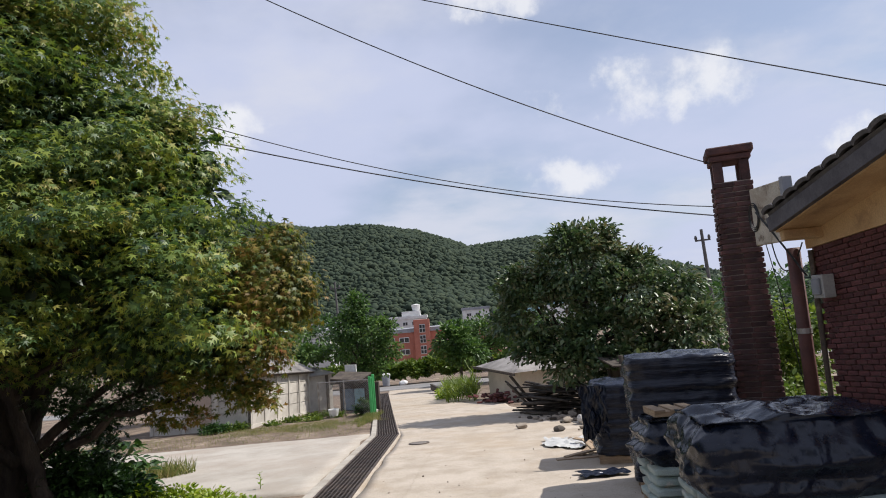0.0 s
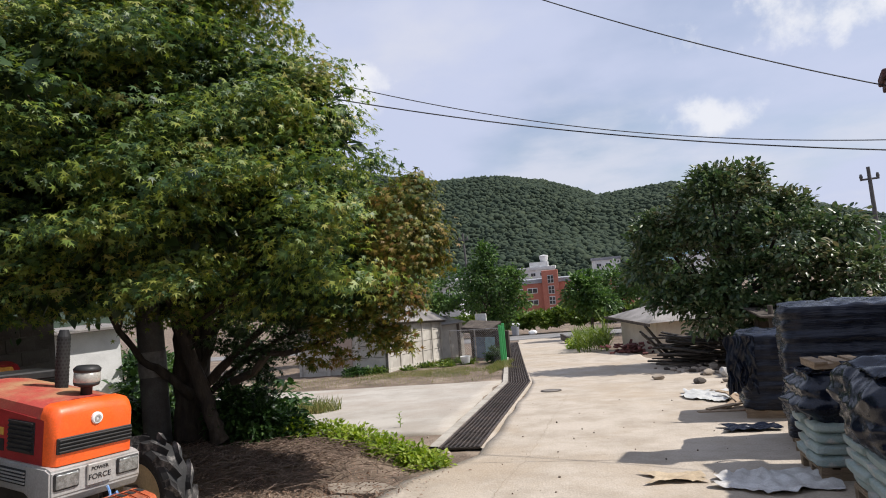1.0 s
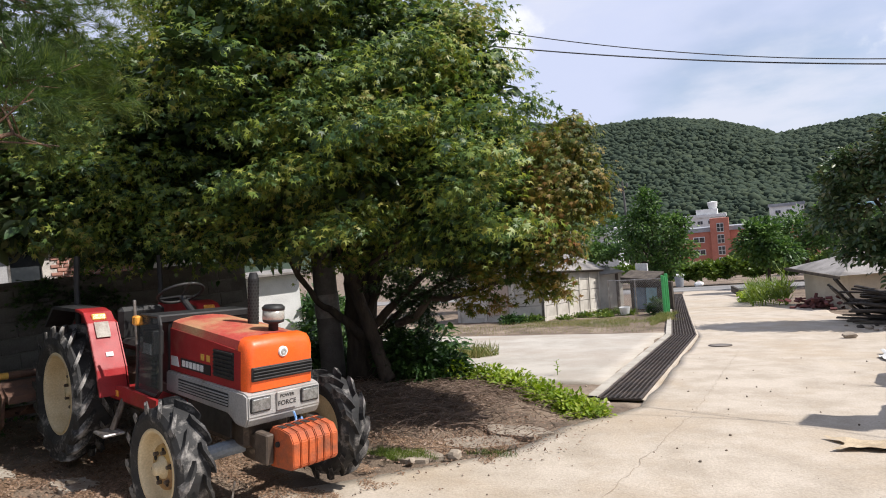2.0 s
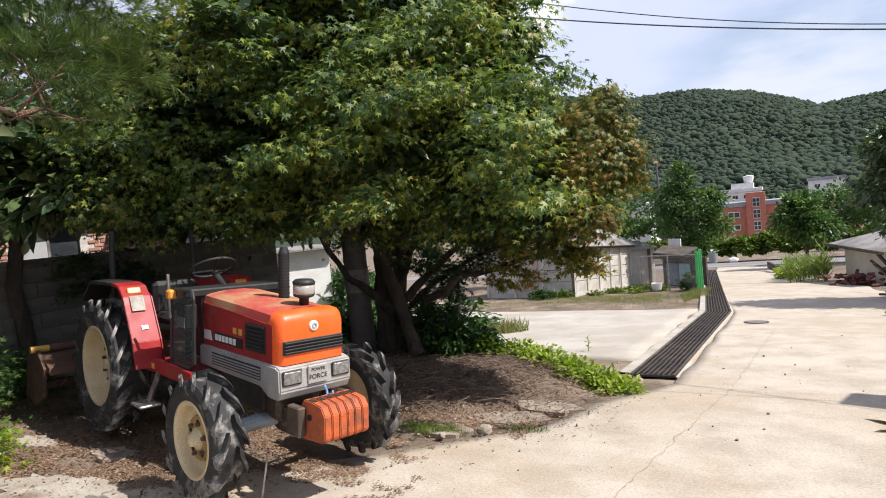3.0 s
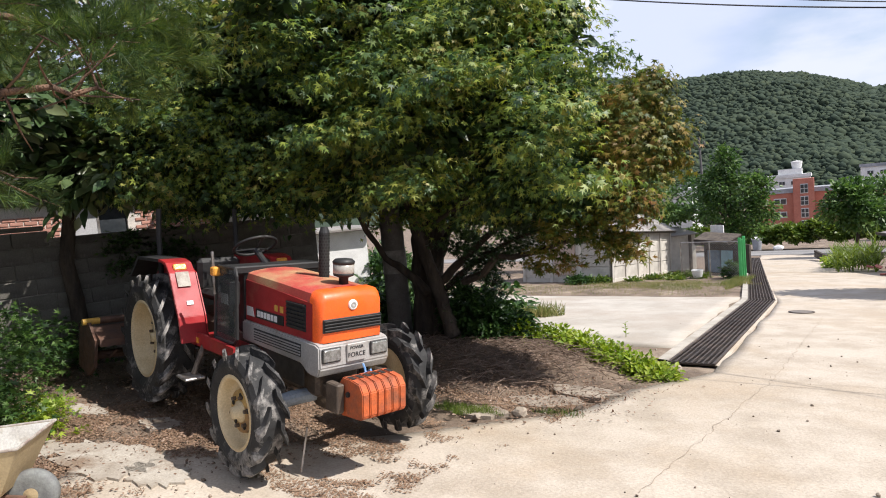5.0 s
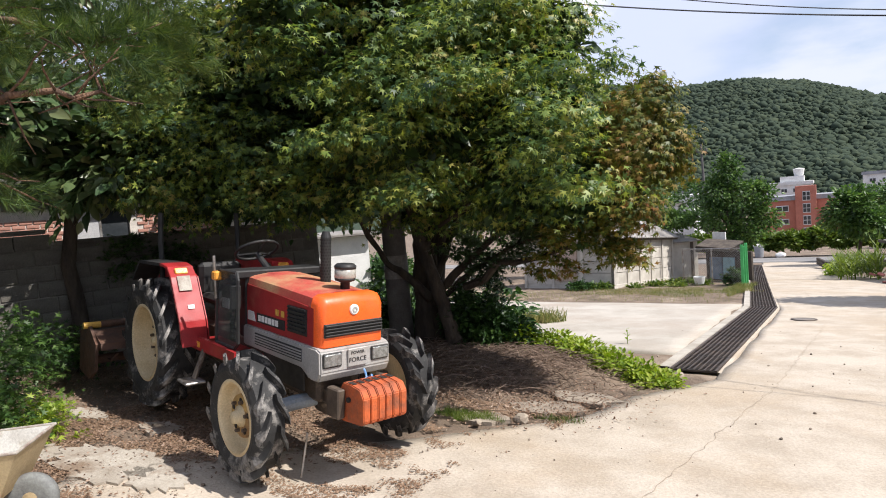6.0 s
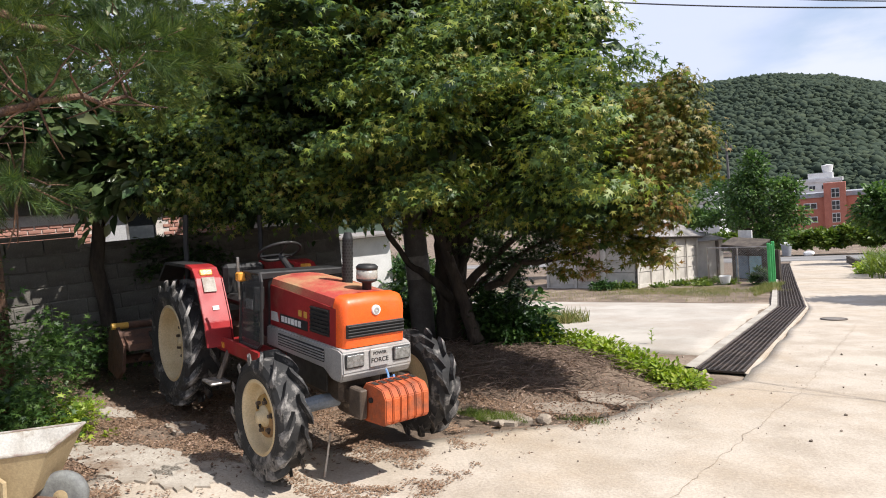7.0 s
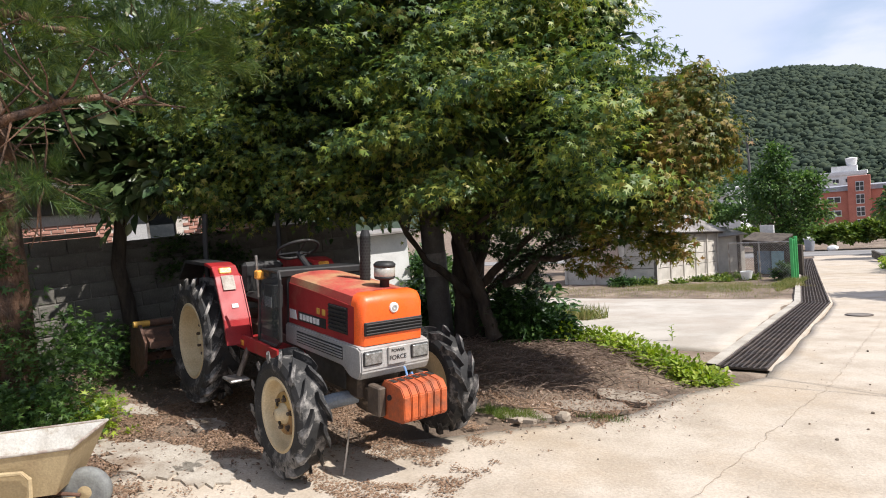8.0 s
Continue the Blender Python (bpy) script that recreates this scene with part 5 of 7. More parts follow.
def make_near_pole():
    x, y = -6.05, 8.05
    z = land(x, y)
    pole = thing("utility_pole", "thick grey concrete utility pole beside the maple trunk", "utility pole", pose(x, y, z))
    part("shaft", tube([(0, 0, -0.3), (0, 0, 2.0), (0.02, 0, 8.5)], [0.19, 0.175, 0.12], 20), mat("stained_pole_concrete", (0.17, 0.16, 0.145), (0.11, 0.1, 0.09), 0.92, 3, 60, 0.4), pole, smooth=True)
    part("warning_band", lathe([(0.182, 1.2), (0.186, 1.2), (0.184, 1.55), (0.180, 1.55)], 20), mat("faded_notice", (0.3, 0.28, 0.25), (0.22, 0.2, 0.18), 0.7, 8, 40, 0.1), pole, "faded notice band")
    part("cross_arm", box(-0.8, 0.8, -0.04, 0.04, 8.0, 8.08, 0.005), STEEL, pole)
    for s in (-0.7, 0, 0.7):
        part("insulator", lathe([(0.0, 8.08), (0.04, 8.08), (0.05, 8.14), (0.03, 8.2), (0.0, 8.2)], 12, m=Matrix.Translation((s, 0, 0))), WHITE, pole)


make_near_pole()


def make_pine():
    tree = thing("pine_tree", "pine with drooping needle sprays and an ivy-clad trunk", "tree")
    wood = bmesh.new()
    base = on_land(-7.55, 2.85, -0.2)
    tube([base, base + Vector((0.05, 0.05, 1.5)), base + Vector((-0.05, 0.1, 3.2)), base + Vector((0.1, 0.0, 5.5)), base + Vector((0, 0, 7.5))], [0.2, 0.17, 0.15, 0.11, 0.05], 12, wood)
    arms = [((-7.5, 2.9, 2.1), (-5.1, 2.1, 2.35), (-4.3, 2.7, 2.45)), ((-7.5, 2.9, 2.9), (-5.1, 2.2, 3.1), (-4.6, 2.9, 2.85)), ((-7.5, 2.9, 1.7), (-5.7, 2.2, 2.0), (-4.95, 2.3, 1.95)), ((-7.5, 2.9, 3.6), (-6.0, 3.3, 3.9), (-4.8, 3.5, 3.6)), ((-7.5, 2.9, 3.8), (-6.4, 2.2, 4.0), (-5.0, 1.6, 3.9))]
    for a, b, c in arms:
        pa = limb(wood, a, b, 0.06, 0.035, 0.05, 0.2)
        pb = limb(wood, b, c, 0.035, 0.012, 0.03, 0.3)
        for p in pa[3:] + pb:
            for _ in range(3):
                q = p + Vector(unit(1)[0]) * Vector((0.5, 0.5, 0.2)).length * 0.6
                limb(wood, p, q, 0.01, 0.004, 0, 0.2, 4, 4)
    part("trunk", wood, PINE_BARK, tree, "reddish scaly trunk and limbs", True)
    # the three blobs above z 5 are unseen canopy added to cast shade
    blobs = [(-4.45, 2.8, 2.75, 0.55, 0.5, 0.38), (-5.1, 2.4, 2.9, 0.7, 0.55, 0.5), (-5.0, 2.3, 1.9, 0.42, 0.4, 0.24), (-5.0, 3.1, 3.5, 0.8, 0.7, 0.5), (-5.6, 2.2, 3.9, 1.0, 0.8, 0.5), (-5.4, 1.9, 1.75, 0.4, 0.35, 0.22), (-3.5, 2.5, 5.3, 1.1, 1.1, 0.5), (-5.0, 2.1, 5.2, 1.3, 1.3, 0.6), (-4.2, 3.6, 5.5, 0.9, 0.8, 0.4), (-4.45, 3.45, 3.35, 0.4, 0.35, 0.35), (-4.55, 3.4, 2.8, 0.4, 0.35, 0.3), (-4.8, 3.2, 3.0, 0.5, 0.45, 0.4), (-4.85, 3.3, 2.55, 0.3, 0.3, 0.2)]
    at, out = crown_sprays(blobs, 1750, 0.12)
    n = 72
    c = np.repeat(at, n, 0)
    o = np.repeat(out * 0.6 + np.array([0.25, 0.1, -0.1]) + rng.normal(size=out.shape) * 0.3, n, 0)
    d = o / np.linalg.norm(o, axis=1, keepdims=True) + unit(len(c)) * 0.75
    c = c + o * (rng.random((len(c), 1)) - 0.5) * 0.16
    me = leaves("needles", "needle", c, d, np.array([[0, 0, 1.0]]) + rng.normal(size=c.shape) * 0.6, 0.10 + 0.06 * rng.random(len(c)), NEEDLE)
    part("needles", me, None, tree, "long yellow-green needle tufts", kind="stuff")
    ivy = [(-7.5, 2.8, 0.8, 0.3, 0.3, 0.8), (-7.5, 2.8, 1.9, 0.26, 0.26, 0.7)]
    at, out = crown_sprays(ivy, 90, 0.7)
    me = leaves("ivy", "maple", *spray_leaves(at, out, 12, 0.16, 0.8, 0.11), BROAD_LEAF)
    part("ivy", me, None, tree, "green ivy on the trunk", kind="stuff")


make_pine()


def broad_tree(name, label, x, y, blobs, sprays, per, spread, size, leaf, kind_leaf="diamond", trunk_r=0.12, shell=0.4, jitter=0.5):
    tree = thing(name, label, "tree")
    wood = bmesh.new()
    base = on_land(x, y, -0.2)
    zs = [b[2] for b in blobs]
    top = Vector((x, y, min(zs)))
    limb(wood, base, top, trunk_r, trunk_r * 0.7, 0, 0.1, 6, 10)
    for b in blobs:
        limb(wood, top, b[:3], trunk_r * 0.6, 0.02, 0, 0.2, 6, 6)
        for _ in range(3):
            limb(wood, Vector(b[:3]), Vector(b[:3]) + Vector(unit(1)[0]) * min(b[3:6]) * 0.8, 0.02, 0.006, 0, 0.2, 4, 4)
    part("trunk", wood, BARK, tree, smooth=True)
    at, out = crown_sprays(blobs, sprays, shell)
    me = leaves("crown", kind_leaf, *spray_leaves(at, out, per, spread, 0.6, size, jitter=jitter), leaf)
    part("crown", me, None, tree, kind="stuff")
    return tree


broad_tree("broadleaf_tree", "dark glossy broadleaf tree leaning over the garden wall", -8.6, 4.6, [(-8.0, 5.2, 2.35, 1.2, 1.2, 0.75), (-8.9, 4.0, 3.0, 1.3, 1.3, 0.7), (-7.6, 6.3, 3.2, 1.3, 1.3, 1.0), (-8.8, 3.0, 2.6, 1.0, 1.0, 0.7), (-8.3, 6.6, 2.2, 0.9, 0.9, 0.6)], 760, 16, 0.4, 0.22, PERSIMMON_LEAF, "oval", 0.11)
broad_tree("broadleaf_tree", "dense dark tree behind the maple", -9.5, 9.5, [(-9.0, 9.6, 3.4, 1.7, 1.7, 1.6), (-8.0, 8.2, 2.0, 1.1, 1.1, 0.8), (-10.5, 10.6, 4.0, 1.6, 1.6, 1.6), (-8.4, 7.4, 3.0, 1.2, 1.2, 1.2)], 900, 18, 0.42, 0.17, BROAD_LEAF, "oval", 0.16)
broad_tree("broadleaf_tree", "tall dark tree behind the brick house", -16.5, 8.5, [(-16.0, 7.5, 5.0, 2.4, 2.4, 2.4), (-15.5, 5.0, 4.6, 2.0, 2.0, 1.7), (-16.0, 10.5, 5.2, 2.2, 2.2, 2.2), (-16.5, 8.0, 7.6, 2.4, 2.6, 1.8), (-15.6, 2.6, 5.4, 2.0, 2.0, 2.2)], 620, 14, 0.6, 0.26, PERSIMMON_LEAF, "oval", 0.2)


def shrub(name, label, blobs, sprays, per, spread, size, leaf, kind_leaf, shell=0.2, category="shrub", flat=0.5):
    at, out = crown_sprays(blobs, sprays, shell, low=-0.2)
    me = leaves(name, kind_leaf, *spray_leaves(at, out, per, spread, flat, size), leaf)
    return tagged(new(name, me), label, category, kind="stuff")


def ground_blob(x, y, rx, ry, rz):
    return (x, y, land(x, y) + bank(x, y) + rz * 0.15, rx, ry, rz)


shrub("weeds", "leafy green weeds and ivy at the wall's foot", [ground_blob(-7.2, 2.9, 0.9, 0.5, 0.8), ground_blob(-6.9, 2.3, 0.7, 0.5, 0.6), ground_blob(-7.9, 3.6, 0.6, 0.5, 0.9), ground_blob(-8.0, 2.3, 0.9, 0.7, 1.1), ground_blob(-6.5, 2.75, 0.5, 0.35, 0.4), ground_blob(-8.4, 4.4, 0.35, 0.5, 0.6)], 560, 12, 0.16, 0.10, SUNNY_LEAF, "maple")
shrub("weeds", "bright green low weeds in the sun by the litter", [ground_blob(-6.35, 3.0, 0.35, 0.25, 0.3)], 45, 12, 0.12, 0.09, WEED_LEAF, "maple")
shrub("wall_creeper", "creeper hanging over the block wall", [(-8.35, 5.3, 1.0, 0.2, 0.5, 0.6), (-8.2, 5.9, 0.9, 0.2, 0.4, 0.7)], 80, 12, 0.14, 0.1, BROAD_LEAF, "maple", category="creeper")
shrub("creeping_weeds", "bright yellow-green creeping weeds on the bank", [ground_blob(-4.18, 8.45, 0.34, 0.30, 0.26), ground_blob(-3.75, 8.64, 0.34, 0.30, 0.26), ground_blob(-3.34, 8.61, 0.34, 0.30, 0.24), ground_blob(-2.89, 8.36, 0.34, 0.30, 0.22), ground_blob(-2.48, 8.10, 0.34, 0.30, 0.18), ground_blob(-2.24, 7.92, 0.34, 0.30, 0.13)], 330, 12, 0.13, 0.075, WEED_LEAF, "diamond")
shrub("creeping_weeds", "dark ivy and weeds heaped beside the maple trunk", [ground_blob(-4.95, 8.11, 0.34, 0.32, 0.80), ground_blob(-4.60, 8.22, 0.34, 0.32, 0.60), ground_blob(-4.37, 8.48, 0.34, 0.32, 0.40)], 420, 14, 0.15, 0.085, BROAD_LEAF, "oval")
shrub("garden_shrub", "tall dark shrubs behind the utility pole", [ground_blob(-9.6, 12.6, 1.2, 0.8, 1.5), ground_blob(-10.8, 14.2, 1.3, 0.9, 1.6), ground_blob(-7.9, 10.9, 0.7, 0.5, 0.9), ground_blob(-7.0, 9.8, 0.6, 0.4, 1.0), ground_blob(-7.7, 9.7, 0.55, 0.4, 1.1), ground_blob(-12.5, 13.0, 1.5, 1.0, 1.6), ground_blob(-5.3, 9.9, 0.6, 0.4, 1.0), ground_blob(-5.9, 10.2, 0.7, 0.4, 1.0)], 620, 16, 0.3, 0.17, BROAD_LEAF, "oval")


def grass_patch(name, label, cx, cy, rx, ry, n, size, leaf):
    """Upright blades round a place."""
    a = 2 * math.pi * rng.random(n)
    q = np.sqrt(rng.random(n)) * (0.8 + 0.25 * np.sin(a * 5 + cx))
    x, y = cx + rx * q * np.cos(a), cy + ry * q * np.sin(a)
    at = np.array([(u, v, land(u, v) + bank(u, v)) for u, v in zip(x, y)])
    d = np.array([[0, 0, 1.0]]) + rng.normal(size=(n, 3)) * 0.45
    me = leaves(name, "blade", at, d, unit(n), size * (0.5 + 0.8 * rng.random(n)), leaf)
    return tagged(new(name, me), label, "grass", kind="stuff")


grass_patch("grass_tuft", "small patch of short green grass", -3.6, 5.72, 0.45, 0.18, 2600, 0.055, HEDGE_LEAF)
grass_patch("grass_tuft", "thin sprigs of grass at the concrete's edge", -2.65, 5.95, 0.3, 0.12, 260, 0.06, HEDGE_LEAF)
grass_patch("rough_grass", "sunny rough grass behind the maple", -7.6, 12.4, 2.4, 1.9, 9000, 0.28, GRASS)
grass_patch("rough_grass", "dry sunny grass strip before the panel shed", -5.2, 21.4, 2.9, 1.9, 8000, 0.08, GRASS)
grass_patch("rough_grass", "yellowing grass beside the grating", -2.95, 22.6, 0.45, 2.6, 4000, 0.14, GRASS)
sprig = thing("weed_stalk", "single upright leafy weed stalk at the yard's edge", "weed", Matrix.Translation(on_land(-3.33, 10.67)))
part("stalk", tube([(0, 0, -0.02), (0.01, 0, 0.14), (0, 0.01, 0.27)], [0.007, 0.006, 0.003], 6), WEED_LEAF, sprig)
for k in range(9):
    at = np.array([[0, 0, 0.05 + 0.025 * k]])
    d = np.array([[math.cos(k * 2.4), math.sin(k * 2.4), 0.6]])
    part("leaf", leaves("leaf", "oval", at + d * 0.03, d, np.array([[0, 0, 1.0]]), np.array([0.085 - 0.004 * k]), WEED_LEAF), None, sprig)


def make_litter():
    """Dry leaves and twigs strewn on the soil."""
    n = 15000
    x = np.concatenate([rng.normal(-4.5, 0.75, n), rng.uniform(-9.0, -4.7, n), rng.normal(-2.9, 0.5, n // 8), rng.uniform(-5.6, -3.9, n // 5)])
    y = np.concatenate([rng.normal(7.4, 0.75, n), rng.uniform(1.6, 6.0, n), rng.normal(6.4, 0.5, n // 8), rng.uniform(2.2, 4.6, n // 5)])
    keep = (x < np.interp(y, [p[1] for p in ROAD_LEFT], [p[0] for p in ROAD_LEFT]) + np.abs(rng.normal(0, 0.5, len(x)))) & (y < 9.4)
    keep &= rng.random(len(x)) > 0.7 * np.exp(-(((x + 5.3) / 0.62) ** 2 + ((y - 3.0) / 0.36) ** 2) ** 2)
    x, y = x[keep], y[keep]
    at = np.array([(a, b, land(a, b) + bank(a, b) + 0.006 + 0.02 * rng.random()) for a, b in zip(x, y)])
    d = unit(len(at)) * np.array([1, 1, 0.3])
    up = np.array([[0, 0, 1.0]]) + rng.normal(size=at.shape) * 0.35
    me = leaves("leaf_litter", "oval", at, d, up, 0.012 + 0.03 * rng.random(len(at)) ** 1.5, LITTER)
    tagged(new("leaf_litter", me), "brown dry leaf litter strewn over the soil", "leaf litter", kind="stuff")
    # crumbs of soil and husks drifted over the concrete in uneven sheets
    n = 170000
    x, y = rng.uniform(-6.6, -2.6, n), rng.uniform(2.0, 6.3, n)
    edge = np.interp(y, [2.0, 3.2, 4.3, 5.2, 6.3], [-4.1, -3.9, -3.3, -2.9, -2.4])
    f = np.array([noise.noise(Vector((a * 1.3, b * 2.0, 3.3))) + 0.55 * noise.noise(Vector((a * 4.5, b * 6.0, 7.3))) for a, b in zip(x, y)])
    bare = np.exp(-(((x + 5.3) / 0.62) ** 2 + ((y - 3.0) / 0.36) ** 2) ** 2) + np.exp(-(((x + 4.4) / 0.5) ** 2 + ((y - 3.2) / 0.3) ** 2) ** 2)
    keep = f - 0.5 * bare + np.clip((edge - x) * 0.3, -0.9, 0.45) > 0.16 + 0.42 * rng.random(n)
    x, y = x[keep], y[keep]
    at = np.array([(a, b, land(a, b) + bank(a, b) + 0.008 + 0.005 * rng.random()) for a, b in zip(x, y)])
    me = leaves("soil_crumbs", "diamond", at, unit(len(at)) * np.array([1, 1, 0.08]), np.array([[0, 0, 1.0]]) + rng.normal(size=at.shape) * 0.2, 0.008 + 0.026 * rng.random(len(at)) ** 2, CRUMB)
    tagged(new("soil_crumbs", me), "brown soil crumbs and husks drifted over concrete", "soil", kind="stuff")
    bm = bmesh.new()
    for _ in range(1300):
        a, b = rng.normal(-4.0, 0.6), rng.normal(7.6, 0.6)
        p = on_land(a, b, bank(a, b) + 0.02)
        e = p + Vector((rng.normal() * 0.22, rng.normal() * 0.18, 0.05 * rng.random()))
        tube([p, p.lerp(e, 0.5) + Vector((0, 0, 0.03)), e], [0.005, 0.004, 0.002], 3, bm)
    solid("twigs", bm, mat("dry_twig", (0.26, 0.19, 0.145), (0.14, 0.1, 0.075), 0.9, 6, 50, 0.3, vary=0.4, island=True), "dry brown twigs heaped on the bank", "twigs", kind="stuff")
    # clods and pebbles on the concrete
    bm = bmesh.new()
    for _ in range(420):
        if rng.random() < 0.5:
            a, b = rng.uniform(-5.6, -2.4), rng.uniform(2.4, 5.4)
        else:
            a, b = rng.uniform(-3.0, 2.5), rng.uniform(2.0, 13.0)
        s = 0.004 + 0.014 * rng.random() ** 4
        own = bmesh.new()
        bmesh.ops.create_icosphere(own, subdivisions=1, radius=s)
        for v in own.verts:
            v.co *= 1 + 0.3 * rng.normal() * 0.6
        merge(bm, own, Matrix.Translation(on_land(a, b, s * 0.5)))
    solid("pebbles", bm, mat("clod", (0.15, 0.11, 0.08), (0.3, 0.26, 0.21), 0.95, 9, 60, 0.3, vary=0.5, island=True), "small dark clods and pebbles strewn on concrete", "pebbles", kind="stuff")


make_litter()


def slab_piece(name, cx, cy, r, material, label, category, lift=0.01, n=14, sy=0.6, thick=0.05):
    """A broken flat piece with a jagged outline."""
    bm = bmesh.new()
    ring = []
    for k in range(n):
        a = 2 * math.pi * k / n
        q = r * (0.75 + 0.4 * rng.random())
        x, y = cx + q * math.cos(a), cy + q * sy * math.sin(a)
        ring.append((x, y, land(x, y) + bank(x, y) + lift))
    top = [bm.verts.new(p) for p in ring]
    low = [bm.verts.new((p[0], p[1], p[2] - thick)) for p in ring]
    bm.faces.new(top)
    for k in range(n):
        bm.faces.new((top[k], low[k], low[(k + 1) % n], top[(k + 1) % n]))
    bmesh.ops.recalc_face_normals(bm, faces=bm.faces[:])
    return solid(name, bm, material, label, category)


for cx, cy, r in ((-3.0, 6.35, 0.42), (-2.75, 6.85, 0.4), (-3.45, 5.75, 0.3)):
    slab_piece("concrete_fragment", cx, cy, r, FRAGMENT, "broken flat concrete piece at the bank's edge", "concrete slab", 0.012)
for cx, cy, r, sy in ((-5.35, 3.0, 0.52, 0.62), (-4.75, 3.05, 0.3, 0.7), (-6.05, 2.75, 0.28, 0.8), (-5.75, 3.75, 0.24, 0.6), (-6.7, 3.6, 0.26, 0.5)):
    slab_piece("concrete_patch", cx, cy, r, WORN, "worn pale concrete showing through the litter", "concrete patch", 0.016, n=34, sy=sy)


def stone(name, x, y, s, material, label, category="stone", squash=0.6, z=None):
    """A broken angular lump."""
    bm = bmesh.new()
    bmesh.ops.create_icosphere(bm, subdivisions=2, radius=s)
    k = rng.random() * 50
    cuts = [(Vector(u), 0.55 + 0.3 * rng.random()) for u in unit(9)]
    for v in bm.verts:
        d = v.co / s
        for u, h in cuts:
            over = d.dot(u) - h
            if over > 0:
                d -= u * over
        v.co = d * s * (1 + 0.12 * noise.noise(d * 3 + Vector((k, 0, 0))))
        v.co.z *= squash
    return solid(name, bm, material, label, category, m=Matrix.Translation((x, y, (land(x, y) + bank(x, y) if z is None else z) + s * squash * 0.6)))


stone("plastic_bag", -4.55, 8.45, 0.14, mat("grey_plastic_bag", (0.25, 0.26, 0.26), (0.16, 0.17, 0.17), 0.5, 7, 60, 0.4), "crumpled grey plastic bag on the bank", "plastic bag", 0.9)
for x, y, s in ((-3.0, 5.75, 0.09), (-2.05, 8.25, 0.1), (-2.25, 8.2, 0.07), (-3.9, 5.3, 0.06), (-3.35, 5.5, 0.06)):
    stone("stone", x, y, s, FRAGMENT, "small grey broken stone at the bank's edge")


def make_barrow():
    m = pose(-4.85, 2.3, land(-4.9, 2.2) - 0.05, 0, 0, 222) @ Matrix.Scale(0.92, 4)
    b = thing("wheelbarrow", "cream-yellow steel wheelbarrow with a white rim", "wheelbarrow", m)
    tray = bmesh.new()
    rows = []
    for x0, x1, hw, z in ((-0.02, 1.0, 0.30, 0.60), (0.16, 0.92, 0.22, 0.26)):
        rows.append([tray.verts.new(p) for p in ((x0, -hw, z), (x1, -hw, z), (x1, hw, z), (x0, hw, z))])
    inner = [[tray.verts.new((v.co.x * 0.985 + 0.008, v.co.y * 0.97, v.co.z + (0.0 if i == 0 else 0.012))) for v in r] for i, r in enumerate(rows)]
    for k in range(4):
        j = (k + 1) % 4
        tray.faces.new((rows[0][k], rows[0][j], rows[1][j], rows[1][k]))
        tray.faces.new((inner[0][k], inner[1][k], inner[1][j], inner[0][j]))
        tray.faces.new((rows[0][k], inner[0][k], inner[0][j], rows[0][j]))
    tray.faces.new(rows[1])
    tray.faces.new(inner[1])
    bmesh.ops.recalc_face_normals(tray, faces=tray.faces[:])
    t = part("tray", tray, BARROW, b, "cream-yellow steel tray")
    lining = bmesh.new()
    top_ring = [lining.verts.new(p) for p in ((-0.005, -0.288, 0.596), (0.985, -0.288, 0.596), (0.985, 0.288, 0.596), (-0.005, 0.288, 0.596))]
    low_ring = [lining.verts.new(p) for p in ((0.165, -0.205, 0.285), (0.905, -0.205, 0.285), (0.905, 0.205, 0.285), (0.165, 0.205, 0.285))]
    for k in range(4):
        lining.faces.new((top_ring[k], low_ring[k], low_ring[(k + 1) % 4], top_ring[(k + 1) % 4]))
    lining.faces.new(low_ring)
    part("lining", lining, mat("worn_white_lining", (0.6, 0.58, 0.53), (0.48, 0.45, 0.4), 0.6, 4, 60, 0.2, stain=(0.33, 0.26, 0.18), stain_scale=5), t, "bare whitish inside of the tray")
    part("rim", tube([(-0.02, -0.30, 0.60), (1.0, -0.30, 0.60), (1.0, 0.30, 0.60), (-0.02, 0.30, 0.60), (-0.02, -0.30, 0.60)], 0.011, 8), GRIMY_LABEL, t, "worn white rolled rim")
    for s in (-1, 1):
        part("handle", tube([(0.05, s * 0.2, 0.2), (0.6, s * 0.25, 0.24), (1.2, s * 0.3, 0.42), (1.55, s * 0.3, 0.46)], 0.017, 10), BARROW, b)
        part("leg", tube([(0.62, s * 0.26, 0.25), (0.68, s * 0.27, 0.02), (0.80, s * 0.27, 0.0), (0.86, s * 0.28, 0.3)], 0.015, 8), BARROW, b)
        part("brace", tube([(0.30, s * 0.29, 0.20), (0.28, s * 0.29, 0.42), (0.32, s * 0.30, 0.47), (0.68, s * 0.30, 0.49), (0.73, s * 0.29, 0.44), (0.74, s * 0.28, 0.22)], 0.016, 8), BARROW, b, "bent tube side brace")
        part("fork", tube([(0.3, s * 0.1, 0.24), (0.08, s * 0.06, 0.17)], 0.014, 8), RUST, b)
    w = part("wheel", lathe([(0.10, -0.04), (0.15, -0.045), (0.175, -0.02), (0.175, 0.02), (0.15, 0.045), (0.10, 0.04)], 28, "Y", m=Matrix.Translation((0.06, 0, 0.175))), mat("grey_tyre", (0.2, 0.21, 0.2), (0.13, 0.13, 0.13), 0.8, 6, 60, 0.2), b, "dusty grey tyre", True)
    part("hub", lathe([(0.0, -0.05), (0.10, -0.03), (0.10, 0.03), (0.0, 0.05)], 20, "Y", m=Matrix.Translation((0.06, 0, 0.175))), BARROW, w)


make_barrow()
# ---- middle distance: shed, fence, far house, trees, village ----


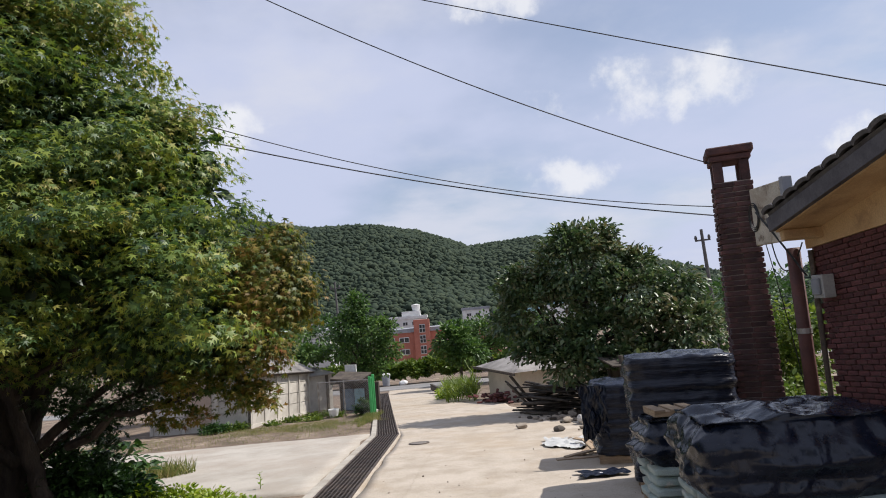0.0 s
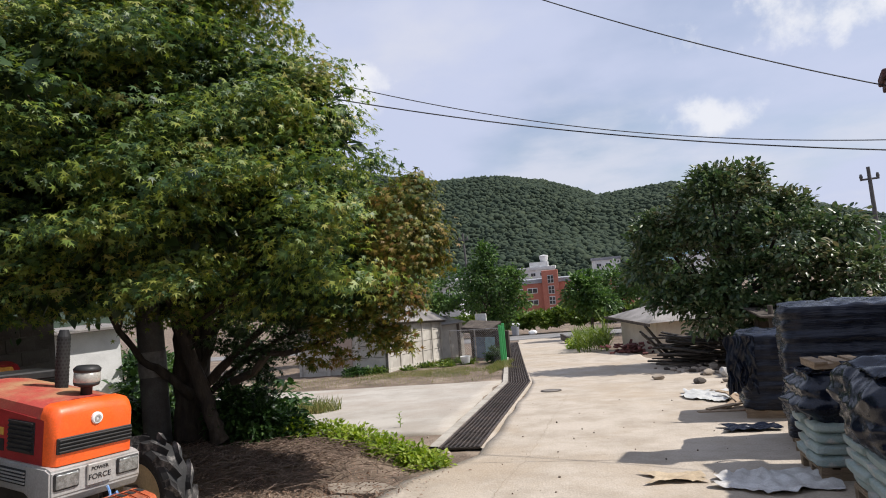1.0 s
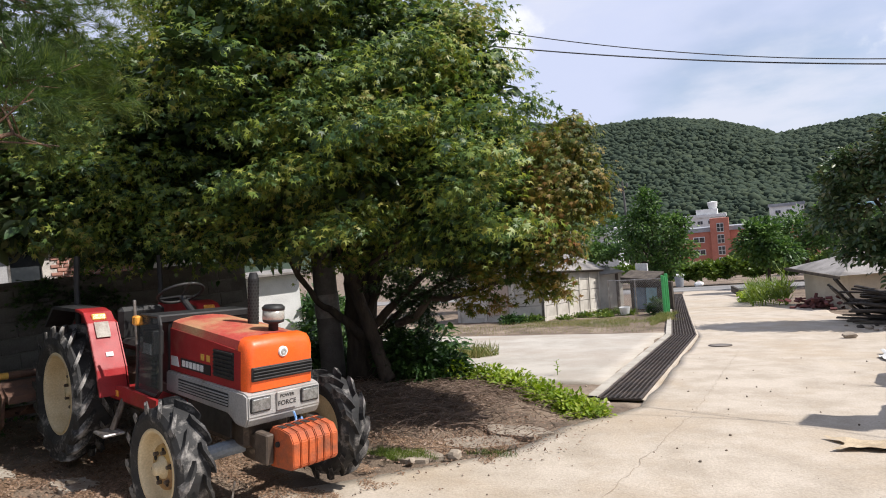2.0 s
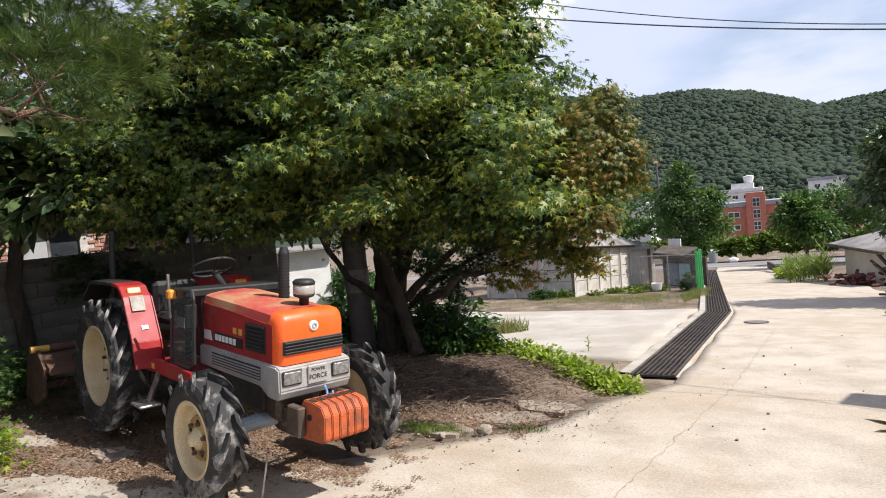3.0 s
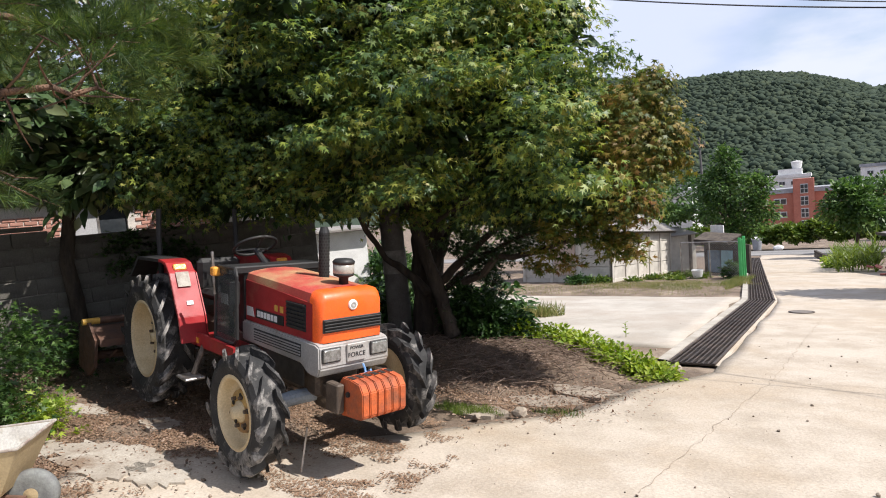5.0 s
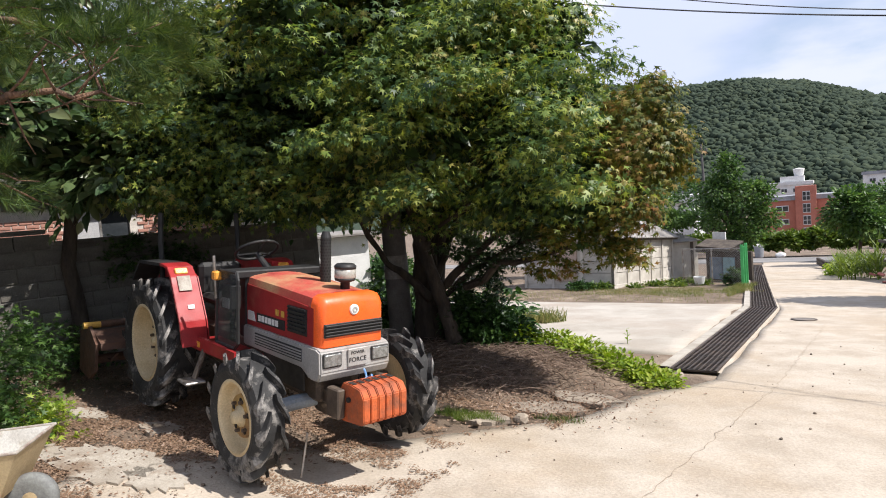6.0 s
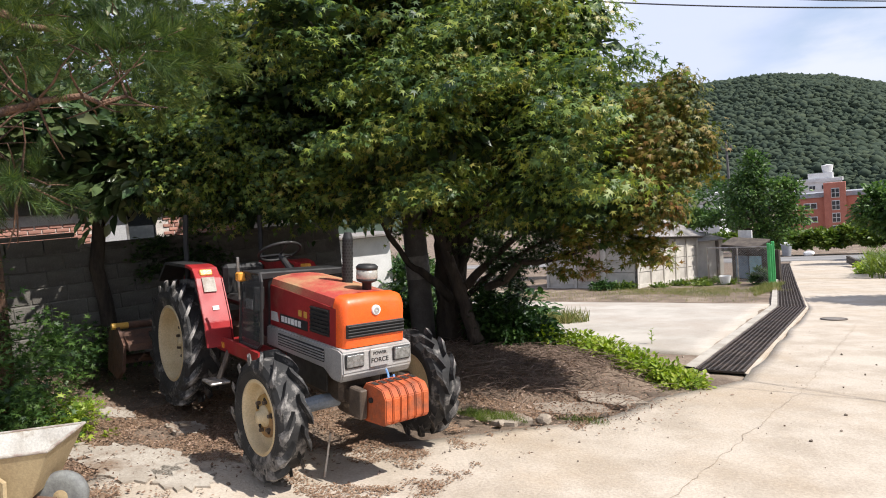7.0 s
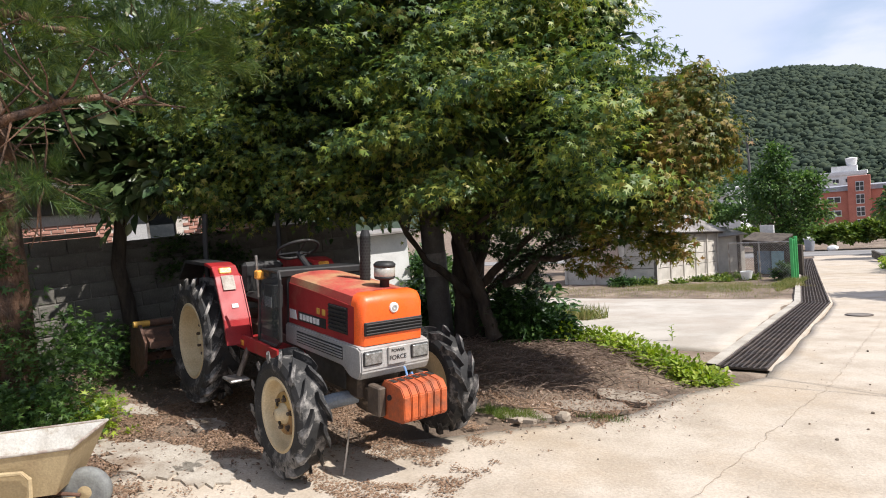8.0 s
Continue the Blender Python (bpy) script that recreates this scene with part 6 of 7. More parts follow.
def make_shed():
    m, length = line_frame(-7.21, 23.25, -6.42, 29.4, 0.42)
    m = m @ pose(0, 0, 0, 0, 5.0, 0)
    shed = thing("panel_shed", "old shed of pale concrete panels with a grey sheet roof", "shed", m)
    bays = 5
    bw = length / bays
    panel = mesh_from(box(0.06, bw - 0.06, 0.0, 0.06, 0.01, 0.435, 0.006), "panel", PANEL)
    for i in range(bays):
        for r in range(4):
            p = part("panel", panel, None, shed)
            p.location = (i * bw, 0.02 + rng.normal() * 0.004, -2.32 + r * 0.445)
    for i in range(bays + 1):
        part("post", box(i * bw - 0.06, i * bw + 0.06, -0.03, 0.12, -2.5, -0.52, 0.008), PANEL, shed)
    # gable end towards the lane's top, turned away from the long wall
    gable = mesh_from(box(-0.02, 0.04, 0.06, 1.24, 0.01, 0.435, 0.006), "panel", PANEL)
    for i in range(3):
        for r in range(4):
            p = part("panel", gable, None, shed)
            p.location = (0.02, 0.05 + i * 1.25, -2.32 + r * 0.445)
    for i in range(4):
        part("post", box(-0.06, 0.1, i * 1.25 - 0.02, i * 1.25 + 0.1, -2.5, -0.5, 0.008), OLD_WOOD if i == 0 else PANEL, shed)
    part("gable", merge(None, prism([(0.0, -0.54), (3.8, -0.54), (1.22, 0.14)], -0.04, 0.02), Matrix.Rotation(radians(90), 4, "Z")), PANEL, shed)
    part("plinth", box(0.0, length, 0.0, 0.1, -2.75, -2.31, 0.01), PANEL, shed)
    part("plinth", box(0.0, 0.1, 0.102, 3.74, -2.75, -2.31, 0.01), PANEL, shed)
    part("back_wall", box(0, length, 3.74, 3.84, -2.5, -0.52), PANEL, shed)
    part("end_wall", box(length - 0.08, length, 0.1, 3.76, -2.5, -0.52), PANEL, shed)
    part("door", box(-0.05, 0.02, 1.5, 2.4, -2.2, -0.6, 0.01), mat("pinkish_board", (0.42, 0.33, 0.27), (0.35, 0.27, 0.21), 0.85, 2, 50, 0.2), shed, "faded pinkish boarded opening")
    for s, tilt, w in ((0, 28, 1.66), (1, -16, 2.86)):
        # corrugated sheets
        bm = bmesh.new()
        nx = 60
        rows = []
        for j in range(2):
            rows.append([bm.verts.new((-0.35 + (length + 0.7) * i / nx, j * w, 0.025 * (i % 2))) for i in range(nx + 1)])
        for i in range(nx):
            bm.faces.new((rows[0][i], rows[0][i + 1], rows[1][i + 1], rows[1][i]))
        ext = bmesh.ops.extrude_face_region(bm, geom=bm.faces[:])
        for v in [g for g in ext["geom"] if isinstance(g, bmesh.types.BMVert)]:
            v.co.z += 0.03
        bmesh.ops.recalc_face_normals(bm, faces=bm.faces[:])
        bm.transform(pose(0, -0.25, -0.60, tilt, 0, 0) if s == 0 else pose(0, 4.05, -0.60, tilt, 0, 0) @ pose(0, -w, 0))
        part("roof", bm, ROOF_GREY, shed, "grey weathered corrugated roof")
    part("eave_board", box(-0.3, length + 0.3, -0.16, -0.13, -0.66, -0.54), OLD_WOOD, shed)
    # lower pale wall and hut behind
    m2, l2 = line_frame(-6.55, 29.7, -5.6, 30.6, -0.02)
    lean = thing("lean_to", "pale block lean-to behind the panel shed", "shed", m2)
    part("wall", box(0, l2, 0, 0.12, -2.7, -0.95), PANEL, lean)
    part("wall", box(0, 0.12, 0.12, 1.5, -2.7, -0.95), PANEL, lean)
    part("roof", merge(None, box(-0.1, l2 + 0.1, -0.15, 1.7, 0, 0.05), pose(0, 0, -0.95, 8, 0, 0)), ROOF_GREY, lean)
    part("post", box(0.95, 1.08, -0.05, 0.0, -2.7, -0.95), OLD_WOOD, lean)


make_shed()


def make_fence():
    fence = thing("wire_fence", "chain-link fence with green painted posts by the lane", "fence")
    a, b = (-5.4, 26.2), (-3.05, 24.3)
    for x, y in (a, (-4.2, 25.25)):
        z = land(x, y)
        part("post", tube([(x, y, z - 0.1), (x, y, z + 1.35)], 0.025, 8), STEEL, fence)
    for (x, y), h in (((-3.05, 24.2), 1.45), ((-2.96, 24.6), 1.5), ((-3.0, 24.35), 1.4)):
        z = land(x, y)
        part("post", box(x - 0.05, x + 0.05, y - 0.02, y + 0.02, z - 0.1, z + h, 0.008), GREEN_PAINT, fence, "bright green post")
    part("top_rail", tube([(*a, land(*a) + 1.32), (*b, land(*b) + 1.32)], 0.02, 8), STEEL, fence)
    bm = bmesh.new()
    n = 26
    for k in range(n * 2):
        t0 = (k - n) / n
        for sgn in (1, -1):
            pts = []
            for t, h in ((t0, 0.05), (t0 + 0.55, 1.3)):
                t = t if sgn > 0 else 1 - t
                tc = min(max(t, 0), 1)
                pts.append((a[0] + (b[0] - a[0]) * tc, a[1] + (b[1] - a[1]) * tc, land(a[0] + (b[0] - a[0]) * tc, a[1] + (b[1] - a[1]) * tc) + (0.05 + 1.25 * (abs(tc - (t0 if sgn > 0 else 1 - t0)) / 0.55))))
            if 0 <= t0 <= 1 or 0 <= t0 + 0.55 <= 1:
                if (Vector(pts[0]) - Vector(pts[1])).length > 0.1:
                    tube(pts, 0.004, 3, bm, cap=False)
    part("mesh", bm, STEEL, fence, "thin wire mesh", kind="stuff")
    # shelter with a blue door and dark sheets behind the fence
    hut = thing("lean_shelter", "dark ramshackle shelter with a blue door behind the fence", "shelter", pose(-4.9, 27.3, land(-4.9, 27.3), 0, 0, -28))
    part("wall", box(0, 2.0, 0.3, 0.4, 0, 1.2), OLD_WOOD, hut)
    part("door", box(0.2, 0.75, 0.24, 0.3, 0.05, 0.95, 0.01), mat("faded_blue", (0.16, 0.23, 0.31), (0.12, 0.17, 0.23), 0.7, 3, 50, 0.2), hut, "faded blue door")
    part("door", box(0.8, 1.3, 0.24, 0.3, 0.05, 0.95, 0.01), FAR_BLUE, hut)
    for k in range(5):
        part("roof_sheet", merge(None, box(-0.1, 1.5, -0.2, 0.6, 0, 0.03), pose(0, 0, 1.22 + 0.06 * k, 9 + 2 * k, rng.normal() * 3, rng.normal() * 5)), OLD_WOOD, hut)
    part("white_panel", box(-0.1, 0.5, 0.9, 0.95, 1.0, 1.9), FAR_WHITE, hut)
    tub = thing("white_tub", "white plastic tub in the weeds", "tub", pose(-4.6, 24.9, land(-4.6, 24.9)))
    part("body", lathe([(0.14, 0), (0.2, 0.3), (0.215, 0.3), (0.21, 0.27), (0.16, 0.03)], 20), WHITE, tub)


make_fence()


def make_far_house():
    m, length = line_frame(2.75, 24.6, 1.72, 27.9)
    h = thing("cream_house", "small cream rendered house with a low grey hipped roof", "house", m)
    part("wall", box(0, length, -4.2, 0.0, -2.6, -0.95), CREAM, h)
    bm = bmesh.new()
    e = [bm.verts.new(p) for p in ((-0.3, 0.4, -1.0), (length + 0.4, 0.4, -1.0), (length + 0.4, -4.7, -1.0), (-0.3, -4.7, -1.0))]
    t = [bm.verts.new(p) for p in ((length / 2, -1.4, -0.35), (length / 2, -3.0, -0.35))]
    bm.faces.new((e[0], e[1], t[0]))
    bm.faces.new((e[1], e[2], t[1], t[0]))
    bm.faces.new((e[2], e[3], t[1]))
    bm.faces.new((e[3], e[0], t[0], t[1]))
    bm.faces.new(e[::-1])
    ext = bmesh.ops.recalc_face_normals(bm, faces=bm.faces[:])
    part("roof", bm, ROOF_GREY, h, "grey tiled roof")
    part("fascia", box(-0.5, length + 0.5, 0.47, 0.52, -1.09, -0.99), OLD_WOOD, h)
    part("base_course", box(-0.02, length + 0.02, -0.02, 0.03, -2.6, -2.25), BRICK, h)


make_far_house()


def make_brick_pile():
    pile = thing("brick_pile", "heap of red bricks against the cream house", "bricks")
    me = mesh_from(box(-0.1, 0.1, -0.05, 0.05, -0.03, 0.03, 0.004), "brick", BRICK)
    for k in range(90):
        x, y = rng.normal(1.75, 0.35), rng.normal(25.4, 0.5)
        b = part("brick", me, None, pile)
        b.matrix_basis = pose(x, y, land(x, y) + 0.03 + 0.35 * rng.random() ** 2, rng.normal() * 15, rng.normal() * 15, rng.random() * 180)


make_brick_pile()


def make_corn():
    for k in range(46):
        x, y = rng.uniform(-0.2, 1.15), rng.uniform(27.0, 30.0)
        base = on_land(x, y)
        corn = thing("corn_plant", "tall green corn plant with arching leaves", "corn", group="corn patch") if k == 0 else None
        if k == 0:
            part("stalk", tube([(0, 0, 0), (0, 0, 1.3)], [0.018, 0.008], 6), WEED_LEAF, corn)
            n = 16
            at = np.array([(0, 0, 0.15 + 1.2 * i / n) for i in range(n)])
            d = np.array([(math.cos(i * 2.6), math.sin(i * 2.6), 0.9) for i in range(n)])
            me = leaves("leaf", "blade", at, d, np.tile([[0, 0, 1.0]], (n, 1)) - d * 0.4, 0.65 + 0.2 * rng.random(n), HEDGE_LEAF)
            part("leaf", me, None, corn, kind="stuff")
            corn.matrix_basis = Matrix.Translation(base)
            first = corn
        else:
            c = copy_thing(first, pose(*base, rng.normal() * 5, rng.normal() * 5, rng.random() * 360))
            s = 0.75 + 0.35 * rng.random()
            c.scale = (s, s, s * 0.62)


make_corn()

broad_tree("roadside_tree", "leafy green tree behind the wire fence", -3.9, 29.8, [(-4.1, 30.0, 2.1, 0.55, 0.6, 0.7), (-4.5, 30.0, 1.2, 0.85, 0.8, 0.75), (-3.4, 29.9, 0.9, 0.75, 0.8, 0.8), (-2.8, 29.8, 0.0, 0.65, 0.7, 0.8), (-4.5, 30.0, 0.1, 0.9, 0.8, 0.7), (-5.5, 30.9, 0.0, 0.8, 0.6, 0.5), (-6.6, 31.3, 0.0, 0.9, 0.7, 0.55), (-3.5, 29.6, -0.8, 0.8, 0.7, 0.6), (-2.7, 29.9, 1.0, 0.4, 0.4, 0.5)], 560, 16, 0.34, 0.17, SUNNY_LEAF, trunk_r=0.1, jitter=0.7)
broad_tree("roadside_tree", "young green tree near the cross road", 0.9, 40.0, [(0.6, 40.0, -0.5, 1.4, 1.4, 1.3), (1.3, 40.0, -1.2, 1.4, 1.3, 0.9)], 300, 14, 0.45, 0.28, SUNNY_LEAF, trunk_r=0.1)
broad_tree("roadside_tree", "broad green tree beyond the cream house", 3.2, 45.0, [(3.1, 45.0, -0.5, 2.2, 2.0, 1.5), (1.9, 45.0, -1.2, 1.6, 1.5, 1.1), (5.2, 44.0, -0.6, 2.4, 2.0, 1.8)], 460, 14, 0.5, 0.24, SUNNY_LEAF, trunk_r=0.14)
broad_tree("roadside_tree", "bushy tree behind the panel shed", -9.0, 31.0, [(-8.0, 31.0, 0.2, 2.0, 1.5, 1.1), (-11.0, 31.0, 1.0, 2.6, 2.0, 2.0), (-15, 30, 1.2, 3.0, 2.4, 2.6)], 560, 14, 0.5, 0.24, SUNNY_LEAF, trunk_r=0.16)
broad_tree("roadside_tree", "distant bushy tree before the village", -14.0, 62.0, [(-13.0, 62.0, -0.2, 4.0, 3.0, 2.6), (-20.0, 60.0, 0.5, 5.0, 3.0, 3.2), (-8.0, 64.0, -1.5, 3.0, 2.5, 2.0)], 520, 12, 0.8, 0.42, BROAD_LEAF, trunk_r=0.2)
broad_tree("roadside_tree", "distant trees in front of the village", 9.0, 70.0, [(9.0, 70.0, -1.5, 4.5, 3.0, 2.2), (17.0, 66.0, -1.0, 5.0, 3.0, 2.6), (27, 60, -0.5, 6, 4, 3.0)], 620, 12, 0.8, 0.42, BROAD_LEAF, trunk_r=0.2)


def make_hedge():
    n = 9
    blobs = [(-12 + 20 * i / n, 54.4 + 0.5 * (i % 2), land(0, 54) + 0.8, 1.7, 1.1, 1.05 + 0.12 * (i % 3)) for i in range(n + 1)]
    shrub("hedge", "long dense green hedge along the cross road", blobs, 1500, 16, 0.4, 0.36, HEDGE_LEAF, "diamond", 0.6, "hedge")
    field = [(-26 + 9 * i, 78 + 5 * (i % 2), land(0, 80) + 0.1, 6.5, 6.0, 0.75) for i in range(7)]
    shrub("field_crop", "low green crops in the field before the village", field, 1300, 12, 0.9, 0.6, HEDGE_LEAF, "diamond", 0.5, "crops")


make_hedge()

shrub("verge_weeds", "low green weeds on the verge below the shed", [ground_blob(x, y, 0.4, 0.3, h) for x, y, h in ((-6.6, 23.6, 0.1), (-6.1, 24.4, 0.14), (-5.5, 25.2, 0.16), (-5.2, 24.3, 0.1), (-4.5, 25.0, 0.13), (-5.0, 26.2, 0.16), (-8.0, 22.6, 0.22), (-7.6, 22.8, 0.18))], 190, 12, 0.2, 0.12, HEDGE_LEAF, "diamond")
shrub("verge_weeds", "green weeds beside the corn", [ground_blob(-0.35, 33.5, 0.4, 1.4, 0.3), ground_blob(-0.2, 30.6, 0.4, 0.8, 0.35)], 100, 12, 0.2, 0.14, WEED_LEAF, "diamond")
shrub("verge_weeds", "leafy plants at the fence foot", [ground_blob(-3.4, 24.9, 0.4, 0.4, 0.5), ground_blob(-8.3, 22.3, 0.5, 0.3, 0.3)], 110, 12, 0.2, 0.14, BROAD_LEAF, "diamond")


def make_verge_grass():
    n = 7000
    x = rng.uniform(-14, -2.7, n)
    y = 17.9 + rng.random(n) * (2.2 + 0.35 * (x + 14))
    at = np.array([(a, b, land(a, b) - 0.01) for a, b in zip(x, y)])
    d = np.stack([rng.normal(0, 0.5, n), rng.normal(0, 0.5, n), np.ones(n)], 1)
    me = leaves("verge_grass", "blade", at, d, unit(n) + np.array([[0, -0.3, 0.2]]), 0.03 + 0.08 * rng.random(n), GRASS)
    tagged(new("verge_grass", me), "short dry grass on the verge behind the yard", "grass", kind="stuff")


make_verge_grass()


def make_bin():
    b = thing("litter_bin", "grey cylindrical litter bin by the cross road", "bin", pose(-5.05, 52.6, land(-5, 52)))
    part("body", lathe([(0.28, 0), (0.36, 0.85), (0.34, 0.85), (0.26, 0.03)], 20), FAR_GREY, b)
    part("lid", lathe([(0.40, 0.85), (0.40, 0.92), (0.3, 1.0), (0.0, 1.02)], 20), FAR_WHITE, b)
    stone("boulder", -3.6, 52.6, 0.4, FAR_WHITE, "pale white stone beside the litter bin")
    pl = thing("timber_planter", "low dark timber bed edge beside the lane", "planter", pose(-0.6, 35.4, land(-0.6, 35.4), 0, 0, 12))
    for k in range(3):
        part("board", box(0, 2.4, -0.06, 0.06, 0.12 * k, 0.12 * k + 0.11, 0.01), OLD_WOOD, pl)
    for k in range(3):
        part("board", box(-0.06, 0.06, 0, 2.0, 0.12 * k, 0.12 * k + 0.11, 0.01), OLD_WOOD, pl)


make_bin()


def storey_building(name, label, x0, x1, y, z0, z1, depth, wall, roof, rows, cols, win_w, win_h):
    b = thing(name, label, "building")
    part("wall", box(x0, x1, y, y + depth, z0, z1), wall, b)
    part("roof", box(x0 - 0.3, x1 + 0.3, y - 0.3, y + depth + 0.3, z1, z1 + 0.9), roof, b)
    for z in rows:
        for x in cols:
            w = part("window", box(x - win_w / 2, x + win_w / 2, y - 0.08, y - 0.01, z - win_h / 2, z + win_h / 2), FAR_WHITE, b, "white framed window")
            for s in (-1, 1):
                part("pane", box(x + s * win_w * 0.24 - win_w * 0.2, x + s * win_w * 0.24 + win_w * 0.2, y - 0.14, y - 0.09, z - win_h * 0.38, z + win_h * 0.38), WINDOW, w)
    return b


red = storey_building("brick_apartment", "salmon red brick building with a stair tower", -14.0, 14.0, 150, -14, -3.2, 10, RED_BLDG, FAR_GREY, (-4.9, -7.7, -10.5), (-12.4, -9.0, 1.2, 4.4, 7.6, 10.8), 2.4, 1.3)
tower = part("stair_tower", box(-6.5, -2.75, 148.6, 153, -14, -0.35), RED_BLDG, red, "projecting red stair tower")
for z in (-2.4, -4.9, -7.4, -9.9):
    w = part("window", box(-5.2, -3.8, 148.5, 148.59, z - 1.0, z + 0.95), FAR_WHITE, tower)
    for s in (-1, 1):
        for k in (-1, 1):
            part("pane", box(-4.5 + s * 0.35 - 0.28, -4.5 + s * 0.35 + 0.28, 148.42, 148.49, z + k * 0.45 - 0.4, z + k * 0.45 + 0.36), WINDOW, w)
white = storey_building("white_apartment", "white building with stepped roof behind the red one", -16.5, -4.5, 205, -9, -0.6, 10, FAR_WHITE, FAR_WHITE, (-2.1, -4.8), (-14.5, -11.5, -8.5), 1.6, 1.3)
part("roof_house", box(-12.5, -6.5, 206, 212, -0.6, 1.9), FAR_WHITE, white)
part("water_tank", lathe([(1.1, 1.9), (1.3, 2.6), (1.5, 3.9), (0.0, 4.2)], 16, m=Matrix.Translation((-7.8, 209, 0))), FAR_WHITE, white, "white rooftop water tank")
storey_building("house", "low pale house among the trees", -28, -20, 120, -9, 0.0, 8, FAR_WHITE, FAR_GREY, (-1.6,), (-26, -23), 1.4, 1.2)
storey_building("house", "low house with a flat blue roof", 22, 32, 190, -9, -1.2, 8, FAR_WHITE, FAR_BLUE, (-2.6,), (24, 27, 30), 1.6, 1.2)
storey_building("house", "long low house with a pale grey roof", 34, 58, 200, -9, 0.2, 8, FAR_WHITE, FAR_BLUE, (-2.0,), (36, 41, 46, 51, 56), 1.6, 1.2)
storey_building("house", "small white house at the wood's edge", 8, 17, 215, -9, 0.6, 8, FAR_WHITE, FAR_GREY, (-1.0,), (10, 13), 1.6, 1.2)
storey_building("house", "white house beyond the panel shed", -24, -14, 78, -8, -0.4, 7, FAR_WHITE, FAR_WHITE, (-1.8,), (-22, -19, -16), 1.5, 1.2)


FAR_POLE = mat("weathered_dark_pole", (0.12, 0.115, 0.11), (0.085, 0.08, 0.078), 0.9, 2, 40, 0.2)


def far_pole(x, y, z, lean):
    p = thing("utility_pole", "distant dark utility pole with crossarm", "utility pole", pose(x, y, land(x, y), 0, lean, 0), group="far utility poles")
    h = z - land(x, y)
    part("shaft", tube([(0, 0, 0), (0, 0, h)], [0.16, 0.085], 12), FAR_POLE, p)
    part("cross_arm", box(-0.45, 0.45, -0.05, 0.05, h - 0.7, h - 0.6), FAR_POLE, p)
    for s in (-0.4, 0.4):
        part("insulator", lathe([(0.07, h - 0.6), (0.09, h - 0.5), (0.05, h - 0.35), (0, h - 0.35)], 10, m=Matrix.Translation((s, 0, 0))), FAR_POLE, p)


far_pole(-9.6, 59.5, 5.1, -1.5)
far_pole(16.0, 36.8, 5.05, -2.0)
far_pole(13.2, 26.72, 5.3, 0.0)


def cable(name, label, pts, r, n=40):
    """A hanging cable through three points."""
    a, b, c = (np.array(p, float) for p in pts)
    line = []
    for i in range(n + 1):
        t = i / n
        line.append(tuple(a * (1 - t) * (1 - 2 * t) + b * 4 * t * (1 - t) + c * t * (2 * t - 1)))
    solid(name, tube(line, r, 5), WIRE, label, "cable")


cable("overhead_cable", "thin black overhead cable to the chimney side", [(-5.68, 8.95, 8.39), (-0.76, 8.82, 5.42), (3.56, 8.35, 3.26)], 0.008)
cable("overhead_cable", "thin black overhead cable across the sky", [(-4.91, 12.80, 9.56), (2.01, 10.01, 6.12), (5.47, 7.22, 3.71)], 0.009)
cable("overhead_cable", "pair of black overhead cables across the lane", [(-19.45, 21.78, 13.69), (-2.73, 28.66, 8.48), (13.00, 26.67, 4.92)], 0.022)
cable("overhead_cable", "thick black overhead cable across the lane", [(-20.18, 21.78, 12.35), (-3.39, 28.66, 8.33), (13.00, 26.67, 4.48)], 0.03)
# ---- right side: persimmon, lumber, wrapped stacks, chimney, brick house ----
broad_tree("persimmon_tree", "wide persimmon tree with drooping dark glossy leaves", 3.9, 19.3, [(4.2, 19.2, 2.5, 1.5, 1.5, 1.4), (3.2, 19.4, 1.3, 1.6, 1.4, 1.2), (5.5, 18.3, 1.4, 1.4, 1.3, 1.1), (6.7, 17.6, 0.5, 1.1, 1.1, 0.9), (4.6, 18.4, 0.4, 1.6, 1.2, 0.9), (2.4, 19.5, 2.1, 0.8, 0.8, 0.7), (6.0, 18.0, -0.3, 1.5, 1.0, 0.8), (3.4, 18.9, 0.1, 1.0, 0.8, 0.6), (3.9, 19.2, 3.2, 0.8, 0.8, 0.7), (2.0, 19.6, 1.1, 0.7, 0.7, 0.6), (3.5, 18.0, -0.3, 0.9, 0.7, 0.7), (4.9, 17.4, -0.3, 1.1, 0.8, 0.7), (2.6, 19.0, 0.3, 0.7, 0.6, 0.6), (5.81, 18.60, 2.43, 0.6, 0.6, 0.5), (6.77, 18.20, 1.83, 0.6, 0.6, 0.5), (4.84, 19.00, 3.41, 0.6, 0.6, 0.5), (7.13, 17.80, 0.82, 0.6, 0.6, 0.5), (2.36, 19.40, 2.26, 0.6, 0.6, 0.5)], 1600, 16, 0.32, 0.17, PERSIMMON_LEAF, "oval", 0.15, 0.5)


